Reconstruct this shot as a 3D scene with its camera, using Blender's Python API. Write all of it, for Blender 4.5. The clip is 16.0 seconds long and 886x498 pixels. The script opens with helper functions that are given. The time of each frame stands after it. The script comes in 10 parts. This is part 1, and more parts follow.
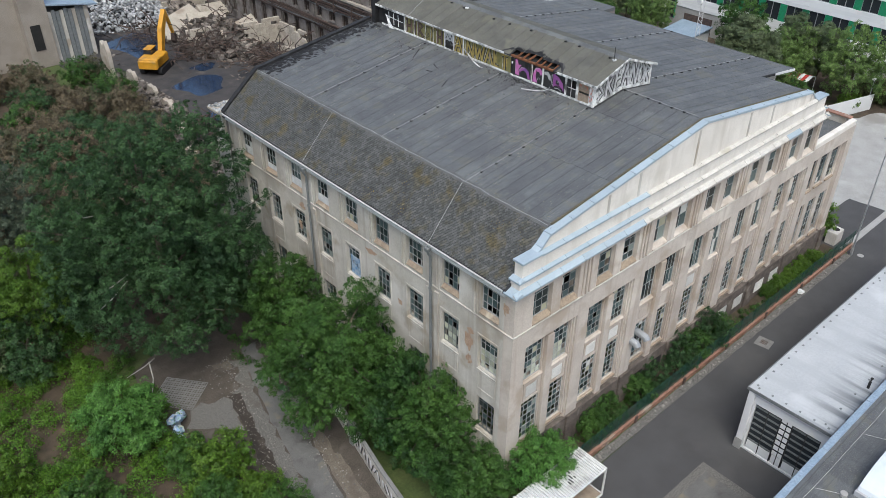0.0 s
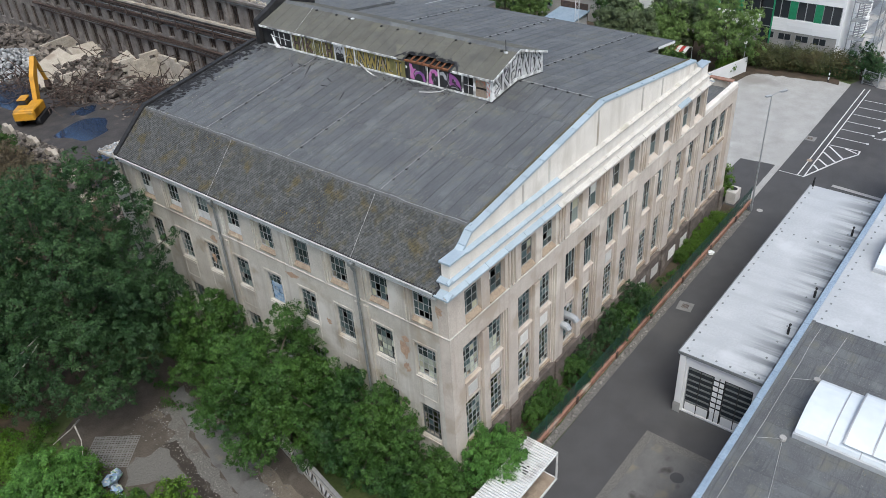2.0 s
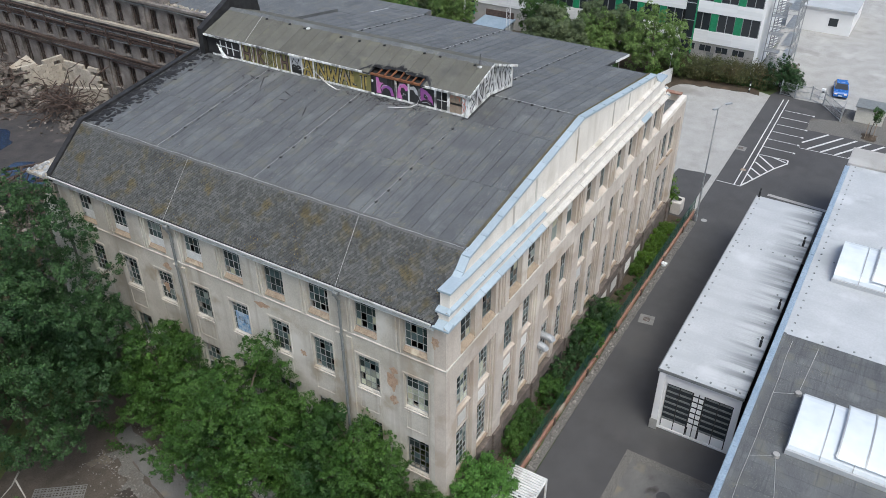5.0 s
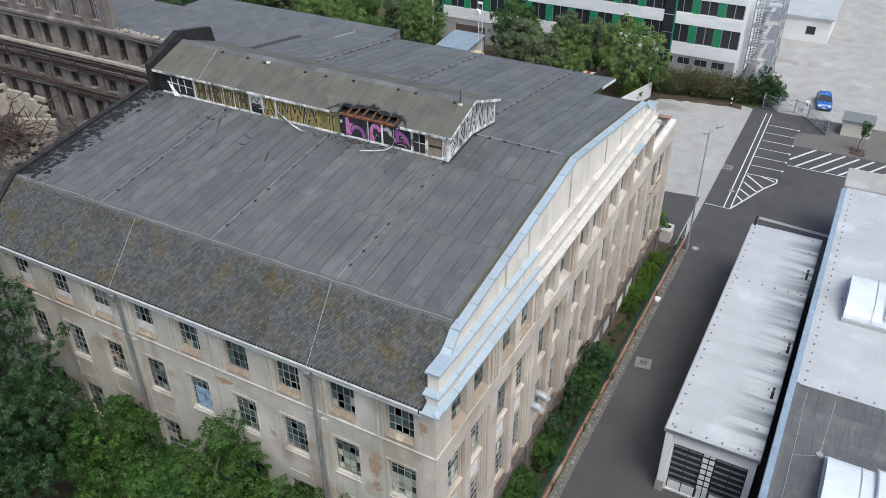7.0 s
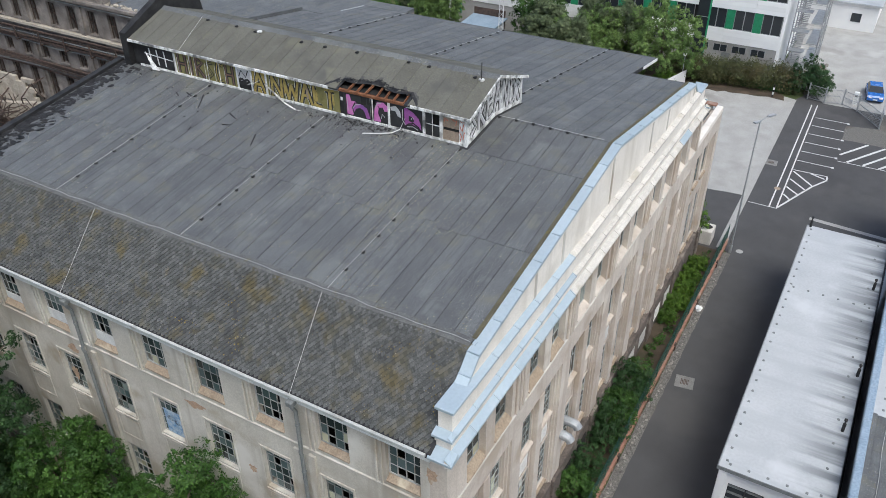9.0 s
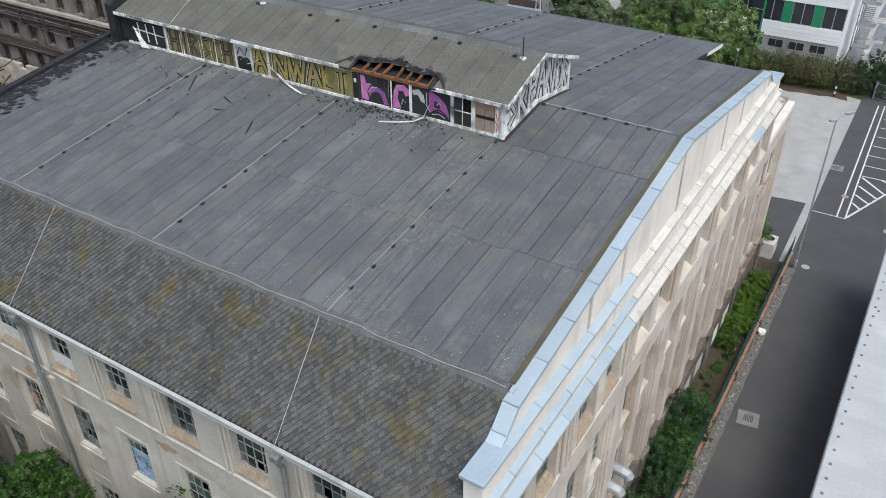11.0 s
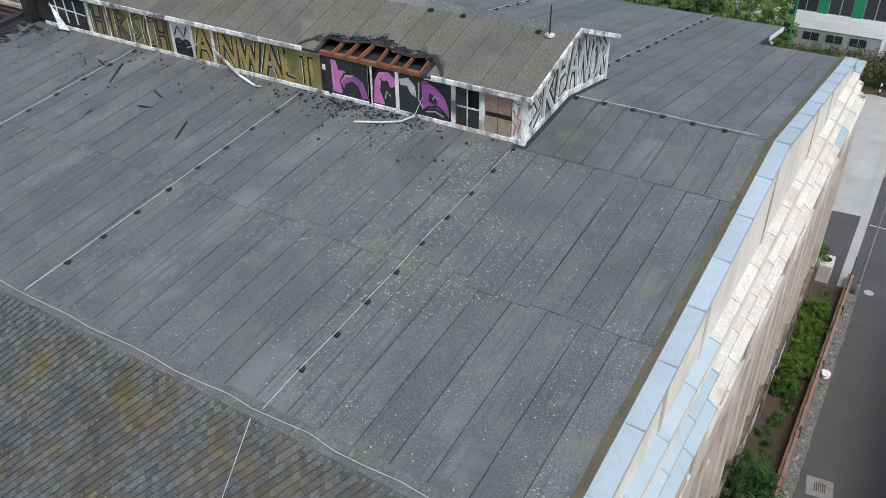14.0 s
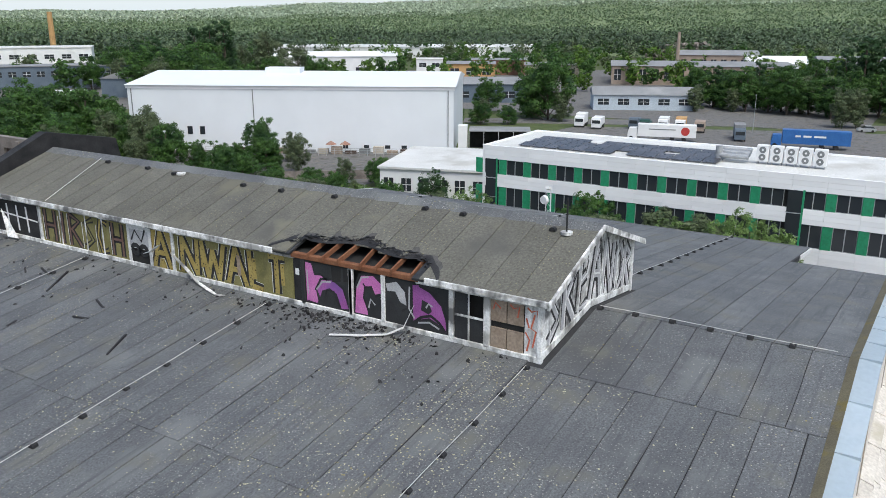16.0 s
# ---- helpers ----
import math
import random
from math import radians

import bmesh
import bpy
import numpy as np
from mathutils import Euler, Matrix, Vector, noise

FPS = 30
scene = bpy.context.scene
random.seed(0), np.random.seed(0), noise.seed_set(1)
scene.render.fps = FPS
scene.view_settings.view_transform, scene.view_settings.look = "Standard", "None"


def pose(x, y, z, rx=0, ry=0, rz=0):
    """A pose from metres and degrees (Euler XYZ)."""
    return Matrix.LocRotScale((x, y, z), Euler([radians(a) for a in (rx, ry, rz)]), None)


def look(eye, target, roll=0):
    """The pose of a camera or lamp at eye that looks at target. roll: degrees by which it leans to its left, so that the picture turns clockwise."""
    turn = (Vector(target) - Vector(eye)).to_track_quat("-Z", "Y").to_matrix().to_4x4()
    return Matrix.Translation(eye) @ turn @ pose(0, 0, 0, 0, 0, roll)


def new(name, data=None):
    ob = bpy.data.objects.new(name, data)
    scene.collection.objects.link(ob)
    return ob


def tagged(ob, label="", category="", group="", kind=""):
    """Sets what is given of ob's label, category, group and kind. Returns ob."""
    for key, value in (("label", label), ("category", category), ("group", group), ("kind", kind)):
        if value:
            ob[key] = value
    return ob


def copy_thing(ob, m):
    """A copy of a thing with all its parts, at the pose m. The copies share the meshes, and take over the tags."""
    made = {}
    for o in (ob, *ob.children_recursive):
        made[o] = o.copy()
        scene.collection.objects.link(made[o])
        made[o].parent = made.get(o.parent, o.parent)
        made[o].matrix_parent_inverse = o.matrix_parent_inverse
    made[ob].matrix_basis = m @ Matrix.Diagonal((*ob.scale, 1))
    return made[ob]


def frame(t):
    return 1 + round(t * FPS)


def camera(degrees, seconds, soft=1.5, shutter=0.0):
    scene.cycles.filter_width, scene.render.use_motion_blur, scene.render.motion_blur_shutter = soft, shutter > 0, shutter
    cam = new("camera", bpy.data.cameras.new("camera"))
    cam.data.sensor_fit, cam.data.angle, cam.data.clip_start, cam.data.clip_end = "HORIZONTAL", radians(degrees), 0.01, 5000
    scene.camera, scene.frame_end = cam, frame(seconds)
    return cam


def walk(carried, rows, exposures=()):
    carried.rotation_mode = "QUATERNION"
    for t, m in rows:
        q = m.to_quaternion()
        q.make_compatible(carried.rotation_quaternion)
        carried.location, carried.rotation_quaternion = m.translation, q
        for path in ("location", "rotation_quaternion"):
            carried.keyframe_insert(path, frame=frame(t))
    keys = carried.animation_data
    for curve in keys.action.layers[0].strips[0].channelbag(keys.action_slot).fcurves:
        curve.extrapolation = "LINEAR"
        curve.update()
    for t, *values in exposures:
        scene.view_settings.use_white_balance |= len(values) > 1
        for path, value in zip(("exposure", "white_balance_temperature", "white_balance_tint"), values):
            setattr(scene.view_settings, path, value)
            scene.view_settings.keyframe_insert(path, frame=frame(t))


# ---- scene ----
cam = camera(57.5, 16.0, soft=0.75)
PATH = [
    (0, (-0.111, 0.094, 42.788), (1.0, 1.321, 41.665), 0.3),
    (0.5, (-0.12, 0.149, 42.767), (1.059, 1.312, 41.646), 0.3),
    (1, (-0.101, 0.258, 42.707), (1.133, 1.364, 41.589), 0.3),
    (1.5, (-0.151, 0.394, 42.666), (1.092, 1.492, 41.548), -0.3),
    (2, (-0.404, 0.689, 42.637), (0.863, 1.764, 41.524), -3.8),
    (2.5, (-0.938, 1.365, 42.603), (0.385, 2.372, 41.493), -3.0),
    (3, (-1.707, 2.44, 42.569), (-0.351, 3.404, 41.459), 0.0),
    (3.5, (-2.339, 3.649, 42.581), (-0.986, 4.615, 41.47), 0.0),
    (6, (0.585, 8.515, 42.483), (2.042, 9.315, 41.371), -0.3),
    (6.5, (1.979, 9.461, 42.47), (3.438, 10.261, 41.361), -0.4),
    (7, (3.503, 10.374, 42.352), (4.963, 11.176, 41.245), -0.4),
    (7.5, (4.895, 11.198, 41.908), (6.356, 12.001, 40.803), -0.5),
    (8, (6.248, 11.969, 41.161), (7.705, 12.772, 40.05), -0.5),
    (10.5, (12.939, 15.86, 35.03), (14.35, 16.741, 33.919), -0.1),
    (11, (14.125, 16.626, 34.927), (15.534, 17.513, 33.819), -0.4),
    (11.5, (15.304, 17.371, 34.731), (16.716, 18.26, 33.628), -0.5),
    (12, (16.448, 18.111, 34.078), (17.858, 18.998, 32.972), -0.4),
    (12.5, (17.659, 18.842, 33.276), (19.07, 19.73, 32.17), -0.5),
    (13, (18.839, 19.544, 32.58), (20.249, 20.432, 31.474), -0.5),
    (13.5, (19.959, 20.215, 31.82), (21.367, 21.105, 30.713), -0.6),
    (14, (21.122, 20.892, 31.033), (22.533, 21.785, 29.932), -0.6),
    (14.5, (22.061, 21.579, 30.437), (23.538, 22.501, 29.452), 0.1),
    (15, (23.133, 22.170, 29.903), (24.665, 23.129, 29.046), 0.0),
    (15.5, (23.970, 22.677, 29.017), (25.559, 23.670, 28.319), 0.0),
    (16, (24.723, 23.152, 28.279), (26.353, 24.167, 27.718), -0.0),
]
walk(cam, [(t, look(eye, target, roll)) for t, eye, target, roll in PATH])

# ---- world, sun, exposure ----
world = bpy.data.worlds.new("world")
scene.world = world
world.use_nodes = True
wn = world.node_tree.nodes
sky = wn.new("ShaderNodeTexSky")
sky.sky_type, sky.sun_disc = "NISHITA", False
sky.sun_elevation, sky.sun_rotation = radians(59), radians(218)
sky.air_density, sky.dust_density, sky.ozone_density = 1.0, 3.2, 1.0
wn["Background"].inputs["Strength"].default_value = 0.16
world.node_tree.links.new(sky.outputs[0], wn["Background"].inputs["Color"])
sun_data = bpy.data.lights.new("sun", "SUN")
sun_data.energy, sun_data.angle, sun_data.color = 1.75, radians(32), (0.92, 1.0, 0.97)
sun = new("sun", sun_data)
sun.matrix_world = look((0, 0, 0), (0.31, 0.40, -0.86))
sun.location = (0, 0, 120)
scene.view_settings.exposure = 0.31

# ---- mesh and material helpers ----
U = random.Random(7)


class MB:
    """Collects boxes, prisms and tubes into one mesh."""

    def __init__(self):
        self.v, self.f = [], []

    def add(self, vs, fs):
        n = len(self.v)
        self.v += [tuple(p) for p in vs]
        self.f += [tuple(i + n for i in q) for q in fs]
        return self

    def box(self, x0, x1, y0, y1, z0, z1):
        vs = [(x, y, z) for z in (z0, z1) for y in (y0, y1) for x in (x0, x1)]
        return self.add(vs, [(0, 2, 3, 1), (4, 5, 7, 6), (0, 1, 5, 4), (2, 6, 7, 3), (0, 4, 6, 2), (1, 3, 7, 5)])

    def obox(self, m, sx, sy, sz):
        vs = [m @ Vector((x, y, z)) for z in (-sz / 2, sz / 2) for y in (-sy / 2, sy / 2) for x in (-sx / 2, sx / 2)]
        return self.add(vs, [(0, 2, 3, 1), (4, 5, 7, 6), (0, 1, 5, 4), (2, 6, 7, 3), (0, 4, 6, 2), (1, 3, 7, 5)])

    def cbox(self, x0, x1, y0, y1, z0, z1, c=0.03):
        """A box with chamfered upright and upper edges."""
        def ring(x0, x1, y0, y1, z, c):
            return [(x0 + c, y0, z), (x1 - c, y0, z), (x1, y0 + c, z), (x1, y1 - c, z), (x1 - c, y1, z), (x0 + c, y1, z), (x0, y1 - c, z), (x0, y0 + c, z)]
        rings = [ring(x0, x1, y0, y1, z0, c), ring(x0, x1, y0, y1, z1 - c, c), ring(x0 + c, x1 - c, y0 + c, y1 - c, z1, c * 0.6)]
        vs = sum(rings, [])
        fs = [tuple(range(7, -1, -1)), tuple(range(16, 24))]
        for r in (0, 8):
            fs += [(r + i, r + (i + 1) % 8, r + 8 + (i + 1) % 8, r + 8 + i) for i in range(8)]
        return self.add(vs, fs)

    def prism(self, poly, axis, a0, a1):
        """A polygon of (u, v) pushed along an axis: x takes (y, z), y takes (x, z), z takes (x, y)."""
        def at(u, v, a):
            return {"x": (a, u, v), "y": (u, a, v), "z": (u, v, a)}[axis]
        n = len(poly)
        area = sum(poly[i][0] * poly[(i + 1) % n][1] - poly[(i + 1) % n][0] * poly[i][1] for i in range(n))
        if (area < 0) != (axis == "y"):
            poly = poly[::-1]
        vs = [at(u, v, a0) for u, v in poly] + [at(u, v, a1) for u, v in poly]
        fs = [tuple(range(n - 1, -1, -1)), tuple(range(n, 2 * n))] + [(i, (i + 1) % n, n + (i + 1) % n, n + i) for i in range(n)]
        return self.add(vs, fs)

    def tube(self, pts, r, n=6, r2=None):
        pts = [Vector(p) for p in pts]
        r2 = r if r2 is None else r2
        vs, fs = [], []
        for i, p in enumerate(pts):
            d = (pts[min(i + 1, len(pts) - 1)] - pts[max(i - 1, 0)]).normalized()
            a = d.cross(Vector((0, 0, 1)) if abs(d.z) < 0.9 else Vector((1, 0, 0))).normalized()
            b = d.cross(a)
            rr = r + (r2 - r) * i / max(1, len(pts) - 1)
            vs += [p + rr * (math.cos(6.28319 * k / n) * a + math.sin(6.28319 * k / n) * b) for k in range(n)]
        for i in range(len(pts) - 1):
            fs += [(i * n + k, i * n + n + k, i * n + n + (k + 1) % n, i * n + (k + 1) % n) for k in range(n)]
        fs += [tuple(range(n)), tuple(range(len(vs) - 1, len(vs) - n - 1, -1))]
        return self.add(vs, fs)

    def rock(self, m, r, seed):
        """A broken lump with flat facets."""
        q = random.Random(seed)
        vs = []
        for z, k in ((-0.7, 5), (0.1, 6), (0.75, 4)):
            for i in range(k):
                a = 6.28319 * i / k + q.uniform(-0.3, 0.3)
                w = (1 - 0.5 * z * z) * q.uniform(0.75, 1.15)
                vs.append(m @ Vector((r[0] * w * math.cos(a), r[1] * w * math.sin(a), r[2] * (z + q.uniform(-0.15, 0.15)))))
        fs = [tuple(range(4, -1, -1)), (11, 12, 13, 14)]
        for i in range(6):
            fs.append((5 + i, 5 + (i + 1) % 6, 11 + (i * 4 // 6)))
            fs.append((i * 5 // 6, 5 + (i + 1) % 6, 5 + i))
        for i in range(5):
            fs.append((i, (i + 1) % 5, 5 + (((i + 1) * 6 + 4) // 5) % 6))
        for i in range(4):
            fs.append((11 + i, 5 + (((i + 1) * 6) // 4) % 6, 11 + (i + 1) % 4))
        return self.add(vs, fs)

    def mesh(self, name, material, smooth=False):
        me = bpy.data.meshes.new(name)
        me.from_pydata(self.v, [], self.f)
        me.update()
        for m in material if isinstance(material, (list, tuple)) else [material]:
            me.materials.append(m)
        if smooth:
            me.polygons.foreach_set("use_smooth", [True] * len(me.polygons))
        return me


def part(name, mb, material, parent=None, label="", smooth=False, kind=""):
    ob = new(name, mb if isinstance(mb, bpy.types.Mesh) else mb.mesh(name, material, smooth))
    ob.parent = parent
    return tagged(ob, label, kind=kind)


def thing(name, label, category, group="", kind="", at=(0, 0, 0)):
    ob = new(name)
    ob.empty_display_size = 0.3
    ob.location = at
    return tagged(ob, label, category, group, kind)


def solo(name, mb, material, label, category, group="", kind="", smooth=False):
    return tagged(part(name, mb, material, None, smooth=smooth), label, category, group, kind)


def mat(name, c1, c2, scale=2.0, rough=0.85, bump=0.25, bscale=25.0, metal=0.0, stain=None, stain_scale=0.35, stain_at=0.58, rnd="", rnd_amount=0.25, specks=None, streak=None, spec=0.4, grain=0.2, run=None):
    """A surface with grain, blotches and, where given, stains, specks, run-down streaks and a tint for each piece."""
    m = bpy.data.materials.new(name)
    m.use_nodes = True
    t, n = m.node_tree, m.node_tree.nodes
    L = t.links.new
    bs = n["Principled BSDF"]
    geo = n.new("ShaderNodeNewGeometry")

    def noise_at(sc, detail=5, stretch=None):
        x = n.new("ShaderNodeTexNoise")
        x.inputs["Scale"].default_value, x.inputs["Detail"].default_value = sc, detail
        src = geo.outputs["Position"]
        if stretch:
            mp = n.new("ShaderNodeMapping")
            mp.inputs["Scale"].default_value = stretch
            L(src, mp.inputs["Vector"])
            src = mp.outputs[0]
        L(src, x.inputs["Vector"])
        return x.outputs["Fac"]

    def ramp(fac, a, b):
        r = n.new("ShaderNodeMapRange")
        r.inputs["From Min"].default_value, r.inputs["From Max"].default_value = a, b
        L(fac, r.inputs["Value"])
        return r.outputs[0]

    def mix(fac, a, b, kind="MIX"):
        x = n.new("ShaderNodeMix")
        x.data_type, x.blend_type = "RGBA", kind
        for i, s in ((0, fac), (6, a), (7, b)):
            if isinstance(s, bpy.types.NodeSocket):
                L(s, x.inputs[i])
            else:
                x.inputs[i].default_value = s if i == 0 else (*s, 1)
        return x.outputs[2]

    col = mix(ramp(noise_at(scale), 0.3, 0.7), c1, c2)
    fine = noise_at(bscale, 3)
    g = n.new("ShaderNodeMapRange")
    g.inputs["From Min"].default_value, g.inputs["From Max"].default_value = 0.25, 0.75
    g.inputs["To Min"].default_value, g.inputs["To Max"].default_value = 1 - grain, 1 + grain
    L(fine, g.inputs["Value"])
    cc = n.new("ShaderNodeVectorMath")
    cc.operation = "SCALE"
    L(col, cc.inputs[0]), L(g.outputs[0], cc.inputs["Scale"])
    col = cc.outputs[0]
    if stain:
        for i, sc in enumerate(stain if isinstance(stain[0], tuple) else (stain,)):
            col = mix(ramp(noise_at(stain_scale * (1 + 0.7 * i), 7), stain_at, stain_at + 0.12), col, sc)
    if streak:
        col = mix(ramp(noise_at(1.0, 4, streak[1]), 0.52, 0.75), col, streak[0])
    def times(a, b):
        mm = n.new("ShaderNodeMath")
        mm.operation = "MULTIPLY"
        L(a, mm.inputs[0]), L(b, mm.inputs[1])
        return mm.outputs[0]

    for sp in (() if not specks else specks if isinstance(specks[0][0], tuple) else (specks,)):
        v = n.new("ShaderNodeTexVoronoi")
        v.inputs["Scale"].default_value = sp[1]
        L(geo.outputs["Position"], v.inputs["Vector"])
        col = mix(times(ramp(v.outputs["Distance"], sp[2], sp[2] * 0.6), ramp(noise_at(0.5, 3), sp[3], sp[3] + 0.15)), col, sp[0])
    if run:
        xyz = n.new("ShaderNodeSeparateXYZ")
        L(geo.outputs["Position"], xyz.inputs[0])
        col = mix(times(ramp(noise_at(1.0, 4, (1.6, 0.12, 1.0)), 0.42, 0.62), ramp(xyz.outputs[1], run[2], run[1])), col, run[0])
    if rnd:
        src = n.new("ShaderNodeObjectInfo").outputs["Random"] if rnd == "object" else geo.outputs["Random Per Island"]
        r = n.new("ShaderNodeMapRange")
        r.inputs["To Min"].default_value, r.inputs["To Max"].default_value = 1 - rnd_amount, 1 + rnd_amount
        L(src, r.inputs["Value"])
        s = n.new("ShaderNodeVectorMath")
        s.operation = "SCALE"
        L(col, s.inputs[0]), L(r.outputs[0], s.inputs["Scale"])
        col = s.outputs[0]
    L(col, bs.inputs["Base Color"])
    rr = n.new("ShaderNodeMapRange")
    rr.inputs["To Min"].default_value, rr.inputs["To Max"].default_value = max(0.02, rough - 0.12), min(1, rough + 0.12)
    L(noise_at(scale * 2.3), rr.inputs["Value"])
    L(rr.outputs[0], bs.inputs["Roughness"])
    bs.inputs["Metallic"].default_value = metal
    bs.inputs["Specular IOR Level"].default_value = spec
    if bump:
        b = n.new("ShaderNodeBump")
        b.inputs["Strength"].default_value, b.inputs["Distance"].default_value = bump, 0.03
        L(fine, b.inputs["Height"])
        L(b.outputs[0], bs.inputs["Normal"])
    return m


def leaf_mat(name, c1, c2, c3):
    """Leaves: a tint for each leaf, blotches over the crown, and some light let through."""
    m = mat(name, c1, c2, 0.5, 0.55, 0, 3.0, rnd="island", rnd_amount=0.45, stain=c3, stain_scale=0.25, stain_at=0.55, spec=0.3)
    n, L = m.node_tree.nodes, m.node_tree.links.new
    bs, out = n["Principled BSDF"], n["Material Output"]
    tr, mx = n.new("ShaderNodeBsdfTranslucent"), n.new("ShaderNodeMixShader")
    L(bs.inputs["Base Color"].links[0].from_socket, tr.inputs["Color"])
    mx.inputs[0].default_value = 0.12
    L(bs.outputs[0], mx.inputs[1]), L(tr.outputs[0], mx.inputs[2]), L(mx.outputs[0], out.inputs["Surface"])
    return m


def glass_mat(name, tint, rough=0.08, rnd=True):
    m = bpy.data.materials.new(name)
    m.use_nodes = True
    n, L = m.node_tree.nodes, m.node_tree.links.new
    bs = n["Principled BSDF"]
    if rnd:
        info = n.new("ShaderNodeObjectInfo")
        cr = n.new("ShaderNodeValToRGB")
        cr.color_ramp.interpolation = "CONSTANT"
        e = cr.color_ramp.elements
        e[0].position, e[0].color = 0, (*tint, 1)
        e[1].position, e[1].color = 0.45, (tint[0] * 2.2, tint[1] * 2.4, tint[2] * 2.4, 1)
        for p, c in ((0.74, (0.09, 0.125, 0.125)), (0.9, (0.22, 0.26, 0.24)), (0.955, (0.42, 0.41, 0.30)), (0.985, (0.6, 0.6, 0.56))):
            x = e.new(p)
            x.color = (*c, 1)
        L(info.outputs["Random"], cr.inputs[0])
        L(cr.outputs[0], bs.inputs["Base Color"])
    else:
        bs.inputs["Base Color"].default_value = (*tint, 1)
    bs.inputs["Roughness"].default_value = rough
    bs.inputs["Specular IOR Level"].default_value = 0.4
    return m


# ---- materials ----
M = {}
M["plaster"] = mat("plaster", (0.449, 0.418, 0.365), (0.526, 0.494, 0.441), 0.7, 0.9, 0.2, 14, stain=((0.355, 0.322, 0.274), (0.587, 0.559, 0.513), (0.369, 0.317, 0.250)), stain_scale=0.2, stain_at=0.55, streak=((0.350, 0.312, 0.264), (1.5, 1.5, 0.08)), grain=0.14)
# warmer copy of the plaster: the south side's light is partly in its colour
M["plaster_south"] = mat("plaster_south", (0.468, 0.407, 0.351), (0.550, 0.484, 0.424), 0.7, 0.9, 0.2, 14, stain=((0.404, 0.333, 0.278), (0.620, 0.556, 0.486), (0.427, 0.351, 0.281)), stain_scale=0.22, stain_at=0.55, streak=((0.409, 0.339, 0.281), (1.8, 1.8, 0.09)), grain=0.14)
M["plaster_light"] = mat("plaster_light", (0.660, 0.611, 0.550), (0.748, 0.699, 0.638), 0.7, 0.9, 0.12, 14, stain=(0.561, 0.512, 0.446), stain_scale=0.3, streak=((0.583, 0.533, 0.468), (1.4, 1.4, 0.12)), grain=0.1)
M["base_stone"] = mat("sooty_base", (0.085, 0.068, 0.058), (0.16, 0.13, 0.112), 1.4, 0.95, 0.5, 9, stain=((0.055, 0.045, 0.04), (0.25, 0.215, 0.185)), stain_scale=0.5, stain_at=0.56, grain=0.35)
M["sill_brick"] = mat("sill_brick", (0.26, 0.195, 0.14), (0.34, 0.27, 0.20), 3, 0.95, 0.5, 12, stain=(0.5, 0.43, 0.33), stain_scale=0.8)
M["panel_white"] = mat("panel_white", (0.62, 0.60, 0.56), (0.74, 0.72, 0.68), 1.5, 0.8, 0.2, 10, rnd="object")
M["zinc"] = mat("zinc", (0.34, 0.41, 0.46), (0.39, 0.46, 0.51), 0.6, 0.55, 0.03, 8, metal=0.15, stain=(0.41, 0.47, 0.51), stain_scale=0.5, rnd="object", rnd_amount=0.06, grain=0.05)
M["ledge_stone"] = mat("ledge_stone", (0.483, 0.452, 0.415), (0.578, 0.546, 0.504), 1.2, 0.85, 0.3, 12, stain=(0.378, 0.347, 0.284), stain_scale=0.5, rnd="object", rnd_amount=0.08)
M["felt"] = mat("felt", (0.086, 0.089, 0.093), (0.116, 0.121, 0.124), 0.8, 0.68, 0.4, 24, stain=((0.078, 0.081, 0.084), (0.135, 0.140, 0.140), (0.124, 0.122, 0.107)), stain_scale=0.33, stain_at=0.56, rnd="object", rnd_amount=0.1, specks=(((0.318, 0.318, 0.283), 8.0, 0.17, 0.40), ((0.221, 0.221, 0.206), 13.0, 0.22, 0.33), ((0.246, 0.206, 0.074), 6.0, 0.18, 0.53)), streak=((0.067, 0.071, 0.076), (0.4, 7.0, 0.4)), spec=0.45, grain=0.46)
# bitumen under the felt, and the dark put on shingle sides for gap shade
M["underlay_gap_shade"] = mat("bitumen_and_gap_shade", (0.022, 0.022, 0.024), (0.036, 0.036, 0.038), 2.0, 0.9, 0.2, 30)
M["felt_moss"] = mat("felt_moss", (0.105, 0.092, 0.060), (0.150, 0.130, 0.080), 2.0, 0.95, 0.4, 30, stain=(0.17, 0.135, 0.04), stain_scale=1.2)
M["felt_edge"] = mat("felt_edge", (0.085, 0.086, 0.086), (0.13, 0.132, 0.13), 1.5, 0.85, 0.4, 20, stain=((0.15, 0.15, 0.146), (0.115, 0.105, 0.065), (0.19, 0.19, 0.185)), stain_scale=1.6, stain_at=0.61, grain=0.4)
M["felt_brown"] = mat("felt_brown", (0.100, 0.097, 0.082), (0.130, 0.126, 0.108), 0.8, 0.9, 0.4, 16, stain=((0.085, 0.084, 0.076), (0.145, 0.138, 0.108)), stain_scale=0.35, rnd="object", rnd_amount=0.10, spec=0.25, grain=0.32, specks=((0.24, 0.22, 0.13), 9.0, 0.18, 0.42))
M["shingle"] = mat("shingle", (0.076, 0.078, 0.077), (0.099, 0.101, 0.097), 1.1, 0.9, 0.35, 18, stain=((0.063, 0.064, 0.064), (0.098, 0.083, 0.048), (0.097, 0.092, 0.072)), stain_scale=0.5, stain_at=0.55, rnd="object", rnd_amount=0.26, specks=(((0.234, 0.171, 0.036), 6.0, 0.24, 0.56), ((0.360, 0.342, 0.252), 9.0, 0.12, 0.45)), spec=0.2, grain=0.42)
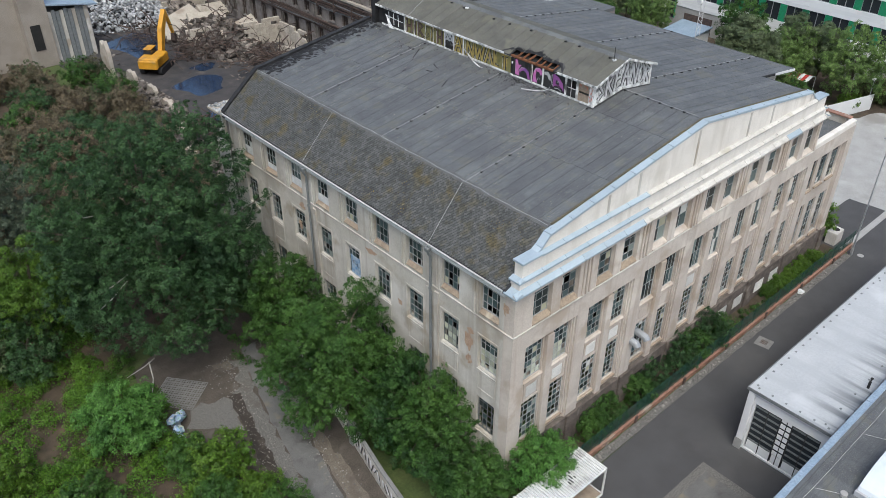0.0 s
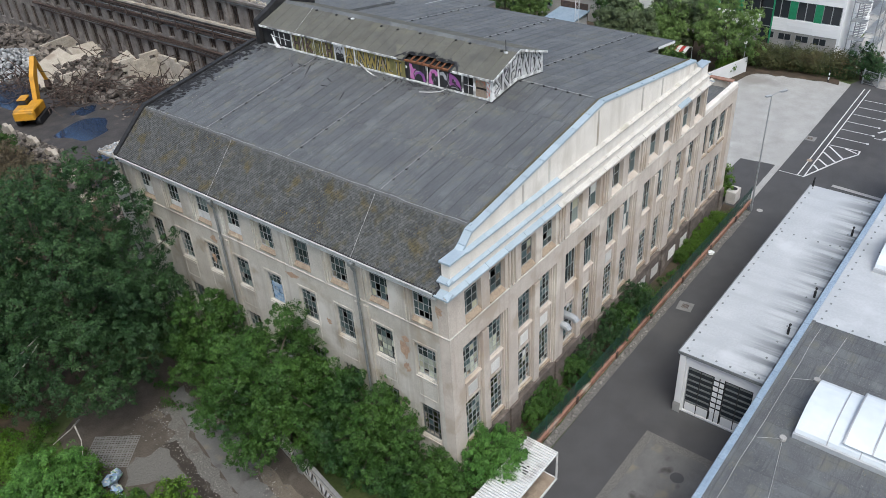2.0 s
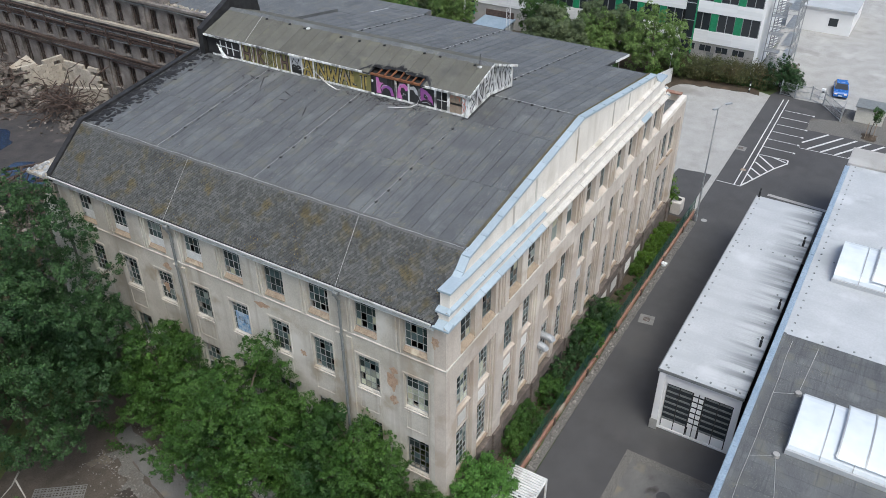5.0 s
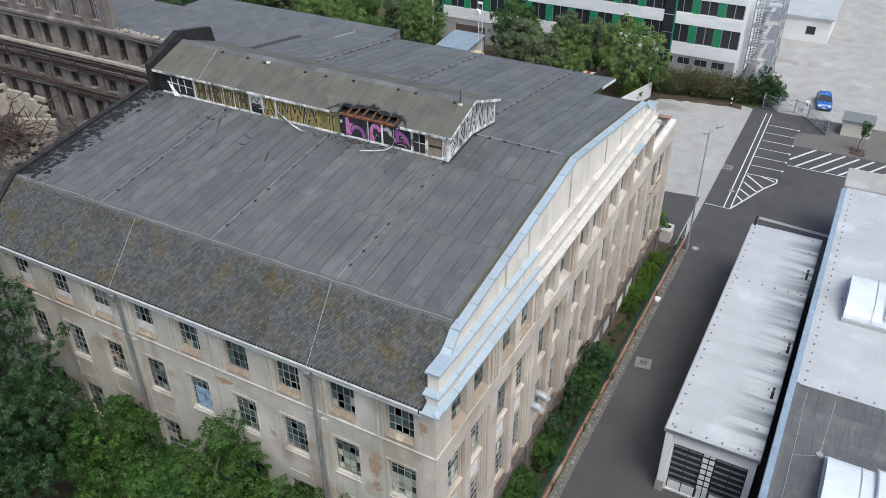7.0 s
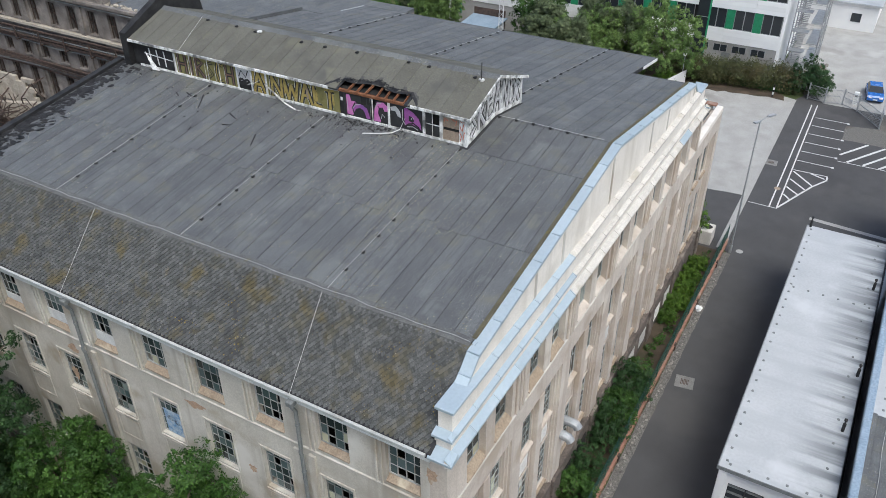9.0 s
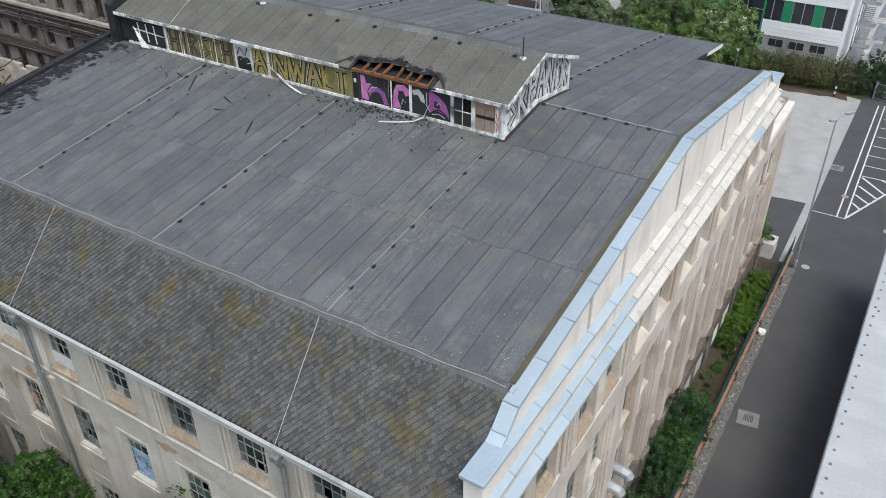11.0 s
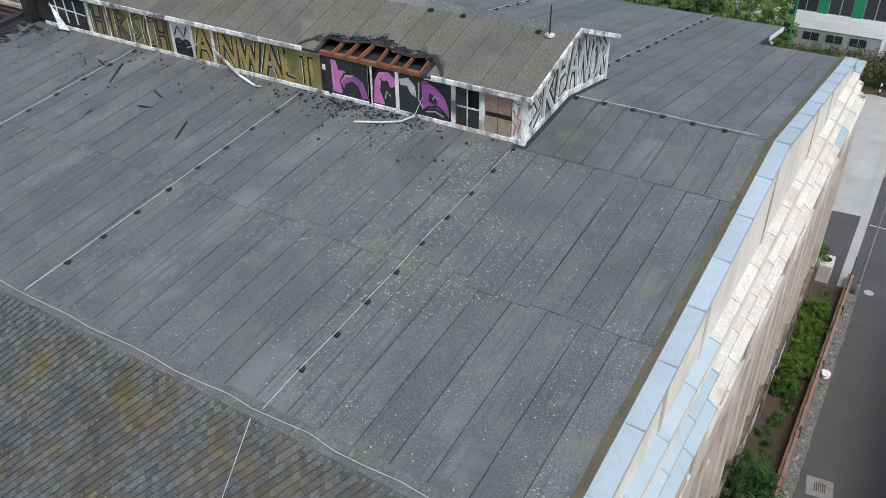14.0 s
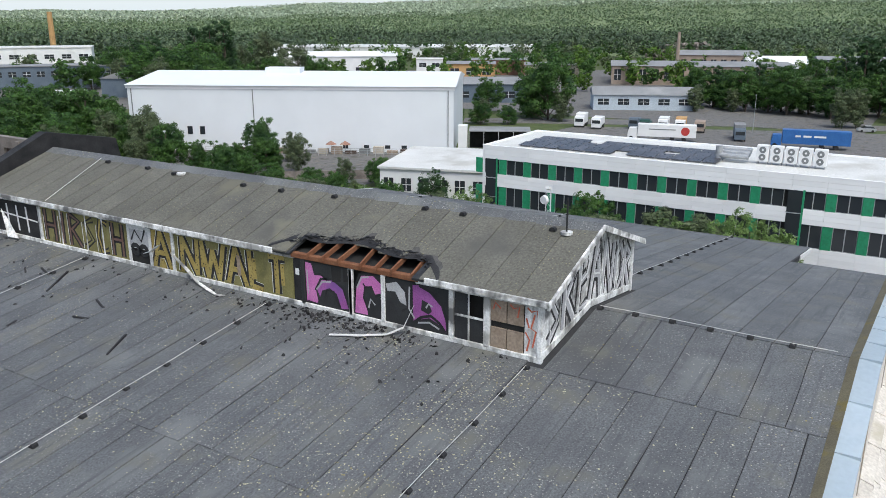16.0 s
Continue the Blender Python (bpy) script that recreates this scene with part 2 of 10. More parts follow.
M["shingle_far"] = mat("shingle_far", (0.076, 0.078, 0.077), (0.099, 0.101, 0.097), 1.1, 0.9, 0.35, 18, stain=((0.063, 0.064, 0.064), (0.098, 0.083, 0.048), (0.097, 0.092, 0.072)), stain_scale=0.5, stain_at=0.55, rnd="island", rnd_amount=0.26, specks=(((0.234, 0.171, 0.036), 6.0, 0.24, 0.56), ((0.360, 0.342, 0.252), 9.0, 0.12, 0.45)), spec=0.2, grain=0.42)
# near-black: the shade inside rooms, gaps and holes put into the colour
M["dark"] = mat("void_shade", (0.012, 0.012, 0.012), (0.025, 0.024, 0.022), 1.0, 0.95, 0.1)
M["char"] = mat("charred", (0.008, 0.008, 0.009), (0.03, 0.029, 0.03), 2.0, 0.75, 0.5, 20, rnd="island", rnd_amount=0.3)
M["rust_wood"] = mat("scorched_rafter", (0.144, 0.054, 0.025), (0.216, 0.094, 0.047), 4, 0.85, 0.3, 30)
M["white_paint"] = mat("white_paint", (0.55, 0.55, 0.54), (0.68, 0.68, 0.67), 2.5, 0.7, 0.2, 25, stain=(0.38, 0.37, 0.36), stain_scale=0.9)
M["wire"] = mat("wire", (0.46, 0.46, 0.45), (0.56, 0.56, 0.54), 5, 0.6, 0, metal=0.3)
M["black"] = mat("black_rubber", (0.012, 0.012, 0.013), (0.025, 0.025, 0.026), 5, 0.7, 0.1)
M["frame_dark"] = mat("steel_window_frame", (0.17, 0.18, 0.175), (0.28, 0.285, 0.275), 6, 0.7, 0.1, rnd="object", rnd_amount=0.5)
M["frame_pale"] = mat("pale_window_frame", (0.30, 0.305, 0.295), (0.42, 0.42, 0.405), 6, 0.75, 0.1, stain=(0.2, 0.17, 0.13), stain_scale=2)
# teal-grey pane tints hold the sky's reflection as colour, beside cream and white panes
M["pane"] = glass_mat("pane", (0.030, 0.040, 0.041))
M["pane_cream"] = mat("whitewashed_pane", (0.42, 0.42, 0.30), (0.30, 0.33, 0.30), 2.0, 0.35, 0, 10, rnd="object", rnd_amount=0.45)
M["glass_far"] = glass_mat("glass_far", (0.03, 0.035, 0.04), 0.05, False)
M["pipe"] = mat("grey_downpipe", (0.16, 0.17, 0.17), (0.22, 0.23, 0.23), 3, 0.6, 0.1, metal=0.2)
M["gutter"] = mat("pale_gutter", (0.42, 0.43, 0.42), (0.52, 0.53, 0.52), 3, 0.6, 0.1, stain=(0.3, 0.3, 0.28), stain_scale=0.8)
M["asphalt"] = mat("asphalt", (0.061, 0.059, 0.060), (0.075, 0.074, 0.075), 0.4, 0.92, 0.25, 30, stain=((0.055, 0.053, 0.054), (0.083, 0.080, 0.079)), stain_scale=0.1, grain=0.12)
M["asphalt_old"] = mat("old_asphalt", (0.115, 0.112, 0.107), (0.155, 0.15, 0.144), 0.8, 0.95, 0.35, 30, stain=((0.082, 0.076, 0.068), (0.19, 0.165, 0.125), (0.065, 0.06, 0.055)), stain_scale=0.3, grain=0.3)
M["concrete"] = mat("concrete", (0.307, 0.299, 0.284), (0.372, 0.365, 0.349), 0.5, 0.92, 0.25, 25, stain=((0.242, 0.231, 0.214), (0.409, 0.400, 0.386)), stain_scale=0.14)
M["gravel"] = mat("gravel", (0.102, 0.095, 0.087), (0.170, 0.162, 0.149), 7.0, 0.95, 0.9, 14, stain=(0.106, 0.092, 0.076), stain_scale=0.4, grain=0.4)
M["earth"] = mat("earth", (0.046, 0.034, 0.024), (0.081, 0.059, 0.040), 1.2, 1.0, 0.7, 8, stain=((0.031, 0.037, 0.015), (0.105, 0.074, 0.050)), stain_scale=0.25)
M["grass"] = mat("rough_grass", (0.050, 0.075, 0.022), (0.085, 0.105, 0.035), 0.4, 1.0, 0.8, 6, stain=((0.10, 0.085, 0.05), (0.035, 0.055, 0.018)), stain_scale=0.08)
M["paint_line"] = mat("road_paint", (0.52, 0.52, 0.51), (0.62, 0.62, 0.61), 4, 0.8, 0.15, 40, stain=(0.36, 0.36, 0.36), stain_scale=2)
M["brick_red"] = mat("brick_red", (0.20, 0.105, 0.075), (0.28, 0.155, 0.115), 3, 0.95, 0.5, 20, stain=(0.30, 0.25, 0.20), stain_scale=0.6, rnd="object", rnd_amount=0.3)
M["soot_wall"] = mat("sooty_wall", (0.13, 0.112, 0.10), (0.23, 0.205, 0.185), 0.9, 0.95, 0.5, 10, stain=((0.06, 0.05, 0.045), (0.30, 0.265, 0.235)), stain_scale=0.3)
M["block_stone"] = mat("pale_block", (0.36, 0.32, 0.265), (0.46, 0.41, 0.345), 1.0, 0.92, 0.4, 10, stain=(0.30, 0.25, 0.20), stain_scale=0.4, rnd="object", rnd_amount=0.12)
M["rubble"] = mat("rubble", (0.075, 0.064, 0.056), (0.17, 0.145, 0.125), 1.5, 0.95, 0.6, 8, rnd="island", rnd_amount=0.6, stain=(0.30, 0.265, 0.23), stain_scale=0.4, stain_at=0.6)
M["rust"] = mat("rusty_steel", (0.046, 0.034, 0.029), (0.095, 0.062, 0.049), 3, 0.85, 0.3, 20, rnd="island", rnd_amount=0.4)
M["bark"] = mat("bark", (0.06, 0.047, 0.035), (0.11, 0.088, 0.068), 4, 0.95, 0.8, 12)
M["leaf"] = leaf_mat("leaf_green", (0.027, 0.076, 0.013), (0.059, 0.126, 0.021), (0.017, 0.054, 0.013))
M["leaf_dark"] = leaf_mat("leaf_dark", (0.021, 0.057, 0.018), (0.044, 0.094, 0.029), (0.014, 0.043, 0.014))
M["leaf_grey"] = leaf_mat("leaf_grey", (0.046, 0.066, 0.040), (0.080, 0.100, 0.062), (0.034, 0.054, 0.032))
M["leaf_fresh"] = leaf_mat("leaf_fresh", (0.050, 0.140, 0.024), (0.092, 0.205, 0.040), (0.036, 0.105, 0.020))
M["dead_wood"] = mat("dead_wood", (0.32, 0.30, 0.26), (0.42, 0.40, 0.36), 4, 0.9, 0.3, 20)
M["leaf_light"] = leaf_mat("leaf_light", (0.050, 0.110, 0.010), (0.092, 0.165, 0.018), (0.034, 0.080, 0.010))
M["leaf_row"] = leaf_mat("leaf_row", (0.092, 0.160, 0.040), (0.155, 0.235, 0.066), (0.066, 0.125, 0.032))
M["leaf_brown"] = leaf_mat("leaf_brown", (0.098, 0.076, 0.046), (0.150, 0.118, 0.072), (0.070, 0.072, 0.036))
M["leaf_willow"] = leaf_mat("leaf_willow", (0.075, 0.105, 0.048), (0.115, 0.145, 0.07), (0.06, 0.085, 0.04))
M["membrane"] = mat("roof_membrane", (0.389, 0.404, 0.418), (0.456, 0.470, 0.484), 0.4, 0.55, 0.04, 6, stain=((0.342, 0.356, 0.370), (0.503, 0.518, 0.532)), stain_scale=0.2, streak=((0.380, 0.394, 0.408), (0.9, 0.1, 1.0)), grain=0.06, run=((0.142, 0.152, 0.162), 9.9, 12.8))
M["membrane_plain"] = mat("plain_membrane", (0.389, 0.404, 0.418), (0.456, 0.470, 0.484), 0.4, 0.55, 0.04, 6, stain=((0.342, 0.356, 0.370), (0.503, 0.518, 0.532)), stain_scale=0.2, streak=((0.380, 0.394, 0.408), (0.9, 0.1, 1.0)), grain=0.06)
M["white_wall"] = mat("white_wall", (0.68, 0.68, 0.68), (0.74, 0.74, 0.735), 0.4, 0.7, 0, 0.5, stain=(0.62, 0.62, 0.61), stain_scale=0.2, grain=0.03)
M["cladding"] = mat("white_cladding", (0.80, 0.80, 0.80), (0.83, 0.83, 0.825), 0.3, 0.55, 0, 0.4, rnd="object", rnd_amount=0.05, grain=0.03)
M["green_panel"] = mat("green_panel", (0.016, 0.215, 0.10), (0.024, 0.26, 0.125), 0.5, 0.5, 0.02, 4, rnd="object", rnd_amount=0.12)
M["grey_metal"] = mat("galvanised", (0.34, 0.35, 0.36), (0.44, 0.45, 0.46), 2, 0.5, 0.05, metal=0.5)
M["blue_flash"] = mat("blue_grey_flashing", (0.26, 0.34, 0.42), (0.33, 0.41, 0.49), 1.0, 0.45, 0.05, 8, metal=0.25)
M["fence_green"] = mat("green_fence", (0.012, 0.055, 0.042), (0.02, 0.075, 0.055), 4, 0.6, 0.05)
M["sand"] = mat("sandy_soil", (0.120, 0.100, 0.078), (0.160, 0.136, 0.108), 1.5, 1.0, 0.5, 12, stain=(0.096, 0.080, 0.066), stain_scale=0.5, grain=0.3)
M["mud"] = mat("dark_mud", (0.064, 0.053, 0.042), (0.094, 0.078, 0.064), 0.9, 0.9, 0.5, 10, stain=((0.045, 0.036, 0.028), (0.112, 0.098, 0.081)), stain_scale=0.4, grain=0.35)
M["wet_mud"] = mat("wet_mud", (0.034, 0.027, 0.022), (0.055, 0.044, 0.035), 1.5, 0.7, 0.5, 14, stain=(0.08, 0.066, 0.052), stain_scale=0.8, grain=0.3)
M["dirty_white"] = mat("dirty_white_paint", (0.618, 0.618, 0.605), (0.833, 0.833, 0.820), 3.0, 0.75, 0.3, 20, stain=((0.134, 0.134, 0.134), (0.363, 0.356, 0.336)), stain_scale=1.3, stain_at=0.515, streak=((0.188, 0.188, 0.181), (5.0, 5.0, 0.8)), grain=0.25)
M["bare_brick"] = mat("exposed_brick", (0.34, 0.22, 0.15), (0.44, 0.31, 0.22), 4, 0.95, 0.6, 14, stain=(0.48, 0.40, 0.31), stain_scale=1.5, grain=0.3)
M["cover_grey"] = mat("weathered_cover", (0.17, 0.165, 0.157), (0.24, 0.235, 0.225), 2.0, 0.92, 0.3, 20, stain=(0.13, 0.125, 0.118), stain_scale=1.0)
M["leaf_nettle"] = leaf_mat("nettle_green", (0.048, 0.120, 0.010), (0.094, 0.180, 0.018), (0.030, 0.080, 0.010))

# ---- ground, road, yard ----
def slab(name, poly, z0, z1, material, label, category):
    return solo(name, MB().prism(poly, "z", z0, z1), material, label, category, kind="structure")


ground = MB()
GN = 60
gx = [-3000 + 6000 * (i / GN) for i in range(GN + 1)]
for j in range(GN):
    for i in range(GN):
        ground.add([(gx[i], gx[j], -0.06), (gx[i + 1], gx[j], -0.06), (gx[i + 1], gx[j + 1], -0.06), (gx[i], gx[j + 1], -0.06)], [(0, 1, 2, 3)])
solo("ground", ground, M["grass"], "rough grass and weeds on open ground", "ground", kind="structure")
# ---- the factory ----
factory = thing("factory_building", "abandoned cream-plastered factory hall with a mansard roof and steel windows", "building")
XW, XE, YS, YN = 26.4, 61.4, 23.4, 54.7
XC = 43.9


def wall_cells(axis, face, back, u0, u1, z0, z1, holes):
    """A wall between two planes with right-angled holes (u0, u1, z0, z1) that go through it."""
    mb = MB()
    us = sorted({u0, u1, *(h[0] for h in holes), *(h[1] for h in holes)})
    zs = sorted({z0, z1, *(h[2] for h in holes), *(h[3] for h in holes)})
    us, zs = [u for u in us if u0 <= u <= u1], [z for z in zs if z0 <= z <= z1]

    def solid(i, j):
        if not (0 <= i < len(us) - 1 and 0 <= j < len(zs) - 1):
            return False
        u, z = (us[i] + us[i + 1]) / 2, (zs[j] + zs[j + 1]) / 2
        return not any(h[0] < u < h[1] and h[2] < z < h[3] for h in holes)

    def P(a, u, z):
        return (a, u, z) if axis == "x" else (u, a, z)
    for i in range(len(us) - 1):
        for j in range(len(zs) - 1):
            if not solid(i, j):
                continue
            a, b, c, d = us[i], us[i + 1], zs[j], zs[j + 1]
            q = [(0, 1, 2, 3)]
            mb.add([P(face, a, c), P(face, b, c), P(face, b, d), P(face, a, d)], q)
            mb.add([P(back, b, c), P(back, a, c), P(back, a, d), P(back, b, d)], q)
            for di, dj, p in ((-1, 0, ((a, c), (a, d))), (1, 0, ((b, d), (b, c))), (0, -1, ((b, c), (a, c))), (0, 1, ((a, d), (b, d)))):
                if not solid(i + di, j + dj):
                    (ua, za), (ub, zb) = p
                    mb.add([P(face, ua, za), P(face, ub, zb), P(back, ub, zb), P(back, ua, za)], q)
    return mb


W_Y = [25.36 + 3.335 * i for i in range(9)]
W_ROWS = ((13.4, 15.58), (8.9, 11.35), (3.7, 6.5))
S_X = [27.95 + 5.78 * b for b in range(6)]
S_ROWS = ((13.25, 15.35), (8.3, 11.0), (3.1, 6.4))
HW = 0.78

# west wall: windows in three rows
holes_w = [(y - HW, y + HW, a - (0.3 if a > 13 else 0), b) for y in W_Y for a, b in W_ROWS]
part("wall", wall_cells("x", XW, XW + 0.5, YS + 0.762, YN, 0, 15.75, holes_w), M["plaster"], factory, "weathered cream plaster with grey runs")
# south wall: bays of two windows, lower two rows set back in tall recesses
WING = (61.4, 68.9)
WX = [62.35, 64.35, 66.35]
holes_s, bays = [], []
for x in S_X:
    for dx in (0, 2.42):
        holes_s += [(x + dx, x + dx + 1.6, a - (0.28 if a > 13 else 0), b) for a, b in S_ROWS]
    bays.append((x - 0.38, x + 4.3, 2.0, 11.45))
for x in WX:
    holes_s += [(x, x + 1.35, 8.3, 11.3), (x, x + 1.35, 2.6, 6.75)]
bays.append((62.1, 68.0, 2.0, 11.6))
part("wall", wall_cells("y", YS, YS + 0.34, XW, WING[1], 0, 12.9, bays), M["plaster_south"], factory, "weathered plaster with brown stains, tinted warm for the south light")
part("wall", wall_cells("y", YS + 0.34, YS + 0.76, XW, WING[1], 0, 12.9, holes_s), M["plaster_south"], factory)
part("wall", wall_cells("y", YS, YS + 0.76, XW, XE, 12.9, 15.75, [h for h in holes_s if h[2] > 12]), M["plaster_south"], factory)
# back walls close the hall
part("wall", MB().box(XE - 0.5, XE, YS + 0.762, YN, 0, 15.75), M["plaster"], factory)
part("wall", MB().box(XW + 0.02, XE, YN, YN + 0.4, 0, 15.75), M["soot_wall"], factory)
# added floors and partition; the rooms' shade is in their near-black colour
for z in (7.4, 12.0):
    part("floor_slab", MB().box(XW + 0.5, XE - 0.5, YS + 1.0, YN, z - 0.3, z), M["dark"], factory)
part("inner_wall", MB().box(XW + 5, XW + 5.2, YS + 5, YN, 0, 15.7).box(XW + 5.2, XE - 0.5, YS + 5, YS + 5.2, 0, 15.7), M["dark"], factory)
part("plinth", MB().box(XW - 0.1, XW - 0.003, YS + 0.5, YN, 0, 1.4), M["base_stone"], factory)
# the bare, sooty base of the south front, stepped out between the bays, with boarded cellar windows
base_runs = [(x - 0.36, x + 4.28, YS - 0.06, YS + 0.336, 2.62) for x in S_X] + [(XE + 0.7, 68.0, YS - 0.06, YS + 0.336, 2.4), (68.004, WING[1], YS - 0.2, YS - 0.004, 2.5)]
base_runs += [(x + 4.284, x + 5.416 if b < 5 else XE + 0.6, YS - 0.2, YS - 0.004, 2.75) for b, x in enumerate(S_X)]
for xa, xb, ya, yb, zt in base_runs:
    part("base_wall", MB().cbox(xa, xb, ya, yb, 0, zt, 0.03), M["base_stone"], factory, "sooty bare masonry base")
for b, x in enumerate(S_X):
    for dx in (0.1, 2.5):
        part("cellar_window", MB().cbox(x + dx, x + dx + 1.35, YS - 0.1, YS - 0.064, 0.7, 1.75, 0.015), M["panel_white"] if b >= 4 else M["dark"], factory, "boarded cellar window" if b >= 4 else "dark cellar window")

# lower wing at the east end
wing = MB().box(WING[1] - 0.4, WING[1], YS + 0.762, 36, 0, 13.3)
wing.box(XE + 0.02, WING[1] - 0.4, YS + 0.762, 36, 12.0, 12.6)
part("wing_wall", wing, M["plaster"], factory)
part("wing_roof", MB().box(XE + 0.02, WING[1] - 0.42, YS + 0.77, 36, 12.6, 12.66), M["felt"], factory)
part("wing_parapet", MB().cbox(XE + 0.05, 68.64, YS - 0.05, YS + 0.45, 12.9, 13.35, 0.05), M["plaster_light"], factory)
part("wing_coping", MB().cbox(WING[1] - 0.5, WING[1] + 0.06, YS + 0.45, 35.9, 13.3, 13.42, 0.03), M["brick_red"], factory, "rust-red coping course")

# string courses under the top windows and the sloped brick sills
course = MB().prism([(XW - 0.06, 12.8), (XW - 0.06, 12.85), (XW - 0.003, 12.9), (XW - 0.003, 12.76)], "y", YS - 0.06, YN)
part("string_course", course, M["plaster"], factory)
course = MB().prism([(YS - 0.06, 12.8), (YS - 0.06, 12.85), (YS - 0.003, 12.9), (YS - 0.003, 12.76)], "x", XW - 0.06, XE)
part("string_course", course, M["plaster"], factory)


def sill(u0, u1, z, axis, deep=0.3):
    """A sloped sill: a broad brick one in the thickness of the wall, or a thin ledge under a recessed window."""
    mb = MB()
    f = XW if axis == "x" else YS
    along = "y" if axis == "x" else "x"
    if deep > 0.25:
        a, b = f - 0.04, f + (0.21 if axis == "x" else 0.31)
        n, vs, fs = 9, [], []
        for i in range(n + 1):
            u = u0 + 0.004 + (u1 - u0 - 0.008) * i / n
            k = 0.02 * math.sin(37.3 * u + z)
            prof = [(a - abs(k), z - 0.27), (a - abs(k), z - 0.22 + k), (b, z), (b, z - 0.27)]
            vs += [(p, u, h) if axis == "x" else (u, p, h) for p, h in prof]
        for i in range(n):
            fs += [(4 * i + k, 4 * i + (k + 1) % 4, 4 * i + 4 + (k + 1) % 4, 4 * i + 4 + k) for k in range(4)]
        mb.add(vs, fs + [(3, 2, 1, 0), tuple(4 * n + k for k in range(4))])
    else:
        a = f + (0.2 if axis == "y" else -0.06)
        mb.prism([(a, z - 0.2), (a, z - 0.1), (a + 0.25, z - 0.01), (a + 0.25, z - 0.2)], along, u0 - 0.06, u1 + 0.06)
    return mb


PANE = {}


def steel_window(axis, u0, u1, z0, z1, depth, cols, rows, pale, gaps, sill_mat=None, cream=0):
    """One steel window: a frame with glazing bars, each pane of its own, some missing."""
    w, h = u1 - u0, z1 - z0
    win = new("window")
    win.parent = factory
    a = (XW if axis == "x" else YS) + depth
    bar = 0.03
    fr = MB()

    def bx(ua, ub, za, zb, t=0.03):
        if axis == "x":
            fr.box(a - t, a + t, ua, ub, za, zb)
        else:
            fr.box(ua, ub, a - t, a + t, za, zb)
    for ua, ub in ((u0, u0 + 0.06), (u1 - 0.06, u1)):
        bx(ua, ub, z0, z1, 0.04)
    for za, zb in ((z0, z0 + 0.06), (z1 - 0.06, z1)):
        bx(u0 + 0.06, u1 - 0.06, za, zb, 0.04)
    for i in range(1, cols):
        u = u0 + w * i / cols
        bx(u - bar / 2, u + bar / 2, z0 + 0.06, z1 - 0.06)
    for j in range(1, rows):
        z = z0 + h * j / rows
        bx(u0 + 0.06, u1 - 0.06, z - bar / 2, z + bar / 2, 0.026)
    part("frame", fr, M["frame_pale"] if pale else M["frame_dark"], win)
    key = (axis, round(w / cols, 3), round(h / rows, 3))
    if key not in PANE:
        pw, ph = w / cols / 2 - 0.01, h / rows / 2 - 0.01
        mb = MB()
        mb.box(-0.005, 0.005, -pw, pw, -ph, ph) if axis == "x" else mb.box(-pw, pw, -0.005, 0.005, -ph, ph)
        PANE[key] = mb.mesh("pane", M["pane"])
    for i in range(cols):
        for j in range(rows):
            if U.random() < gaps:
                continue
            p = new("pane", PANE[key])
            if j < cream and U.random() < 0.8:
                if (key, "cream") not in PANE:
                    PANE[key, "cream"] = PANE[key].copy()
                    PANE[key, "cream"].materials[0] = M["pane_cream"]
                p.data = PANE[key, "cream"]
            p.parent = win
            u, z = u0 + w * (i + 0.5) / cols, z0 + h * (j + 0.5) / rows
            p.location = (a, u, z) if axis == "x" else (u, a, z)
            tilt = Euler((0, U.uniform(-0.02, 0.02), U.uniform(-0.02, 0.02)) if axis == "x" else (U.uniform(-0.02, 0.02), 0, U.uniform(-0.02, 0.02)))
            p.rotation_euler = tilt
    if sill_mat:
        part("sill", sill(u0, u1, z0, axis, 0.3 if z0 > 13 else 0.18), sill_mat, win)
    return win


for i, y in enumerate(W_Y):
    for k, (a, b) in enumerate(W_ROWS):
        pale = (k == 0 and i in (5, 6, 7, 8)) or U.random() < 0.5
        w = steel_window("x", y - HW, y + HW, a, b, 0.24, 4, (4, 5, 6)[k], pale, (0.12, 0.12, 0.35)[k], M["sill_brick"] if k == 0 else M["plaster"], 3 if k == 1 and i < 2 else 0)
        if k == 0 and i in (5, 6, 7, 8):
            part("board", MB().box(XW + 0.15, XW + 0.185, y - HW + 0.05, y + HW - 0.3 * U.random(), a, a + U.uniform(0.4, 0.75)), M["white_paint"], w, "white board closing the lower panes")
for x in S_X:
    b = S_X.index(x)
    for dx in (0, 2.42):
        for k, (z0, z1) in enumerate(S_ROWS):
            blind = b >= 2 and k == 0
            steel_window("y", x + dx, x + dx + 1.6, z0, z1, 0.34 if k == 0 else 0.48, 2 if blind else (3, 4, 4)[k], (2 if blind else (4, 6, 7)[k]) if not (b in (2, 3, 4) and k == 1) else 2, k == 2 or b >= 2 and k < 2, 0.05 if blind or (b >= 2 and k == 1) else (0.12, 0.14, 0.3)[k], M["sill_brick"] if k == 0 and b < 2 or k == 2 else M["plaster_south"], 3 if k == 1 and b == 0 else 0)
for x in WX:
    steel_window("y", x, x + 1.35, 8.3, 11.3, 0.5, 3, 5, False, 0.2, M["sill_brick"])
    steel_window("y", x, x + 1.35, 2.6, 6.75, 0.5, 3, 6, True, 0.3, M["sill_brick"])

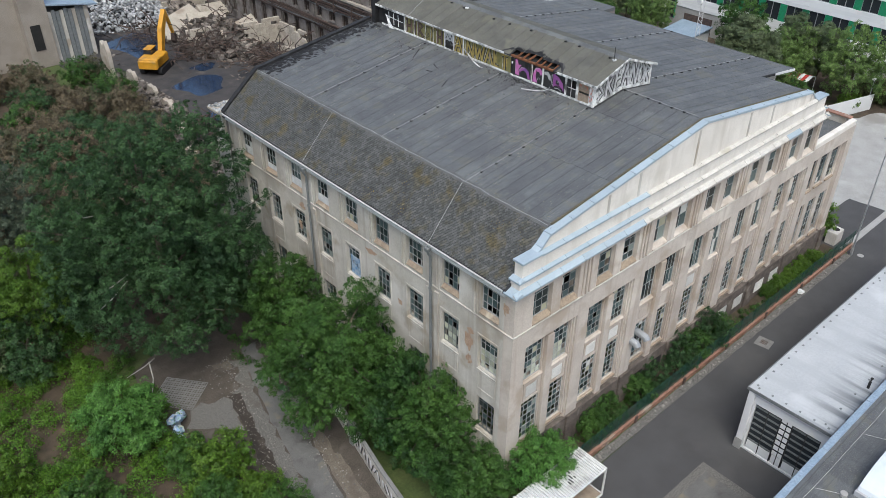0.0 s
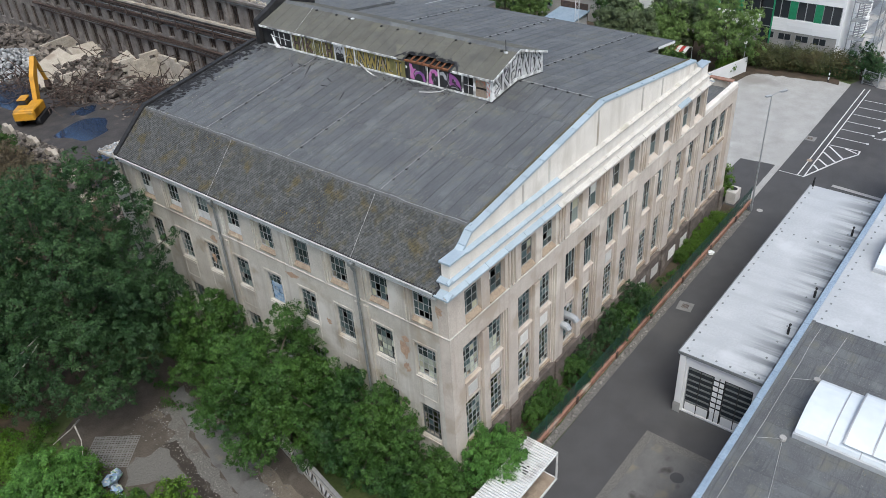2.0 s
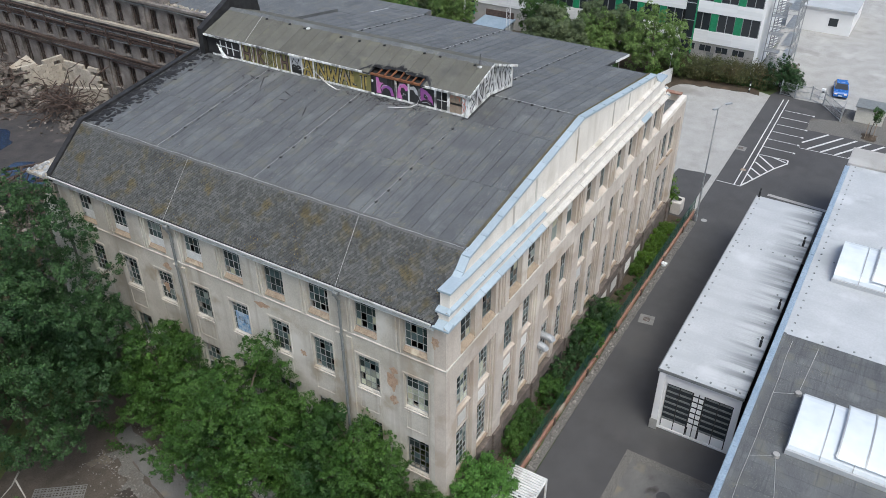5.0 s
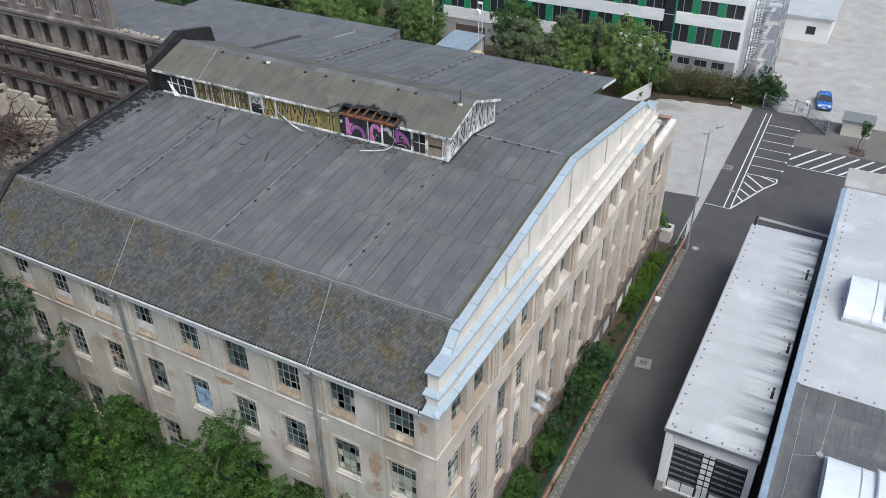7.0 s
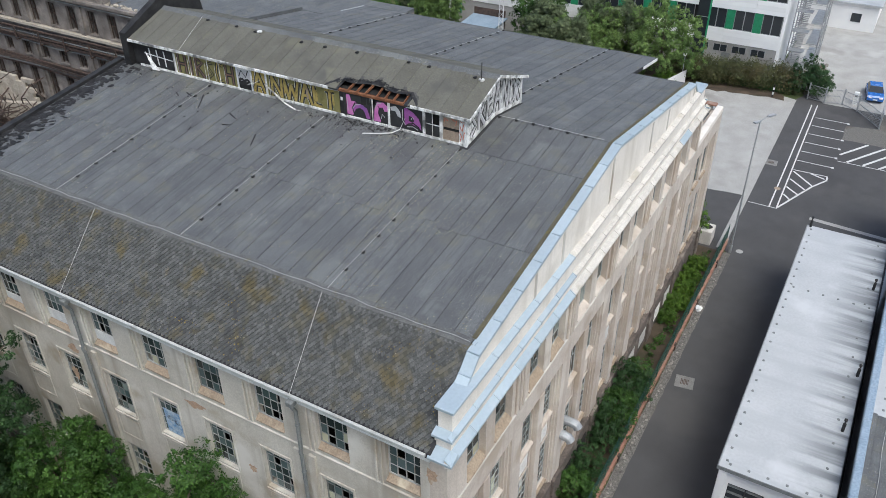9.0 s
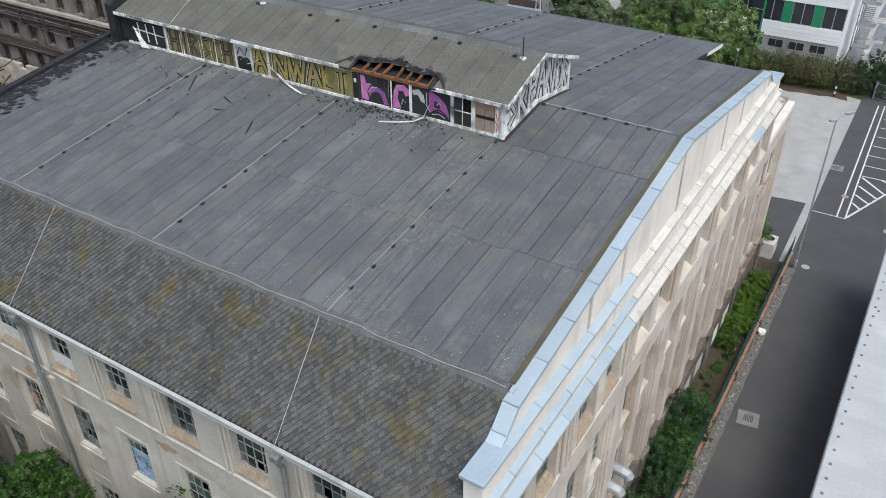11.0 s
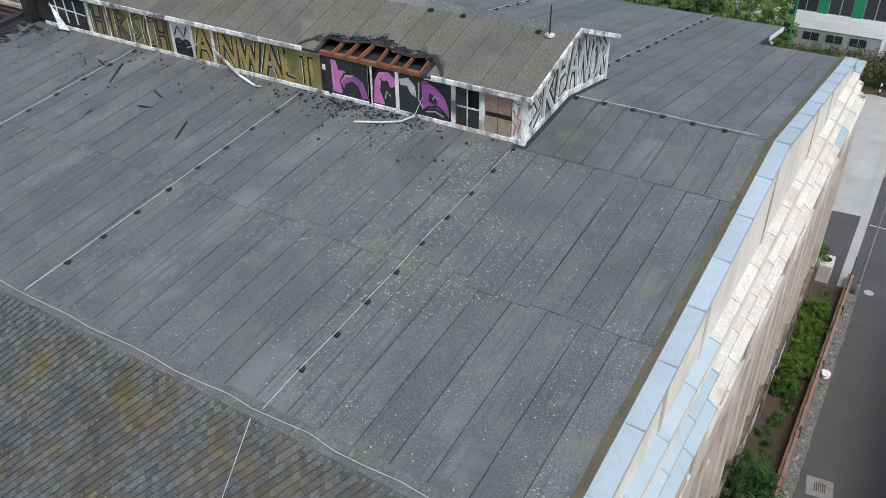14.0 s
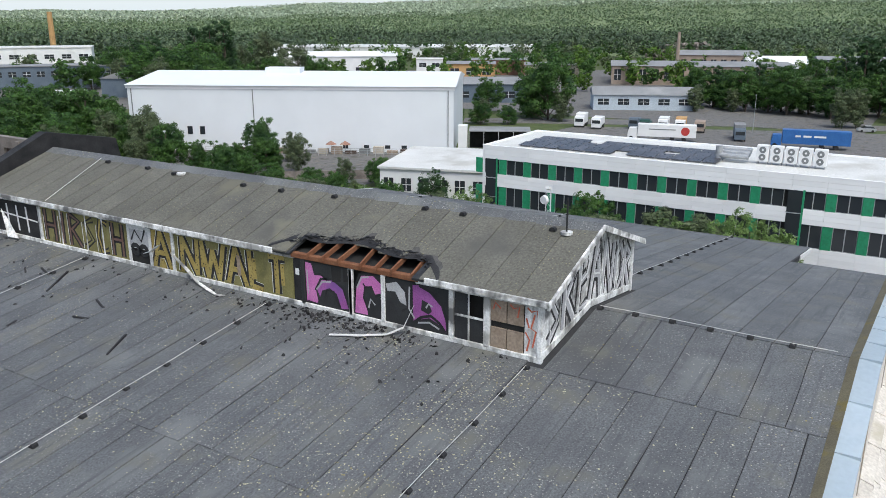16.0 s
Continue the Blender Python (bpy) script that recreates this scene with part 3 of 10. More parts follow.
# panels between the lower rows of the south side, and sunk panels on the west side
for b, x in enumerate(S_X):
    for dx in (0, 2.42):
        fr = MB()
        fr.cbox(x + dx + 0.08, x + dx + 1.52, YS + 0.28, YS + 0.337, 6.55, 6.7, 0.02).cbox(x + dx + 0.08, x + dx + 1.52, YS + 0.28, YS + 0.337, 7.8, 7.95, 0.02)
        fr.cbox(x + dx + 0.08, x + dx + 0.24, YS + 0.28, YS + 0.337, 6.7, 7.8, 0.02).cbox(x + dx + 1.36, x + dx + 1.52, YS + 0.28, YS + 0.337, 6.7, 7.8, 0.02)
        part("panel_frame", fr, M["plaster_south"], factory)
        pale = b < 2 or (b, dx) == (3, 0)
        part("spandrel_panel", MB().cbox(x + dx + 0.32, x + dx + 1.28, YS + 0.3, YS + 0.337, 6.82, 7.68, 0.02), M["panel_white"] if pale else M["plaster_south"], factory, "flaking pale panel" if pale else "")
for y in W_Y:
    for z0, z1 in ((7.15, 8.6),):
        mb = MB().box(XW - 0.03, XW - 0.002, y - HW, y + HW, z0, z0 + 0.1).box(XW - 0.03, XW - 0.002, y - HW, y + HW, z1 - 0.1, z1)
        mb.box(XW - 0.03, XW - 0.002, y - HW, y - HW + 0.1, z0 + 0.1, z1 - 0.1).box(XW - 0.03, XW - 0.002, y + HW - 0.1, y + HW, z0 + 0.1, z1 - 0.1)
        part("panel_moulding", mb, M["plaster"], factory)

# graffiti-blue window infill and patches of bare brick
part("painted_infill", MB().box(XW + 0.19, XW + 0.2, W_Y[4] - 0.7, W_Y[4] + 0.55, 8.95, 10.5), mat("blue_spray_board", (0.08, 0.22, 0.42), (0.50, 0.56, 0.60), 3.2, 0.7, 0.1, 10, stain=((0.02, 0.03, 0.05), (0.35, 0.50, 0.62)), stain_scale=2.2), factory, "board sprayed blue, white and black")


def bare_patch(y, z, ry, rz, seed):
    q = random.Random(seed)
    pts = [(XW - 0.004, y + ry * q.uniform(0.5, 1.1) * math.cos(6.2832 * i / 22), z + rz * q.uniform(0.5, 1.1) * math.sin(6.2832 * i / 22)) for i in range(22)]
    part("bare_patch", MB().add(pts, [tuple(range(22))]), M["bare_brick"], factory, "patch of bare brick where plaster fell off")


for i, (y, z, ry, rz) in enumerate(((27.0, 10.4, 0.5, 0.75), (26.85, 11.3, 0.35, 0.3), (26.9, 9.0, 0.3, 0.45), (36.6, 12.1, 0.7, 0.25), (44.8, 12.0, 0.5, 0.35), (45.3, 10.2, 0.3, 0.5), (24.1, 14.6, 0.3, 0.5), (33.6, 9.6, 0.25, 0.3))):
    bare_patch(y, z, ry, rz, 60 + i)

# fluted piers: thin ribs beside the windows
for i, y in enumerate(W_Y):
    for dy in (0.98, 1.22):
        part("rib", MB().cbox(XW - 0.09, XW - 0.003, y + dy - 0.06, y + dy + 0.06, 12.95, 15.5, 0.025), M["plaster"], factory)
    for dy in (-0.86, 0.86):
        part("jamb_moulding", MB().cbox(XW - 0.05, XW - 0.003, y + dy - 0.05, y + dy + 0.05, 8.9, 11.5, 0.015), M["plaster"], factory)
    part("lintel_moulding", MB().cbox(XW - 0.05, XW - 0.003, y - 0.91, y + 0.91, 11.5, 11.6, 0.015), M["plaster"], factory)
for y in (30.25, 43.5):
    mb = MB().box(XW - 0.12, XW - 0.003, y - 0.55, y - 0.2, 0, 12.55).box(XW - 0.12, XW - 0.003, y + 0.22, y + 0.57, 0, 12.55)
    part("pilaster", mb, M["plaster"], factory)
    pipe = MB().tube([(XW - 0.42, y, 15.75), (XW - 0.42, y, 15.45), (XW - 0.24, y, 15.1), (XW - 0.24, y, 12.95), (XW - 0.3, y, 12.75), (XW - 0.24, y, 12.5), (XW - 0.24, y, 0.05)], 0.085, 8)
    for z in (14.3, 11.5, 8.5, 5.5):
        pipe.tube([(XW - 0.24, y, z), (XW - 0.24, y, z + 0.06)], 0.11, 8)
    part("downpipe", pipe, M["pipe"], factory, "grey metal downpipe", smooth=False)
    part("hopper", MB().cbox(XW - 0.6, XW - 0.25, y - 0.16, y + 0.16, 15.62, 15.86, 0.03), M["pipe"], factory)
for b, x in enumerate(S_X):
    xs = [x + 4.35, x + 4.68, x + 5.0] if b < 5 else [x + 4.2]
    for xx in xs:
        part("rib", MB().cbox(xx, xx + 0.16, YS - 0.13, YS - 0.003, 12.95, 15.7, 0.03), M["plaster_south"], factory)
    # the middle mullion pier and the stepped jambs in each tall recess
    for xa, k in ((x - 0.37, 0), (x - 0.25, 1), (x + 4.16, 0), (x + 4.04, 1)):
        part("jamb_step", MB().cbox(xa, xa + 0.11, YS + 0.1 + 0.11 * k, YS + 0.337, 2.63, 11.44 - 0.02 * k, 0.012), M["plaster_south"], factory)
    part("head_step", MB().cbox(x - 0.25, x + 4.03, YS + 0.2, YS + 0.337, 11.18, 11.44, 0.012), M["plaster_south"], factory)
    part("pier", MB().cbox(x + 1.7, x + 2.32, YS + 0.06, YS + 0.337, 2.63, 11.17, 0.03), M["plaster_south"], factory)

# cornices of the south front: three ledges, then the gable parapet with its coping
SPLIT = 38.4


def ledge(yf, zf, yb, zb, drop, x0, x1, east=0.0):
    """A projecting course whose sloped top is covered sheet by sheet, each with a standing lap."""
    part("cornice", MB().prism([(yf + 0.11, zf - drop), (yf + 0.11, zf - 0.03), (yb, zb - 0.03), (yb, zf - drop - 0.1)], "x", x0 + 0.03, x1 - 0.03), M["plaster_light"], factory)
    x = x0
    while x < x1 - 0.1:
        xe = min(x + 1.95, x1)
        sh = MB().prism([(yf, zf - 0.1), (yf, zf), (yb, zb), (yb, zb - 0.025), (yf + 0.03, zf - 0.025), (yf + 0.03, zf - 0.1)], "x", x + 0.012, xe - 0.012)
        sh.prism([(yf - 0.012, zf - 0.1), (yf - 0.012, zf + 0.03), (yb, zb + 0.03), (yb, zb - 0.02)], "x", xe - 0.045, xe - 0.016)
        part("flashing", sh, M["zinc"] if x < SPLIT - 1 or (zf < 16.3 and 55 < x < 57) else M["ledge_stone"], factory)
        part("lap_joint", MB().prism([(yf - 0.014, zf - 0.1), (yf - 0.014, zf + 0.008), (yb, zb + 0.008), (yb, zb - 0.02)], "x", xe - 0.014, xe + 0.01), M["pipe"], factory)
        x = xe


# the stepped attic: each storey of it stands a little further back and in
part("attic_wall", MB().box(XW + 0.16, XE - 0.16, YS - 0.06, YS + 0.62, 15.75, 16.74), M["plaster_light"], factory, "pale plastered attic band")
part("attic_wall", MB().box(XW + 0.45, XE - 0.45, YS + 0.05, YS + 0.64, 16.74, 17.74), M["plaster_light"], factory, "pale plastered attic band")
part("gable_wall", MB().prism([(28.2, 17.74), (28.5, 18.05), (29.1, 18.55), (XC, 20.72), (2 * XC - 29.1, 18.55), (2 * XC - 28.5, 18.05), (2 * XC - 28.2, 17.74)], "y", YS + 0.26, YS + 0.64), M["plaster_light"], factory, "pale plastered gable parapet")
ledge(YS - 0.36, 15.98, YS - 0.055, 16.2, 0.16, XW - 0.36, XE + 0.36)
ledge(YS - 0.15, 16.72, YS + 0.055, 16.84, 0.1, XW + 0.08, XE - 0.08)
ledge(YS - 0.03, 17.76, YS + 0.265, 17.86, 0.08, 28.35, XE - 1.95)
# returns of the courses round the west and east ends, and the flat caps
for sgn, xo in ((1, XW), (-1, XE)):
    def ret(a, za, b, zb, y0, y1):
        pts = [(xo + sgn * a, za - 0.1), (xo + sgn * a, za), (xo + sgn * b, zb), (xo + sgn * b, zb - 0.1)]
        part("flashing", MB().prism(pts, "y", y0, y1), M["zinc"], factory)
    ret(-0.365, 15.98, 0.155, 16.2, YS - 0.365, YS + 0.66)
    ret(0.075, 16.72, 0.445, 16.84, YS - 0.155, YS + 0.72)
    xa, xb = sorted((xo + sgn * 0.35, xo + sgn * 1.98))
    part("coping", MB().cbox(xa, xb, YS - 0.05, YS + 0.74, 17.745, 17.87, 0.02), M["zinc"], factory)
for i, x in enumerate((34.3, 37.2, 43.2, 49.6, 52.8, 58.6)):
    top = 18.5 + (20.65 - 18.5) * (1 - abs(x - XC) / (XC - 29.1)) - 0.15
    part("lesene", MB().cbox(x - 0.12, x + 0.12, YS + 0.235, YS + 0.257, 17.88, top, 0.01), M["plaster"], factory)
# coping sheets along the gable
prof = [(28.15, 17.84), (28.5, 18.06), (29.15, 18.64), (XC, 20.8), (2 * XC - 29.15, 18.64), (2 * XC - 28.5, 18.06), (2 * XC - 28.15, 17.84)]
for (xa, za), (xb, zb) in zip(prof, prof[1:]):
    n = max(1, round((xb - xa) / 1.9))
    for i in range(n):
        x0, x1 = xa + (xb - xa) * i / n, xa + (xb - xa) * (i + 1) / n
        z0, z1 = za + (zb - za) * i / n, za + (zb - za) * (i + 1) / n
        ya, yb = YS + 0.2, YS + 0.7
        g = 0.006
        sh = MB()
        vs = []
        for x, z in ((x0 + g, z0), (x1 - g, z1)):
            vs += [(x, ya, z - 0.14), (x, ya, z), (x, yb, z + 0.05), (x, yb, z - 0.16)]
        sh.add(vs, [(0, 1, 2, 3), (7, 6, 5, 4), (0, 4, 5, 1), (1, 5, 6, 2), (2, 6, 7, 3), (3, 7, 4, 0)])
        sh.box(x1 - 0.05, x1 - 0.015, ya - 0.012, yb + 0.012, z1 - 0.02, z1 + 0.06)
        part("coping", sh, M["zinc"], factory)

# ---- roof ----
KX, KZ, EX, EZ = 29.45, 18.72, XW - 0.28, 16.05
RZ = lambda x: KZ + (min(x, 2 * XC - x) - KX) * 0.142
roof = MB()
out = [(EX, EZ), (KX, KZ), (XC, RZ(XC)), (2 * XC - KX, KZ), (2 * XC - EX, EZ)]
inn = [(u, z - 0.25) for u, z in out]
roof.prism(out + inn[::-1], "y", YS + 0.55, YN + 0.1)
roof_ob = part("roof", roof, M["underlay_gap_shade"], factory, "dark bitumen felt roof with shingled steep lower slope")
part("soffit", MB().box(XW - 0.26, XW - 0.003, YS + 0.6, YN, 15.6, 15.74), M["white_paint"], factory)
gut = MB()
gprof = [(EX - 0.17, EZ + 0.04), (EX - 0.16, EZ - 0.1), (EX - 0.08, EZ - 0.17), (EX + 0.02, EZ - 0.14), (EX + 0.02, EZ - 0.02), (EX - 0.07, EZ - 0.03), (EX - 0.135, EZ - 0.02), (EX - 0.14, EZ + 0.04)]
gut.prism(gprof, "y", YS + 0.75, YN + 0.2)
part("gutter", gut, M["gutter"], factory, "pale half-round eaves gutter")

# shingles of the steep slope: hexagonal plates in staggered rows
slope = Vector((KX - EX, 0, KZ - EZ))
run = slope.length
sd = slope.normalized()
sn = Vector((-sd.z, 0, sd.x))


def shingle_mesh(mb, o):
    w, h, t = 0.104, 0.25, 0.055
    pts = [(-w, 0.105), (-w * 0.28, 0.0), (w * 0.28, 0.0), (w, 0.105), (w, h), (-w, h)]
    vs = []
    for lift in (0.0, 1.0):
        for y, s in pts:
            k = lift * (t if s < 0.05 else t * 0.62 if s < 0.15 else 0.004)
            vs.append(o + Vector((0, y, 0)) + sd * s + sn * (0.004 + k))
    mb.add(vs, [tuple(range(6, 12)), (0, 1, 7, 6), (1, 2, 8, 7), (2, 3, 9, 8), (3, 4, 10, 9), (5, 0, 6, 11)])


one = MB()
shingle_mesh(one, Vector((0, 0, 0)))
# faces look outward
one_me = one.mesh("shingle", [M["shingle"], M["underlay_gap_shade"]])
# notch sides near-black: the shade between the tips put into their colour
one_me.polygons.foreach_set("material_index", [0, 1, 0, 1, 1, 1])
far = MB()
rows_n = int(run / 0.155)
count = 0
for r in range(rows_n):
    y = YS + 0.75 + (0.108 if r % 2 else 0)
    while y < YN - 0.05:
        o = Vector((EX, y, EZ)) + sd * (0.02 + r * 0.155)
        if 12 < r and y < 30 and count < 300:
            p = new("shingle", one_me)
            p.parent = roof_ob
            p.location = o + sn * U.uniform(0, 0.006)
            p.rotation_euler = (0, U.uniform(-0.012, 0.012), 0)
            count += 1
        else:
            shingle_mesh(far, o + sn * U.uniform(0, 0.007))
        y += 0.216
far_me = far.mesh("shingles", [M["shingle_far"], M["underlay_gap_shade"]])
# same shade-coloured notch sides on the joined shingles
far_me.polygons.foreach_set("material_index", [0, 1, 0, 1, 1, 1] * (len(far.f) // 6))
part("shingles", far_me, None, roof_ob, kind="stuff")

# felt strips: lengths of roofing laid up the slope, lapped and slightly uneven
MX0, MX1, MY0, MY1 = 40.85, 47.05, 30.5, 53.6
PITCH = 0.885
strip_cache = {}


def strip(xa, xb, y, w, material, over=0.0):
    za, zb = RZ(xa) + over, RZ(xb)
    key = (round(xb - xa, 2), round(zb - za, 3), round(w, 3), material.name)
    if key not in strip_cache:
        L_, dz = xb - xa, zb - za
        n = 4
        vs, fs = [], []
        for i in range(n + 1):
            f = i / n
            wob = 0.012 * math.sin(5.1 * f + len(strip_cache))
            for yy, zz in ((0.012 + wob, 0.004), (0.02 + wob, 0.026), (w * 0.5, 0.02), (w - 0.01 + wob, 0.016), (w + wob, 0.004)):
                vs.append((L_ * f, yy, dz * f + zz))
        for i in range(n):
            fs += [(i * 5 + k, i * 5 + 5 + k, i * 5 + 6 + k, i * 5 + 1 + k) for k in range(4)]
        fs += [(0, 1, 2, 3, 4), tuple(n * 5 + k for k in (4, 3, 2, 1, 0))]
        strip_cache[key] = MB().add(vs, fs).mesh("felt_strip", material)
    p = new("felt_strip", strip_cache[key])
    p.parent = roof_ob
    p.location = (xa, y, za + U.uniform(0, 0.004))
    return p


k = 0
y = YS + 0.72
while y < YN - 0.3:
    w = min(PITCH, YN - 0.25 - y)
    lap = 34.8 + U.choice((0, 0.12, 0.3))
    strip(KX + 0.25, 35.2, y, w, M["felt"])
    y2 = y + PITCH * 0.5
    if k == 0:
        strip(34.95, 40.6, y, PITCH * 0.5, M["felt"], 0.022)
    if y2 + PITCH > YN - 0.25:
        w = YN - 0.25 - y2
    if y2 < MY0 - PITCH * 0.6:
        strip(lap, 40.6, y2, w, M["felt"], 0.022)
    else:
        strip(lap, MX0 - 0.02, y2, w, M["felt"], 0.022)
    w = min(PITCH, YN - 0.25 - y)
    x_end = 63.45 if 27.5 < y < 51.6 else 2 * XC - KX - 0.2
    if y < MY0 - PITCH:
        strip(40.63, XC - 0.02, y, w, M["felt"])
        strip(XC + 0.02, 52.2, y, w, M["felt"])
        strip(52.2, x_end, y, w, M["felt"])
    else:
        strip(MX1 + 0.05, 53.29, y, w, M["felt"])
        strip(53.3, x_end, y, w, M["felt"])
    y += PITCH
    k += 1
# the lapped edge strip along the knee, and the mossy strip behind the parapet
for i in range(16):
    ya = YS + 0.75 + i * 1.93
    mb = MB().prism([(KX - 0.22, KZ - 0.17 + 0.03), (KX - 0.02, KZ + 0.035), (KX + 0.3, KZ + 0.075), (KX + 0.3, KZ + 0.05), (KX, KZ + 0.012), (KX - 0.2, KZ - 0.17)], "y", ya, ya + 1.92)
    part("edge_strip", mb, M["felt_edge"], roof_ob, "weathered pale-stained edge strip")
for x0, x1 in ((KX + 0.3, XC), (XC, 2 * XC - KX)):
    n = 8
    for i in range(n):
        a, b = x0 + (x1 - x0) * i / n, x0 + (x1 - x0) * (i + 1) / n
        vs = []
        for x in (a, b):
            vs += [(x, YS + 0.645, RZ(x) + 0.14), (x, YS + 0.84, RZ(x) + 0.04), (x, YS + 0.84, RZ(x) + 0.005), (x, YS + 0.645, RZ(x) + 0.0)]
        part("upstand_strip", MB().add(vs, [(0, 4, 5, 1), (1, 5, 6, 2), (0, 1, 2, 3), (7, 6, 5, 4), (3, 7, 4, 0), (2, 6, 7, 3)]), M["felt_moss"], roof_ob, "mossy upstand strip behind the parapet")

# lightning wires on small black blocks
wire_y = [30.8, 38.95, 47.3]
for wy in wire_y:
    xs = [KX + 0.2 + 1.2 * i for i in range(10)]
    xs[0] = KX + 0.1
    pts = [(x, wy - 0.012 * (x - KX) + U.uniform(-0.02, 0.02), RZ(x) + 0.11) for x in xs]
    part("lightning_wire", MB().tube(pts, 0.010, 4), M["wire"], roof_ob)
    for p in pts[1:]:
        blk = MB().prism([(-0.09, 0), (-0.07, 0.07), (-0.03, 0.1), (0.03, 0.1), (0.07, 0.07), (0.09, 0)], "x", -0.07, 0.07)
        b = part("wire_block", blk, M["black"], roof_ob)
        b.location = (p[0], p[1], p[2] - 0.1)
for wy in (31.1, 39.5, 48.1):
    xs = [MX1 + 0.6 + 1.13 * i for i in range(15)]
    pts = [(x, wy + U.uniform(-0.02, 0.02), RZ(x) + 0.11) for x in xs]
    part("lightning_wire", MB().tube(pts, 0.011, 4), M["wire"], roof_ob)
    for p in pts:
        b = part("wire_block", MB().prism([(-0.09, 0), (-0.07, 0.07), (-0.03, 0.1), (0.03, 0.1), (0.07, 0.07), (0.09, 0)], "x", -0.07, 0.07), M["black"], roof_ob)
        b.location = (p[0], p[1], p[2] - 0.1)
pts = [(XC + 0.03 * math.sin(i), 30.2 - 0.95 * i, RZ(XC) + 0.11) for i in range(7)]
for p in pts[:-1]:
    b = part("wire_block", MB().prism([(-0.09, 0), (-0.07, 0.07), (-0.03, 0.1), (0.03, 0.1), (0.07, 0.07), (0.09, 0)], "y", -0.07, 0.07), M["black"], roof_ob)
    b.location = (p[0], p[1], p[2] - 0.1)
part("lightning_wire", MB().tube(pts, 0.010, 4), M["wire"], roof_ob)
part("lightning_wire", MB().tube([(KX + 0.06 + 0.02 * math.sin(1.9 * i) + U.uniform(-0.04, 0.04), YS + 0.8 + 0.76 * i, KZ + 0.08 + 0.01 * math.sin(i)) for i in range(41)], 0.009, 4), M["wire"], roof_ob)
for wy in (30.9, 44.3):
    pts = [Vector((KX - 0.1, wy, KZ - 0.05)) + (Vector((EX, wy - 0.6, EZ)) - Vector((KX, wy, KZ))) * f + sn * 0.09 for f in (0, 0.1, 0.35, 0.6, 0.85, 1.0)]
    part("lightning_wire", MB().tube(pts, 0.009, 4), M["wire"], roof_ob)

# north fire walls
for xa, xb, m in ((EX, KX, "char"), (KX, MX0, "char"), (MX1, 2 * XC - KX, "felt")):
    za, zb = (EZ if xa == EX else RZ(xa)), RZ(xb)
    part("fire_wall", MB().prism([(xa, za - 0.4), (xa, za + 0.22), (xb, zb + 0.22), (xb, zb - 0.4)], "y", YN - 0.1, YN + 0.3), M[m], factory, "soot-black masonry upstand along the roof end")

# the roof runs on over a block behind the east side, with a white-trimmed end
AX, AY0, AY1 = 63.5, 27.6, 52.3
part("block_wall", MB().prism([(58.5, 12.0), (58.5, RZ(58.5) - 0.2), (AX - 0.15, RZ(AX) - 0.2), (AX - 0.15, 0.0), (XE + 0.02, 0.0), (XE + 0.02, 12.0)], "y", AY0 + 1.3, AY1 - 1.3), M["plaster"], factory)
part("block_roof", MB().prism([(58.3, RZ(58.3) - 0.18), (58.3, RZ(58.3) + 0.001), (AX, RZ(AX)), (AX, RZ(AX) - 0.18)], "y", AY0, AY1), M["underlay_gap_shade"], factory)
for y in (AY0 - 0.05, AY1):
    part("verge_board", MB().prism([(60.3, RZ(60.3) - 0.16), (60.3, RZ(60.3) + 0.04), (AX + 0.03, RZ(AX) + 0.04), (AX + 0.03, RZ(AX) - 0.16)], "y", y, y + 0.05), M["white_paint"], factory, "white verge board")
part("edge_trim", MB().prism([(AX - 0.12, RZ(AX) + 0.03), (AX + 0.05, RZ(AX) + 0.05), (AX + 0.05, RZ(AX) - 0.12), (AX + 0.004, RZ(AX) - 0.12)], "y", AY0, AY1), M["felt"], factory)

# ---- the raised monitor on the roof, with painted walls and a burnt hole ----
mon = new("roof_monitor")
mon.parent = factory
tagged(mon, "timber-framed roof monitor covered with spray paint and partly burnt")
WT, RT = 21.95, 23.0
MRZ = lambda x: WT + 0.06 + (min(x, 2 * XC - x) - MX0) * (RT - WT) / (XC - MX0)
M["gold_board"] = mat("gold_board", (0.30, 0.22, 0.06), (0.40, 0.31, 0.10), 2.5, 0.7, 0.2, 20, stain=(0.19, 0.175, 0.07), stain_scale=1.0, specks=((0.03, 0.028, 0.02), 9.0, 0.24, 0.1))
M["olive_board"] = mat("olive_board", (0.17, 0.155, 0.055), (0.24, 0.215, 0.085), 2.5, 0.7, 0.2, 20, stain=(0.13, 0.12, 0.05), stain_scale=1.2)
M["spray_black"] = mat("spray_black", (0.012, 0.012, 0.014), (0.028, 0.028, 0.03), 3, 0.6, 0.1)
M["spray_white"] = mat("spray_white", (0.600, 0.600, 0.600), (0.768, 0.768, 0.756), 3, 0.65, 0.1)
M["spray_purple"] = mat("spray_purple", (0.27, 0.075, 0.26), (0.37, 0.12, 0.36), 2, 0.6, 0.1, stain=(0.20, 0.08, 0.28), stain_scale=1.0)
M["spray_silver"] = mat("spray_silver", (0.34, 0.34, 0.35), (0.46, 0.46, 0.47), 3, 0.5, 0.1)
M["spray_red"] = mat("spray_red", (0.48, 0.09, 0.05), (0.58, 0.16, 0.09), 3, 0.6, 0.1)
M["ply"] = mat("weathered_plywood", (0.25, 0.19, 0.14), (0.34, 0.27, 0.21), 2, 0.9, 0.25, 16, stain=(0.17, 0.13, 0.10), stain_scale=1.2)
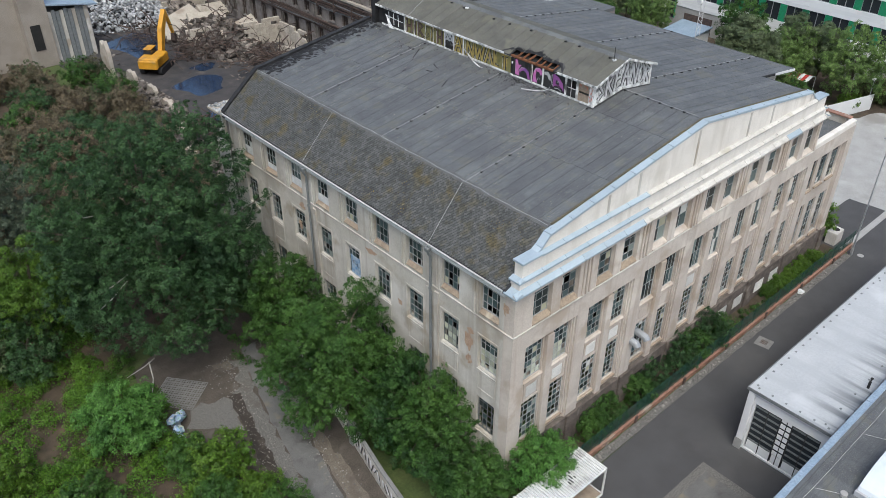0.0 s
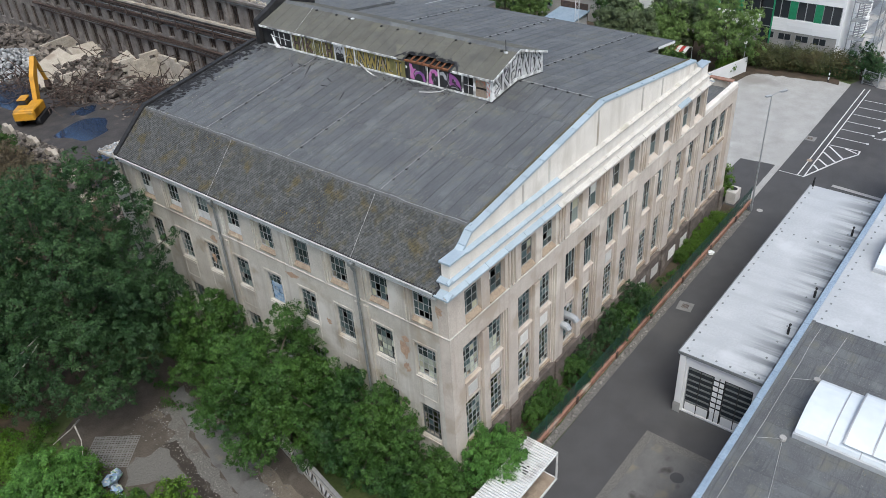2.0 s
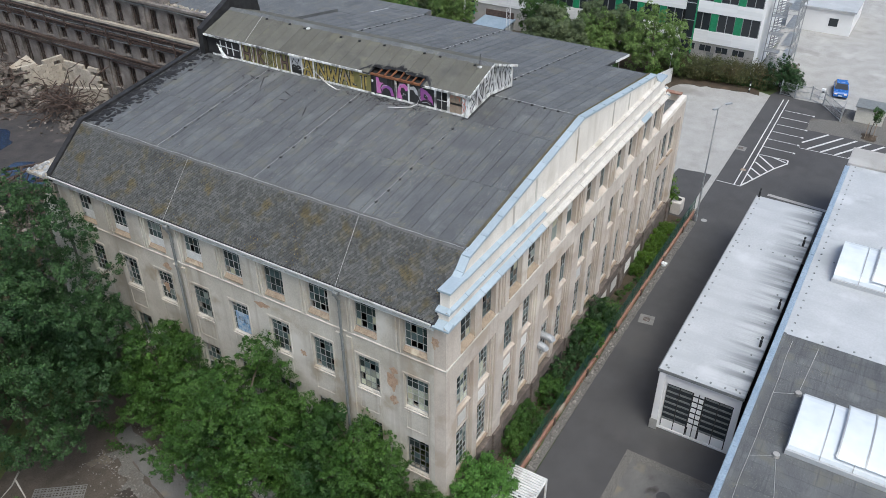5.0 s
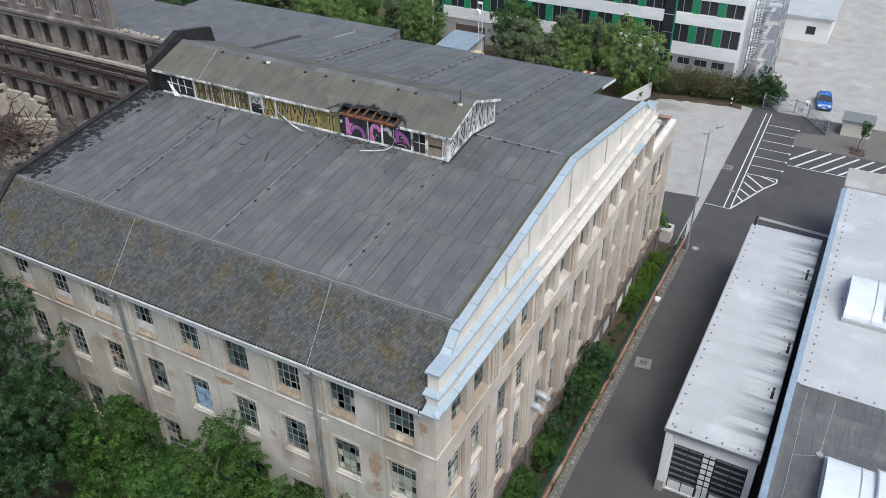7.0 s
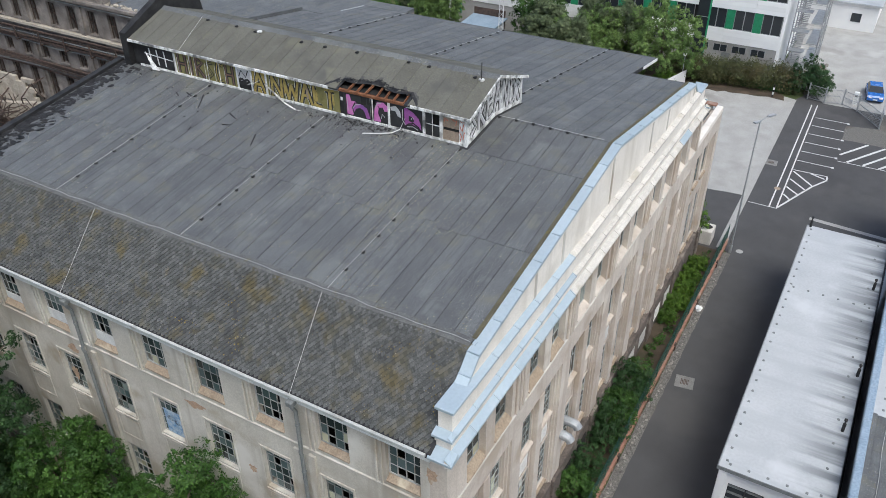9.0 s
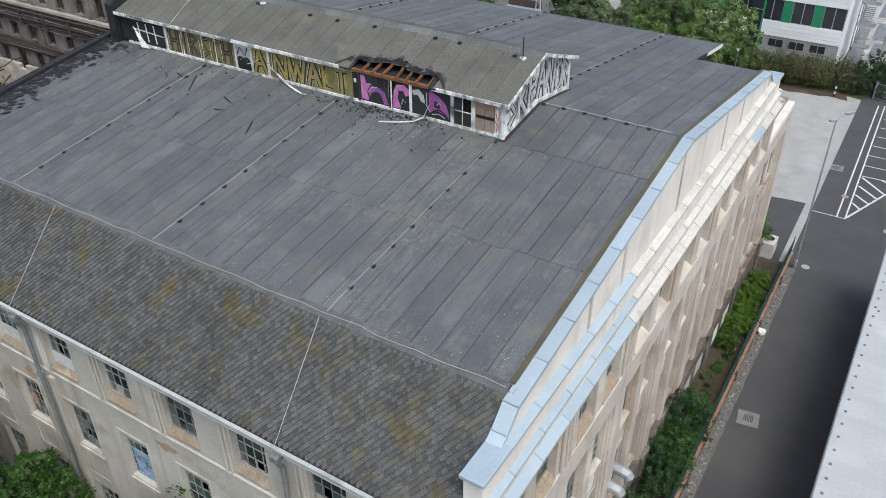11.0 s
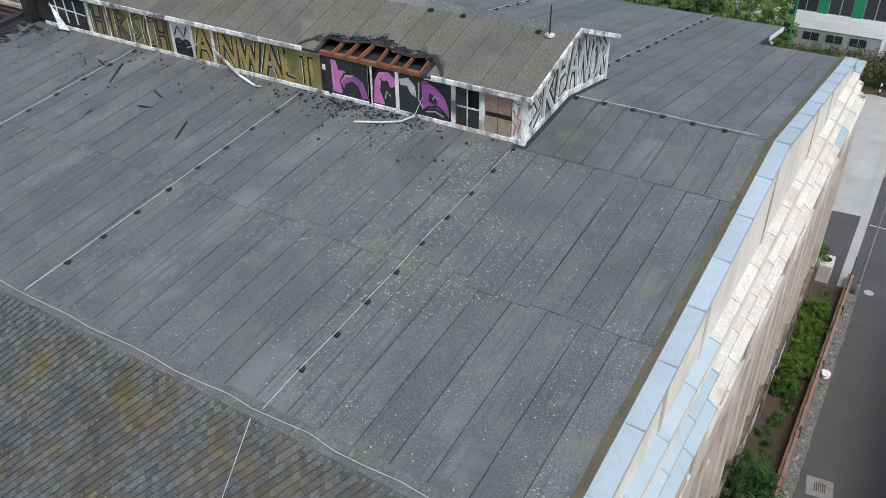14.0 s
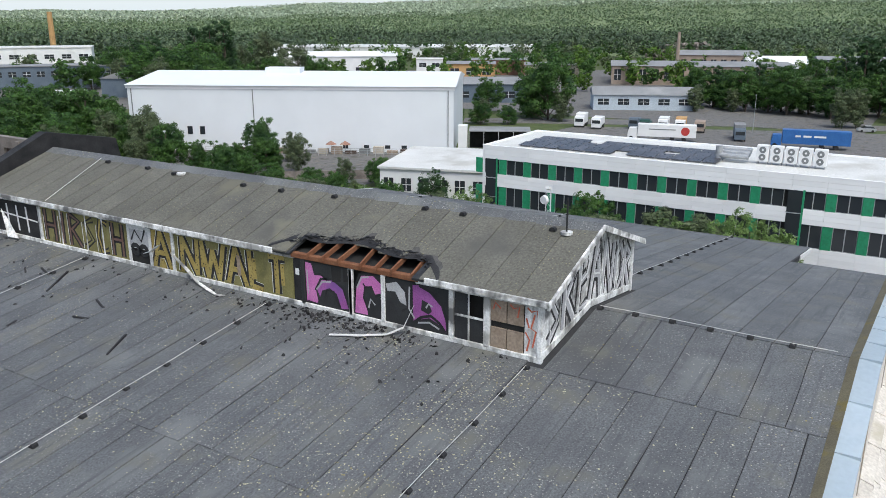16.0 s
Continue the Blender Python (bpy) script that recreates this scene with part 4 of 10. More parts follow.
M["ash_felt"] = mat("scorched_felt", (0.045, 0.044, 0.043), (0.085, 0.082, 0.078), 2, 0.85, 0.4, 18, stain=(0.15, 0.15, 0.15), stain_scale=1.5, stain_at=0.62)
M["ply_dark"] = mat("black_board", (0.018, 0.019, 0.02), (0.035, 0.036, 0.038), 2, 0.6, 0.1)

ZB = RZ(MX0)
# solid near-black block in place of the monitor's unlit inside
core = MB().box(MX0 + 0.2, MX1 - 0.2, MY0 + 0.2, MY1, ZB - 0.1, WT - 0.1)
part("core", core, M["dark"], mon, "near-black block for the unlit interior behind broken boards")
part("east_wall", MB().box(MX1 - 0.16, MX1, MY0 + 0.1, MY1, RZ(MX1) - 0.05, WT), M["white_paint"], mon)

# roof of the monitor: felt strips with a hole burnt through near the west edge
HY0, HY1, HX = 34.0, 38.1, 41.45
y = MY0 - 0.28
while y < MY1:
    w = min(PITCH, MY1 + 0.1 - y)
    inhole = HY0 < y + w / 2 < HY1
    xa = MX0 - 0.22
    for a, b in (((HX + 0.15 * math.sin(y * 2.3), XC) if inhole else (xa, XC)), (XC, MX1 + 0.25)):
        vs = []
        for x in (a, b):
            for yy in (y + 0.008, y + w):
                vs += [(x, yy, MRZ(x) - 0.03), (x, yy, MRZ(x) + (0.012 if yy < y + 0.1 else 0.002))]
        sh = MB().add(vs, [(1, 5, 7, 3), (0, 2, 6, 4), (0, 1, 3, 2), (4, 6, 7, 5), (0, 4, 5, 1), (2, 3, 7, 6)])
        part("felt_strip", sh, M["felt_brown"], mon)
    y += PITCH
deck = MB()
for a, b, ya, yb in ((MX0 - 0.2, XC, MY0 - 0.25, HY0), (MX0 - 0.2, XC, HY1, MY1), (HX + 0.1, XC, HY0, HY1), (XC, MX1 + 0.2, MY0 - 0.25, MY1)):
    deck.prism([(a, MRZ(a) - 0.1), (a, MRZ(a) - 0.035), (b, MRZ(b) - 0.035), (b, MRZ(b) - 0.1)], "y", ya, yb)
part("roof_deck", deck, M["ply_dark"], mon)
part("ridge_cap", MB().prism([(XC - 0.35, MRZ(XC - 0.35) + 0.005), (XC, RT + 0.11), (XC + 0.35, MRZ(XC + 0.35) + 0.005), (XC, RT + 0.085)], "y", MY0 - 0.27, MY1), M["felt"], mon)
# eaves boards
part("eaves_board", MB().cbox(MX0 - 0.26, MX0 - 0.2, MY0 - 0.3, HY0 - 0.4, WT - 0.12, WT + 0.03, 0.012), M["dirty_white"], mon)
part("eaves_board", MB().cbox(MX0 - 0.26, MX0 - 0.2, HY1 + 0.6, MY1, WT - 0.12, WT + 0.03, 0.012), M["dirty_white"], mon)
gb = MB()
for a, b in ((MX0 - 0.26, XC), (XC, MX1 + 0.28)):
    gb.prism([(a, MRZ(a) - 0.14), (a, MRZ(a) + 0.02), (b, MRZ(b) + 0.02), (b, MRZ(b) - 0.14)], "y", MY0 - 0.32, MY0 - 0.26)
part("verge_board", gb, M["dirty_white"], mon)

# rafters and charred rim of the hole
for yy in [HY0 + 0.15 + 0.55 * i for i in range(7)]:
    r = MB()
    tilt = U.uniform(-0.12, 0.12)
    x0, x1 = MX0 - 0.1, HX + 0.3
    for z0, z1 in ((-0.16, -0.02),):
        vs = []
        for x, dy in ((x0, tilt), (x1, 0)):
            for s in (-0.026, 0.026):
                vs += [(x, yy + dy + s, MRZ(x) + z0), (x, yy + dy + s, MRZ(x) + z1)]
        r.add(vs, [(1, 5, 7, 3), (0, 2, 6, 4), (0, 1, 3, 2), (4, 6, 7, 5), (0, 4, 5, 1), (2, 3, 7, 6)])
    part("rafter", r, M["rust_wood"], mon, "scorched red-brown rafter")
part("wall_plate", MB().cbox(MX0 - 0.05, MX0 + 0.12, HY0 - 0.1, HY1 + 0.1, WT - 0.2, WT - 0.06, 0.02), M["rust_wood"], mon)
rim = MB()
q = random.Random(3)
for i in range(150):
    f = i / 149
    yy = HY0 - 0.2 + (HY1 - HY0 + 0.5) * f
    x = HX + 0.12 + 0.15 * math.sin(yy * 2.3) + q.uniform(-0.1, 0.14) - 4.5 * (max(0, 0.12 - f) + max(0, f - 0.88))
    x = max(x, MX0 - 0.1)
    rim.rock(pose(x, yy, MRZ(x) + 0.012, q.uniform(-6, 6), 18 + q.uniform(-6, 6), q.uniform(0, 360)), (q.uniform(0.03, 0.1), q.uniform(0.03, 0.1), q.uniform(0.005, 0.012)), i)
part("charred_rim", rim, M["char"], mon, "curled charred roofing felt round the hole")
# scorched felt: a ragged band beside the hole and a thinner grey one beyond it
for wide, lift, m in ((0.42, 0.006, "ash_felt"), (0.24, 0.010, "char")):
    n, lo, hi = 40, [], []
    for i in range(n + 1):
        f = i / n
        yy = HY0 - 0.75 + (HY1 - HY0 + 1.6) * f
        arch = min(1.0, 7 * f, 7 * (1 - f))
        edge = MX0 - 0.2 + (HX + 0.1 - MX0 + 0.12 * math.sin(yy * 2.3)) * arch
        band = wide * (0.55 + 0.45 * arch) * (1 + 0.35 * math.sin(5.1 * yy) + 0.25 * math.sin(11.3 * yy + 1))
        lo.append((edge, yy, MRZ(edge) + lift))
        hi.append((edge + band, yy, MRZ(edge + band) + lift))
    part("scorch_patch", MB().add(lo + hi, [(i, n + 1 + i, n + 2 + i, i + 1) for i in range(n)]), M[m], mon)

# west wall: base board, posts and painted boards
part("base_board", MB().cbox(MX0 - 0.05, MX0 + 0.02, MY0, MY1 - 0.5, ZB - 0.02, ZB + 0.14, 0.015), M["dirty_white"], mon, "white base board")
part("top_rail", MB().cbox(MX0 - 0.04, MX0 + 0.04, MY0, HY0, WT - 0.24, WT - 0.12, 0.015).cbox(MX0 - 0.04, MX0 + 0.04, HY1, MY1, WT - 0.24, WT - 0.12, 0.015), M["dirty_white"], mon)


def board(y0, y1, material, label="", z0=ZB + 0.14, z1=WT - 0.24, x=MX0):
    return part("wall_board", MB().box(x, x + 0.06, y0 + 0.01, y1 - 0.01, z0, z1), material, mon, label)


def post(y, material="dirty_white", w=0.09):
    return part("post", MB().cbox(MX0 - 0.05, MX0 + 0.05, y - w, y + w, ZB + 0.1, WT - 0.2, 0.015), M[material], mon)


def stroke(pts, w, material, x=MX0 - 0.006):
    """One sprayed stroke on the west wall, from (y, height 0..1) points."""
    z0, h = ZB + 0.16, WT - 0.26 - ZB - 0.16
    P = [Vector((p[0], z0 + h * p[1])) for p in pts]
    mb = MB()
    L_, R_ = [], []
    for i, p in enumerate(P):
        d = (P[min(i + 1, len(P) - 1)] - P[max(i - 1, 0)]).normalized()
        nrm = Vector((-d.y, d.x)) * w / 2
        L_.append(p + nrm), R_.append(p - nrm)
    vs = [(x, a.x, a.y) for a in L_] + [(x, a.x, a.y) for a in R_]
    n = len(P)
    mb.add(vs, [(i, i + 1, n + i + 1, n + i) for i in range(n - 1)])
    return part("paint_stroke", mb, M[material], mon)


def arc(cy, cz, ry, rz, a0, a1, n=8):
    return [(cy + ry * math.cos(radians(a0 + (a1 - a0) * i / n)), cz + rz * math.sin(radians(a0 + (a1 - a0) * i / n))) for i in range(n + 1)]


# from the south: white corner, plywood doors, dark window, purple letters
MYC = 30.45
board(MYC, 30.93, M["dirty_white"])
for pts in ([(30.52, 0.1), (30.58, 0.45), (30.5, 0.5)], [(30.7, 0.15), (30.62, 0.5), (30.75, 0.55), (30.66, 0.85)], [(30.85, 0.05), (30.78, 0.3), (30.9, 0.45)], [(30.55, 0.6), (30.6, 0.95), (30.75, 0.9), (30.85, 0.97)], [(30.8, 0.55), (30.88, 0.75)]):
    stroke(pts, 0.045, "spray_red")
for ya, yb in ((30.95, 31.38), (31.40, 31.83)):
    part("door_leaf", MB().cbox(MX0 - 0.02, MX0 + 0.03, ya, yb, ZB + 0.02, ZB + 0.66, 0.01), M["ply"], mon, "weathered plywood lower leaf")
    part("door_leaf", MB().cbox(MX0 - 0.02, MX0 + 0.03, ya, yb, ZB + 0.82, WT - 0.24, 0.01), M["ply"], mon, "weathered plywood upper leaf")
# near-black strip for the shade between the leaves
part("door_gap", MB().box(MX0 + 0.03, MX0 + 0.06, 30.95, 31.83, ZB + 0.6, ZB + 0.9), M["dark"], mon)
for pts in ([(31.1, 0.72), (31.05, 0.95), (31.2, 0.9), (31.3, 0.97)], [(31.55, 0.85), (31.7, 0.95), (31.75, 0.8)]):
    stroke(pts, 0.04, "spray_red", MX0 - 0.026)
post(31.93, w=0.09)
for ya, yb in ((32.03, 32.42), (32.46, 32.85)):
    for za, zb in ((0.14, 0.76), (0.8, 1.34)):
        if (ya, za) == (32.03, 0.8):
            continue
        part("window_pane", MB().box(MX0, MX0 + 0.02, ya, yb, ZB + za, ZB + zb), M["ply_dark"], mon, "near-black window pane")
part("glazing_bar", MB().box(MX0 - 0.03, MX0 - 0.002, 32.42, 32.46, ZB + 0.14, WT - 0.24), M["dirty_white"], mon)
part("glazing_bar", MB().box(MX0 - 0.035, MX0 - 0.032, 32.02, 32.86, ZB + 0.75, ZB + 0.81), M["dirty_white"], mon)
post(32.94, w=0.07)
board(33.02, 35.75, M["ply_dark"], "black boards with big purple sprayed letters")
board(36.15, 37.7, M["ply_dark"], "black boards with a big purple sprayed letter")
part("broken_pane", MB().box(MX0, MX0 + 0.03, 35.75, 36.15, ZB + 0.14, ZB + 0.6), M["ply_dark"], mon)
for yy in (36.1, 35.03):
    post(yy, w=0.06)
# three broad purple letter forms with black and silver rims
def fillp(pts, material, x):
    """A flat patch on the west wall, for sprayed paint and dark gaps, outlined by (y, height 0..1) points."""
    z0, h = ZB + 0.16, WT - 0.26 - ZB - 0.16
    return part("paint_patch", MB().add([(x, y, z0 + h * t) for y, t in pts], [tuple(range(len(pts)))]), M[material], mon)


M["spray_pink"] = mat("spray_pink", (0.46, 0.12, 0.36), (0.56, 0.20, 0.44), 2, 0.6, 0.1, stain=(0.36, 0.10, 0.34), stain_scale=1.2)
xa, xb, xc, xd = MX0 - 0.004, MX0 - 0.006, MX0 - 0.008, MX0 - 0.010
fillp([(37.68, 0.03), (37.7, 0.98), (37.45, 0.97), (37.38, 0.7), (37.15, 0.72), (36.95, 0.62), (37.2, 0.5), (37.35, 0.35), (37.25, 0.02)], "spray_pink", xa)
fillp([(37.3, 0.36), (37.15, 0.6), (36.75, 0.66), (36.4, 0.5), (36.2, 0.05), (36.45, 0.02), (36.6, 0.36), (36.85, 0.46), (37.12, 0.36), (37.2, 0.2)], "spray_purple", xb)
fillp([(35.98, 0.02), (35.92, 0.6), (35.75, 0.92), (35.35, 0.97), (35.08, 0.8), (35.1, 0.6), (35.3, 0.55), (35.4, 0.72), (35.6, 0.7), (35.66, 0.42), (35.5, 0.02)], "spray_pink", xa)
fillp([(35.55, 0.0), (35.6, 0.42), (35.4, 0.5), (35.15, 0.36), (35.12, 0.08), (35.3, 0.02)], "ply_dark", xb)
fillp([(34.1, 0.12), (34.12, 0.95), (33.85, 0.98), (33.55, 0.82), (33.25, 0.6), (33.12, 0.3), (33.1, 0.04), (33.35, 0.2), (33.6, 0.28), (33.9, 0.2)], "spray_purple", xa)
fillp([(33.85, 0.42), (33.82, 0.66), (33.62, 0.62), (33.52, 0.45), (33.62, 0.36)], "ply_dark", xb)
fillp([(34.95, 0.86), (34.6, 0.95), (34.35, 0.75), (34.3, 0.45), (34.5, 0.5), (34.65, 0.72), (34.9, 0.7)], "spray_silver", xa)
for pts, w in (([(37.66, 0.02), (37.3, 0.0), (37.22, 0.1)], 0.07), ([(37.36, 0.34), (37.15, 0.64), (36.75, 0.7), (36.38, 0.54), (36.16, 0.05)], 0.07), ([(37.45, 0.98), (37.36, 0.72), (37.15, 0.76), (36.94, 0.64)], 0.06), ([(37.05, 0.1), (36.95, 0.4), (36.7, 0.4), (36.52, 0.05)], 0.06),
               ([(35.98, 0.6), (35.8, 0.95), (35.35, 1.0), (35.06, 0.82), (35.08, 0.58), (35.3, 0.5)], 0.06), ([(35.62, 0.7), (35.68, 0.42), (35.48, 0.02)], 0.06), ([(35.4, 0.72), (35.6, 0.66), (35.7, 0.75)], 0.05),
               ([(34.12, 0.1), (34.14, 0.96)], 0.07), ([(33.9, 0.97), (33.5, 0.86), (33.18, 0.62), (33.06, 0.3), (33.06, 0.02)], 0.07), ([(34.08, 0.1), (33.85, 0.26), (33.55, 0.34), (33.3, 0.22), (33.12, 0.04)], 0.08), ([(34.6, 0.98), (34.28, 0.74), (34.26, 0.4), (34.45, 0.3)], 0.06)):
    stroke(pts, w, "spray_black", xc)
for pts in ([(37.32, 0.36), (37.1, 0.58), (36.8, 0.62)], [(37.62, 0.2), (37.64, 0.8)], [(35.9, 0.62), (35.74, 0.88), (35.5, 0.93)], [(34.2, 0.9), (34.22, 0.4), (34.05, 0.2)], [(33.7, 0.5), (33.62, 0.6), (33.5, 0.55)], [(33.95, 0.12), (33.6, 0.18), (33.3, 0.08)], [(35.3, 0.3), (35.45, 0.42), (35.52, 0.2)]):
    stroke(pts, 0.05, "spray_silver", xd)
post(36.1, w=0.07)
# near-black patches in place of the unlit space behind two broken panes
for y0, z0 in ((36.75, 0.62), (36.35, 0.68)):
    fillp([(y0, z0), (y0 + 0.02, 1.0), (y0 - 0.32, 1.0), (y0 - 0.3, z0 + 0.05)], "dark", MX0 - 0.009)
post(37.78, "ply_dark", 0.07)
board(37.85, 38.15, M["char"])
stroke([(38.0, 0.62), (38.0, 0.78)], 0.14, "spray_white", MX0 - 0.006)
# gold boards with letters, then a white framed window, olive boards, black end
board(38.15, 43.08, M["olive_board"], "gold-painted boards with tall sprayed letters")
q = random.Random(11)


def letter(strokes, y, w, hgt=0.94, dark=0.34, inner="gold_board"):
    """Tall sprayed letter: a white edge, a black outline and a gold body; the wall is read from north to south."""
    for k, st in enumerate(strokes):
        pts = [(y - w * a, 0.03 + hgt * b) for a, b in st]
        stroke(pts, dark + 0.03, "spray_white", MX0 - 0.003 - 0.0003 * k)
    for k, st in enumerate(strokes):
        pts = [(y - w * a, 0.03 + hgt * b) for a, b in st]
        stroke([(a - 0.012, b) for a, b in pts], dark, "spray_black", MX0 - 0.005 - 0.0003 * k)
        stroke(pts, dark * 0.5, inner, MX0 - 0.0075 - 0.0003 * k)


A_ = [[(0, 0), (0.45, 1)], [(0.45, 1), (1, 0)], [(0.2, 0.4), (0.8, 0.4)]]
N_ = [[(0, 0), (0.05, 1)], [(0.05, 1), (0.95, 0)], [(0.95, 0), (1, 1)]]
W_ = [[(0, 1), (0.25, 0)], [(0.25, 0), (0.5, 0.8)], [(0.5, 0.8), (0.75, 0)], [(0.75, 0), (1, 1)]]
L__ = [[(0, 1), (0.1, 0.05)], [(0.1, 0.05), (1, 0)]]
I_ = [[(0.4, 0), (0.5, 1)]]
T_ = [[(0, 0.96), (1, 1)], [(0.5, 0), (0.5, 0.97)]]
for g, y, w in ((N_, 42.75, 0.7), (W_, 41.85, 0.95), (A_, 40.75, 0.75), (L__, 39.85, 0.5), (T_, 39.1, 0.62)):
    letter(g, y, w)
for yy, m in ((38.62, "gold_board"), (39.72, "gold_board"), (40.35, "ply"), (41.9, "gold_board")):
    fillp([(yy, 0.25), (yy + 0.02, 0.8), (yy - 0.12, 0.78), (yy - 0.14, 0.28)], m, MX0 - 0.0095)
post(43.14, w=0.06)
board(43.2, 44.15, M["gold_board"], "gold-painted board with a tall sprayed letter")
letter(A_, 44.05, 0.75)
# near-black board in place of the unlit space behind the window
board(44.15, 45.3, M["dark"])
for y0, y1, z0, z1, m in ((44.15, 44.27, 0.14, 1.4, "white_paint"), (45.18, 45.3, 0.14, 1.4, "white_paint"), (44.27, 45.18, 1.25, 1.4, "white_paint"), (44.27, 45.18, 0.62, 1.25, "spray_silver")):
    part("window_frame", MB().box(MX0 - 0.03, MX0 - 0.002, y0, y1, ZB + z0, ZB + z1), M[m], mon)
for cy in (44.52, 44.92):
    stroke(arc(cy, 0.36, 0.17, 0.12, 0, 360, 10), 0.16, "spray_black", MX0 - 0.034)
stroke([(44.4, 0.95), (44.6, 0.6), (44.9, 0.9), (45.1, 0.6)], 0.08, "spray_black", MX0 - 0.036)
board(45.3, 50.05, M["olive_board"], "olive boards with dark sprayed letters")
H_ = [[(0, 0), (0, 1)], [(1, 0), (1, 1)], [(0, 0.5), (1, 0.5)]]
R_l = [[(0, 0), (0, 1)], [(0, 1), (0.9, 0.8), (0.1, 0.5)], [(0.2, 0.5), (1, 0)]]
S_l = [[(1, 0.95), (0.1, 0.8), (0.9, 0.3), (0, 0.05)]]
C_l = [[(1, 0.9), (0.3, 1), (0, 0.5), (0.3, 0), (1, 0.1)]]
M["spray_brown"] = mat("spray_brown", (0.13, 0.075, 0.06), (0.19, 0.115, 0.09), 3, 0.6, 0.1)
for g, y, w, m in ((H_, 49.8, 0.55, "spray_brown"), (I_, 48.95, 0.3, "spray_brown"), (R_l, 48.4, 0.6, "spray_brown"), (S_l, 47.6, 0.5, "olive_board"), (C_l, 46.85, 0.5, "gold_board"), (H_, 46.1, 0.5, "spray_brown")):
    for st in g:
        pts = [(y - w * a, 0.03 + 0.94 * b) for a, b in st]
        stroke(pts, 0.24, "spray_black", MX0 - 0.004)
        stroke(pts, 0.09, m, MX0 - 0.006)
    stroke([(y + 0.1, 0.02), (y + 0.1, 0.6 + 0.4 * q.random())], 0.03, "spray_white", MX0 - 0.0075)
for yy in (48.9, 47.5, 46.6):
    part("post", MB().cbox(MX0 - 0.02, MX0 - 0.002, yy - 0.03, yy + 0.03, ZB + 0.14, WT - 0.24, 0.006), M["dirty_white"], mon)
post(50.1, w=0.08)
board(50.2, 53.5, M["char"], "soot-black boards with white brush marks")
for yy in (50.9, 51.5, 52.1):
    stroke([(yy, 0.1), (yy + 0.05, 0.9)], 0.1, "spray_white", MX0 - 0.004)
stroke([(50.3, 0.5), (52.6, 0.6)], 0.06, "spray_white", MX0 - 0.006)
part("torn_sheet", MB().add([(MX0 - 0.02, 52.5, ZB + 1.0), (MX0 - 0.3, 51.8, ZB + 0.05), (MX0 - 0.25, 51.2, ZB + 0.05), (MX0 - 0.03, 52.1, ZB + 0.6), (MX0 - 0.04, 52.5, ZB + 1.02), (MX0 - 0.32, 51.8, ZB + 0.08), (MX0 - 0.27, 51.2, ZB + 0.08), (MX0 - 0.05, 52.1, ZB + 0.62)], [(3, 2, 1, 0), (4, 5, 6, 7), (0, 1, 5, 4), (1, 2, 6, 5), (2, 3, 7, 6), (3, 0, 4, 7)]), M["dirty_white"], mon, "torn white sheet hanging from the wall")

# south gable: white boarding with grey and black strokes
gpoly = [(MX0, ZB - 0.02), (MX0, WT), (XC, RT - 0.08), (MX1, WT), (MX1, RZ(MX1) - 0.02), (XC, RZ(XC) - 0.02)]
part("gable_boarding", MB().prism(gpoly, "y", MY0, MY0 + 0.08), M["dirty_white"], mon, "white boarded gable with grey sprayed letters")


def gstroke(pts, w, material, y=MY0 - 0.005):
    P = [Vector((p[0], RZ(min(p[0], 2 * XC - p[0])) + 0.15 + p[1] * (MRZ(p[0]) - RZ(p[0]) - 0.3))) for p in pts]
    L_, R_ = [], []
    for i, p in enumerate(P):
        d = (P[min(i + 1, len(P) - 1)] - P[max(i - 1, 0)]).normalized()
        nrm = Vector((-d.y, d.x)) * w / 2
        L_.append(p + nrm), R_.append(p - nrm)
    n = len(P)
    return part("paint_stroke", MB().add([(a.x, y, a.y) for a in L_] + [(a.x, y, a.y) for a in R_], [(i, i + 1, n + i + 1, n + i) for i in range(n - 1)]), M[material], mon)


G_l = [[(0.95, 0.8), (0.5, 1.0), (0.05, 0.6), (0.3, 0.05), (0.9, 0.15), (0.9, 0.5), (0.5, 0.5)]]
E_l = [[(0.9, 1), (0.1, 0.95), (0.0, 0.05), (0.95, 0.0)], [(0.1, 0.5), (0.75, 0.52)]]
O_l = [[(0.5, 1), (0.05, 0.7), (0.1, 0.2), (0.5, 0.0), (0.9, 0.25), (0.92, 0.75), (0.5, 1)]]
for k, (g, x, w) in enumerate(((S_l, 41.25, 0.6), (R_l, 42.1, 0.65), (E_l, 43.0, 0.65), (A_, 43.8, 0.75), (N_, 44.7, 0.7), (O_l, 45.6, 0.65), (R_l, 46.35, 0.5))):
    for j, st in enumerate(g):
        pts = [(x + w * a + 0.12 * b, 0.06 + 0.84 * b) for a, b in st]
        gstroke(pts, 0.42, "spray_black", MY0 - 0.003 - 0.0004 * j)
    for j, st in enumerate(g):
        pts = [(x + w * a + 0.12 * b, 0.06 + 0.84 * b) for a, b in st]
        gstroke(pts, 0.22, "spray_silver", MY0 - 0.006 - 0.0004 * j)
        gstroke([(a + 0.08, b) for a, b in pts], 0.05, "spray_white", MY0 - 0.009)
    z = q.uniform(0.2, 0.7)
    gstroke([(x + 0.5, z), (x + 0.62, z + 0.14), (x + 0.56, z + 0.18), (x + 0.72, z + 0.3)], 0.05, "spray_black", MY0 - 0.0105)
    gstroke([(x + 0.1, 0.02), (x + 0.12, 0.3)], 0.05, "spray_white", MY0 - 0.011)
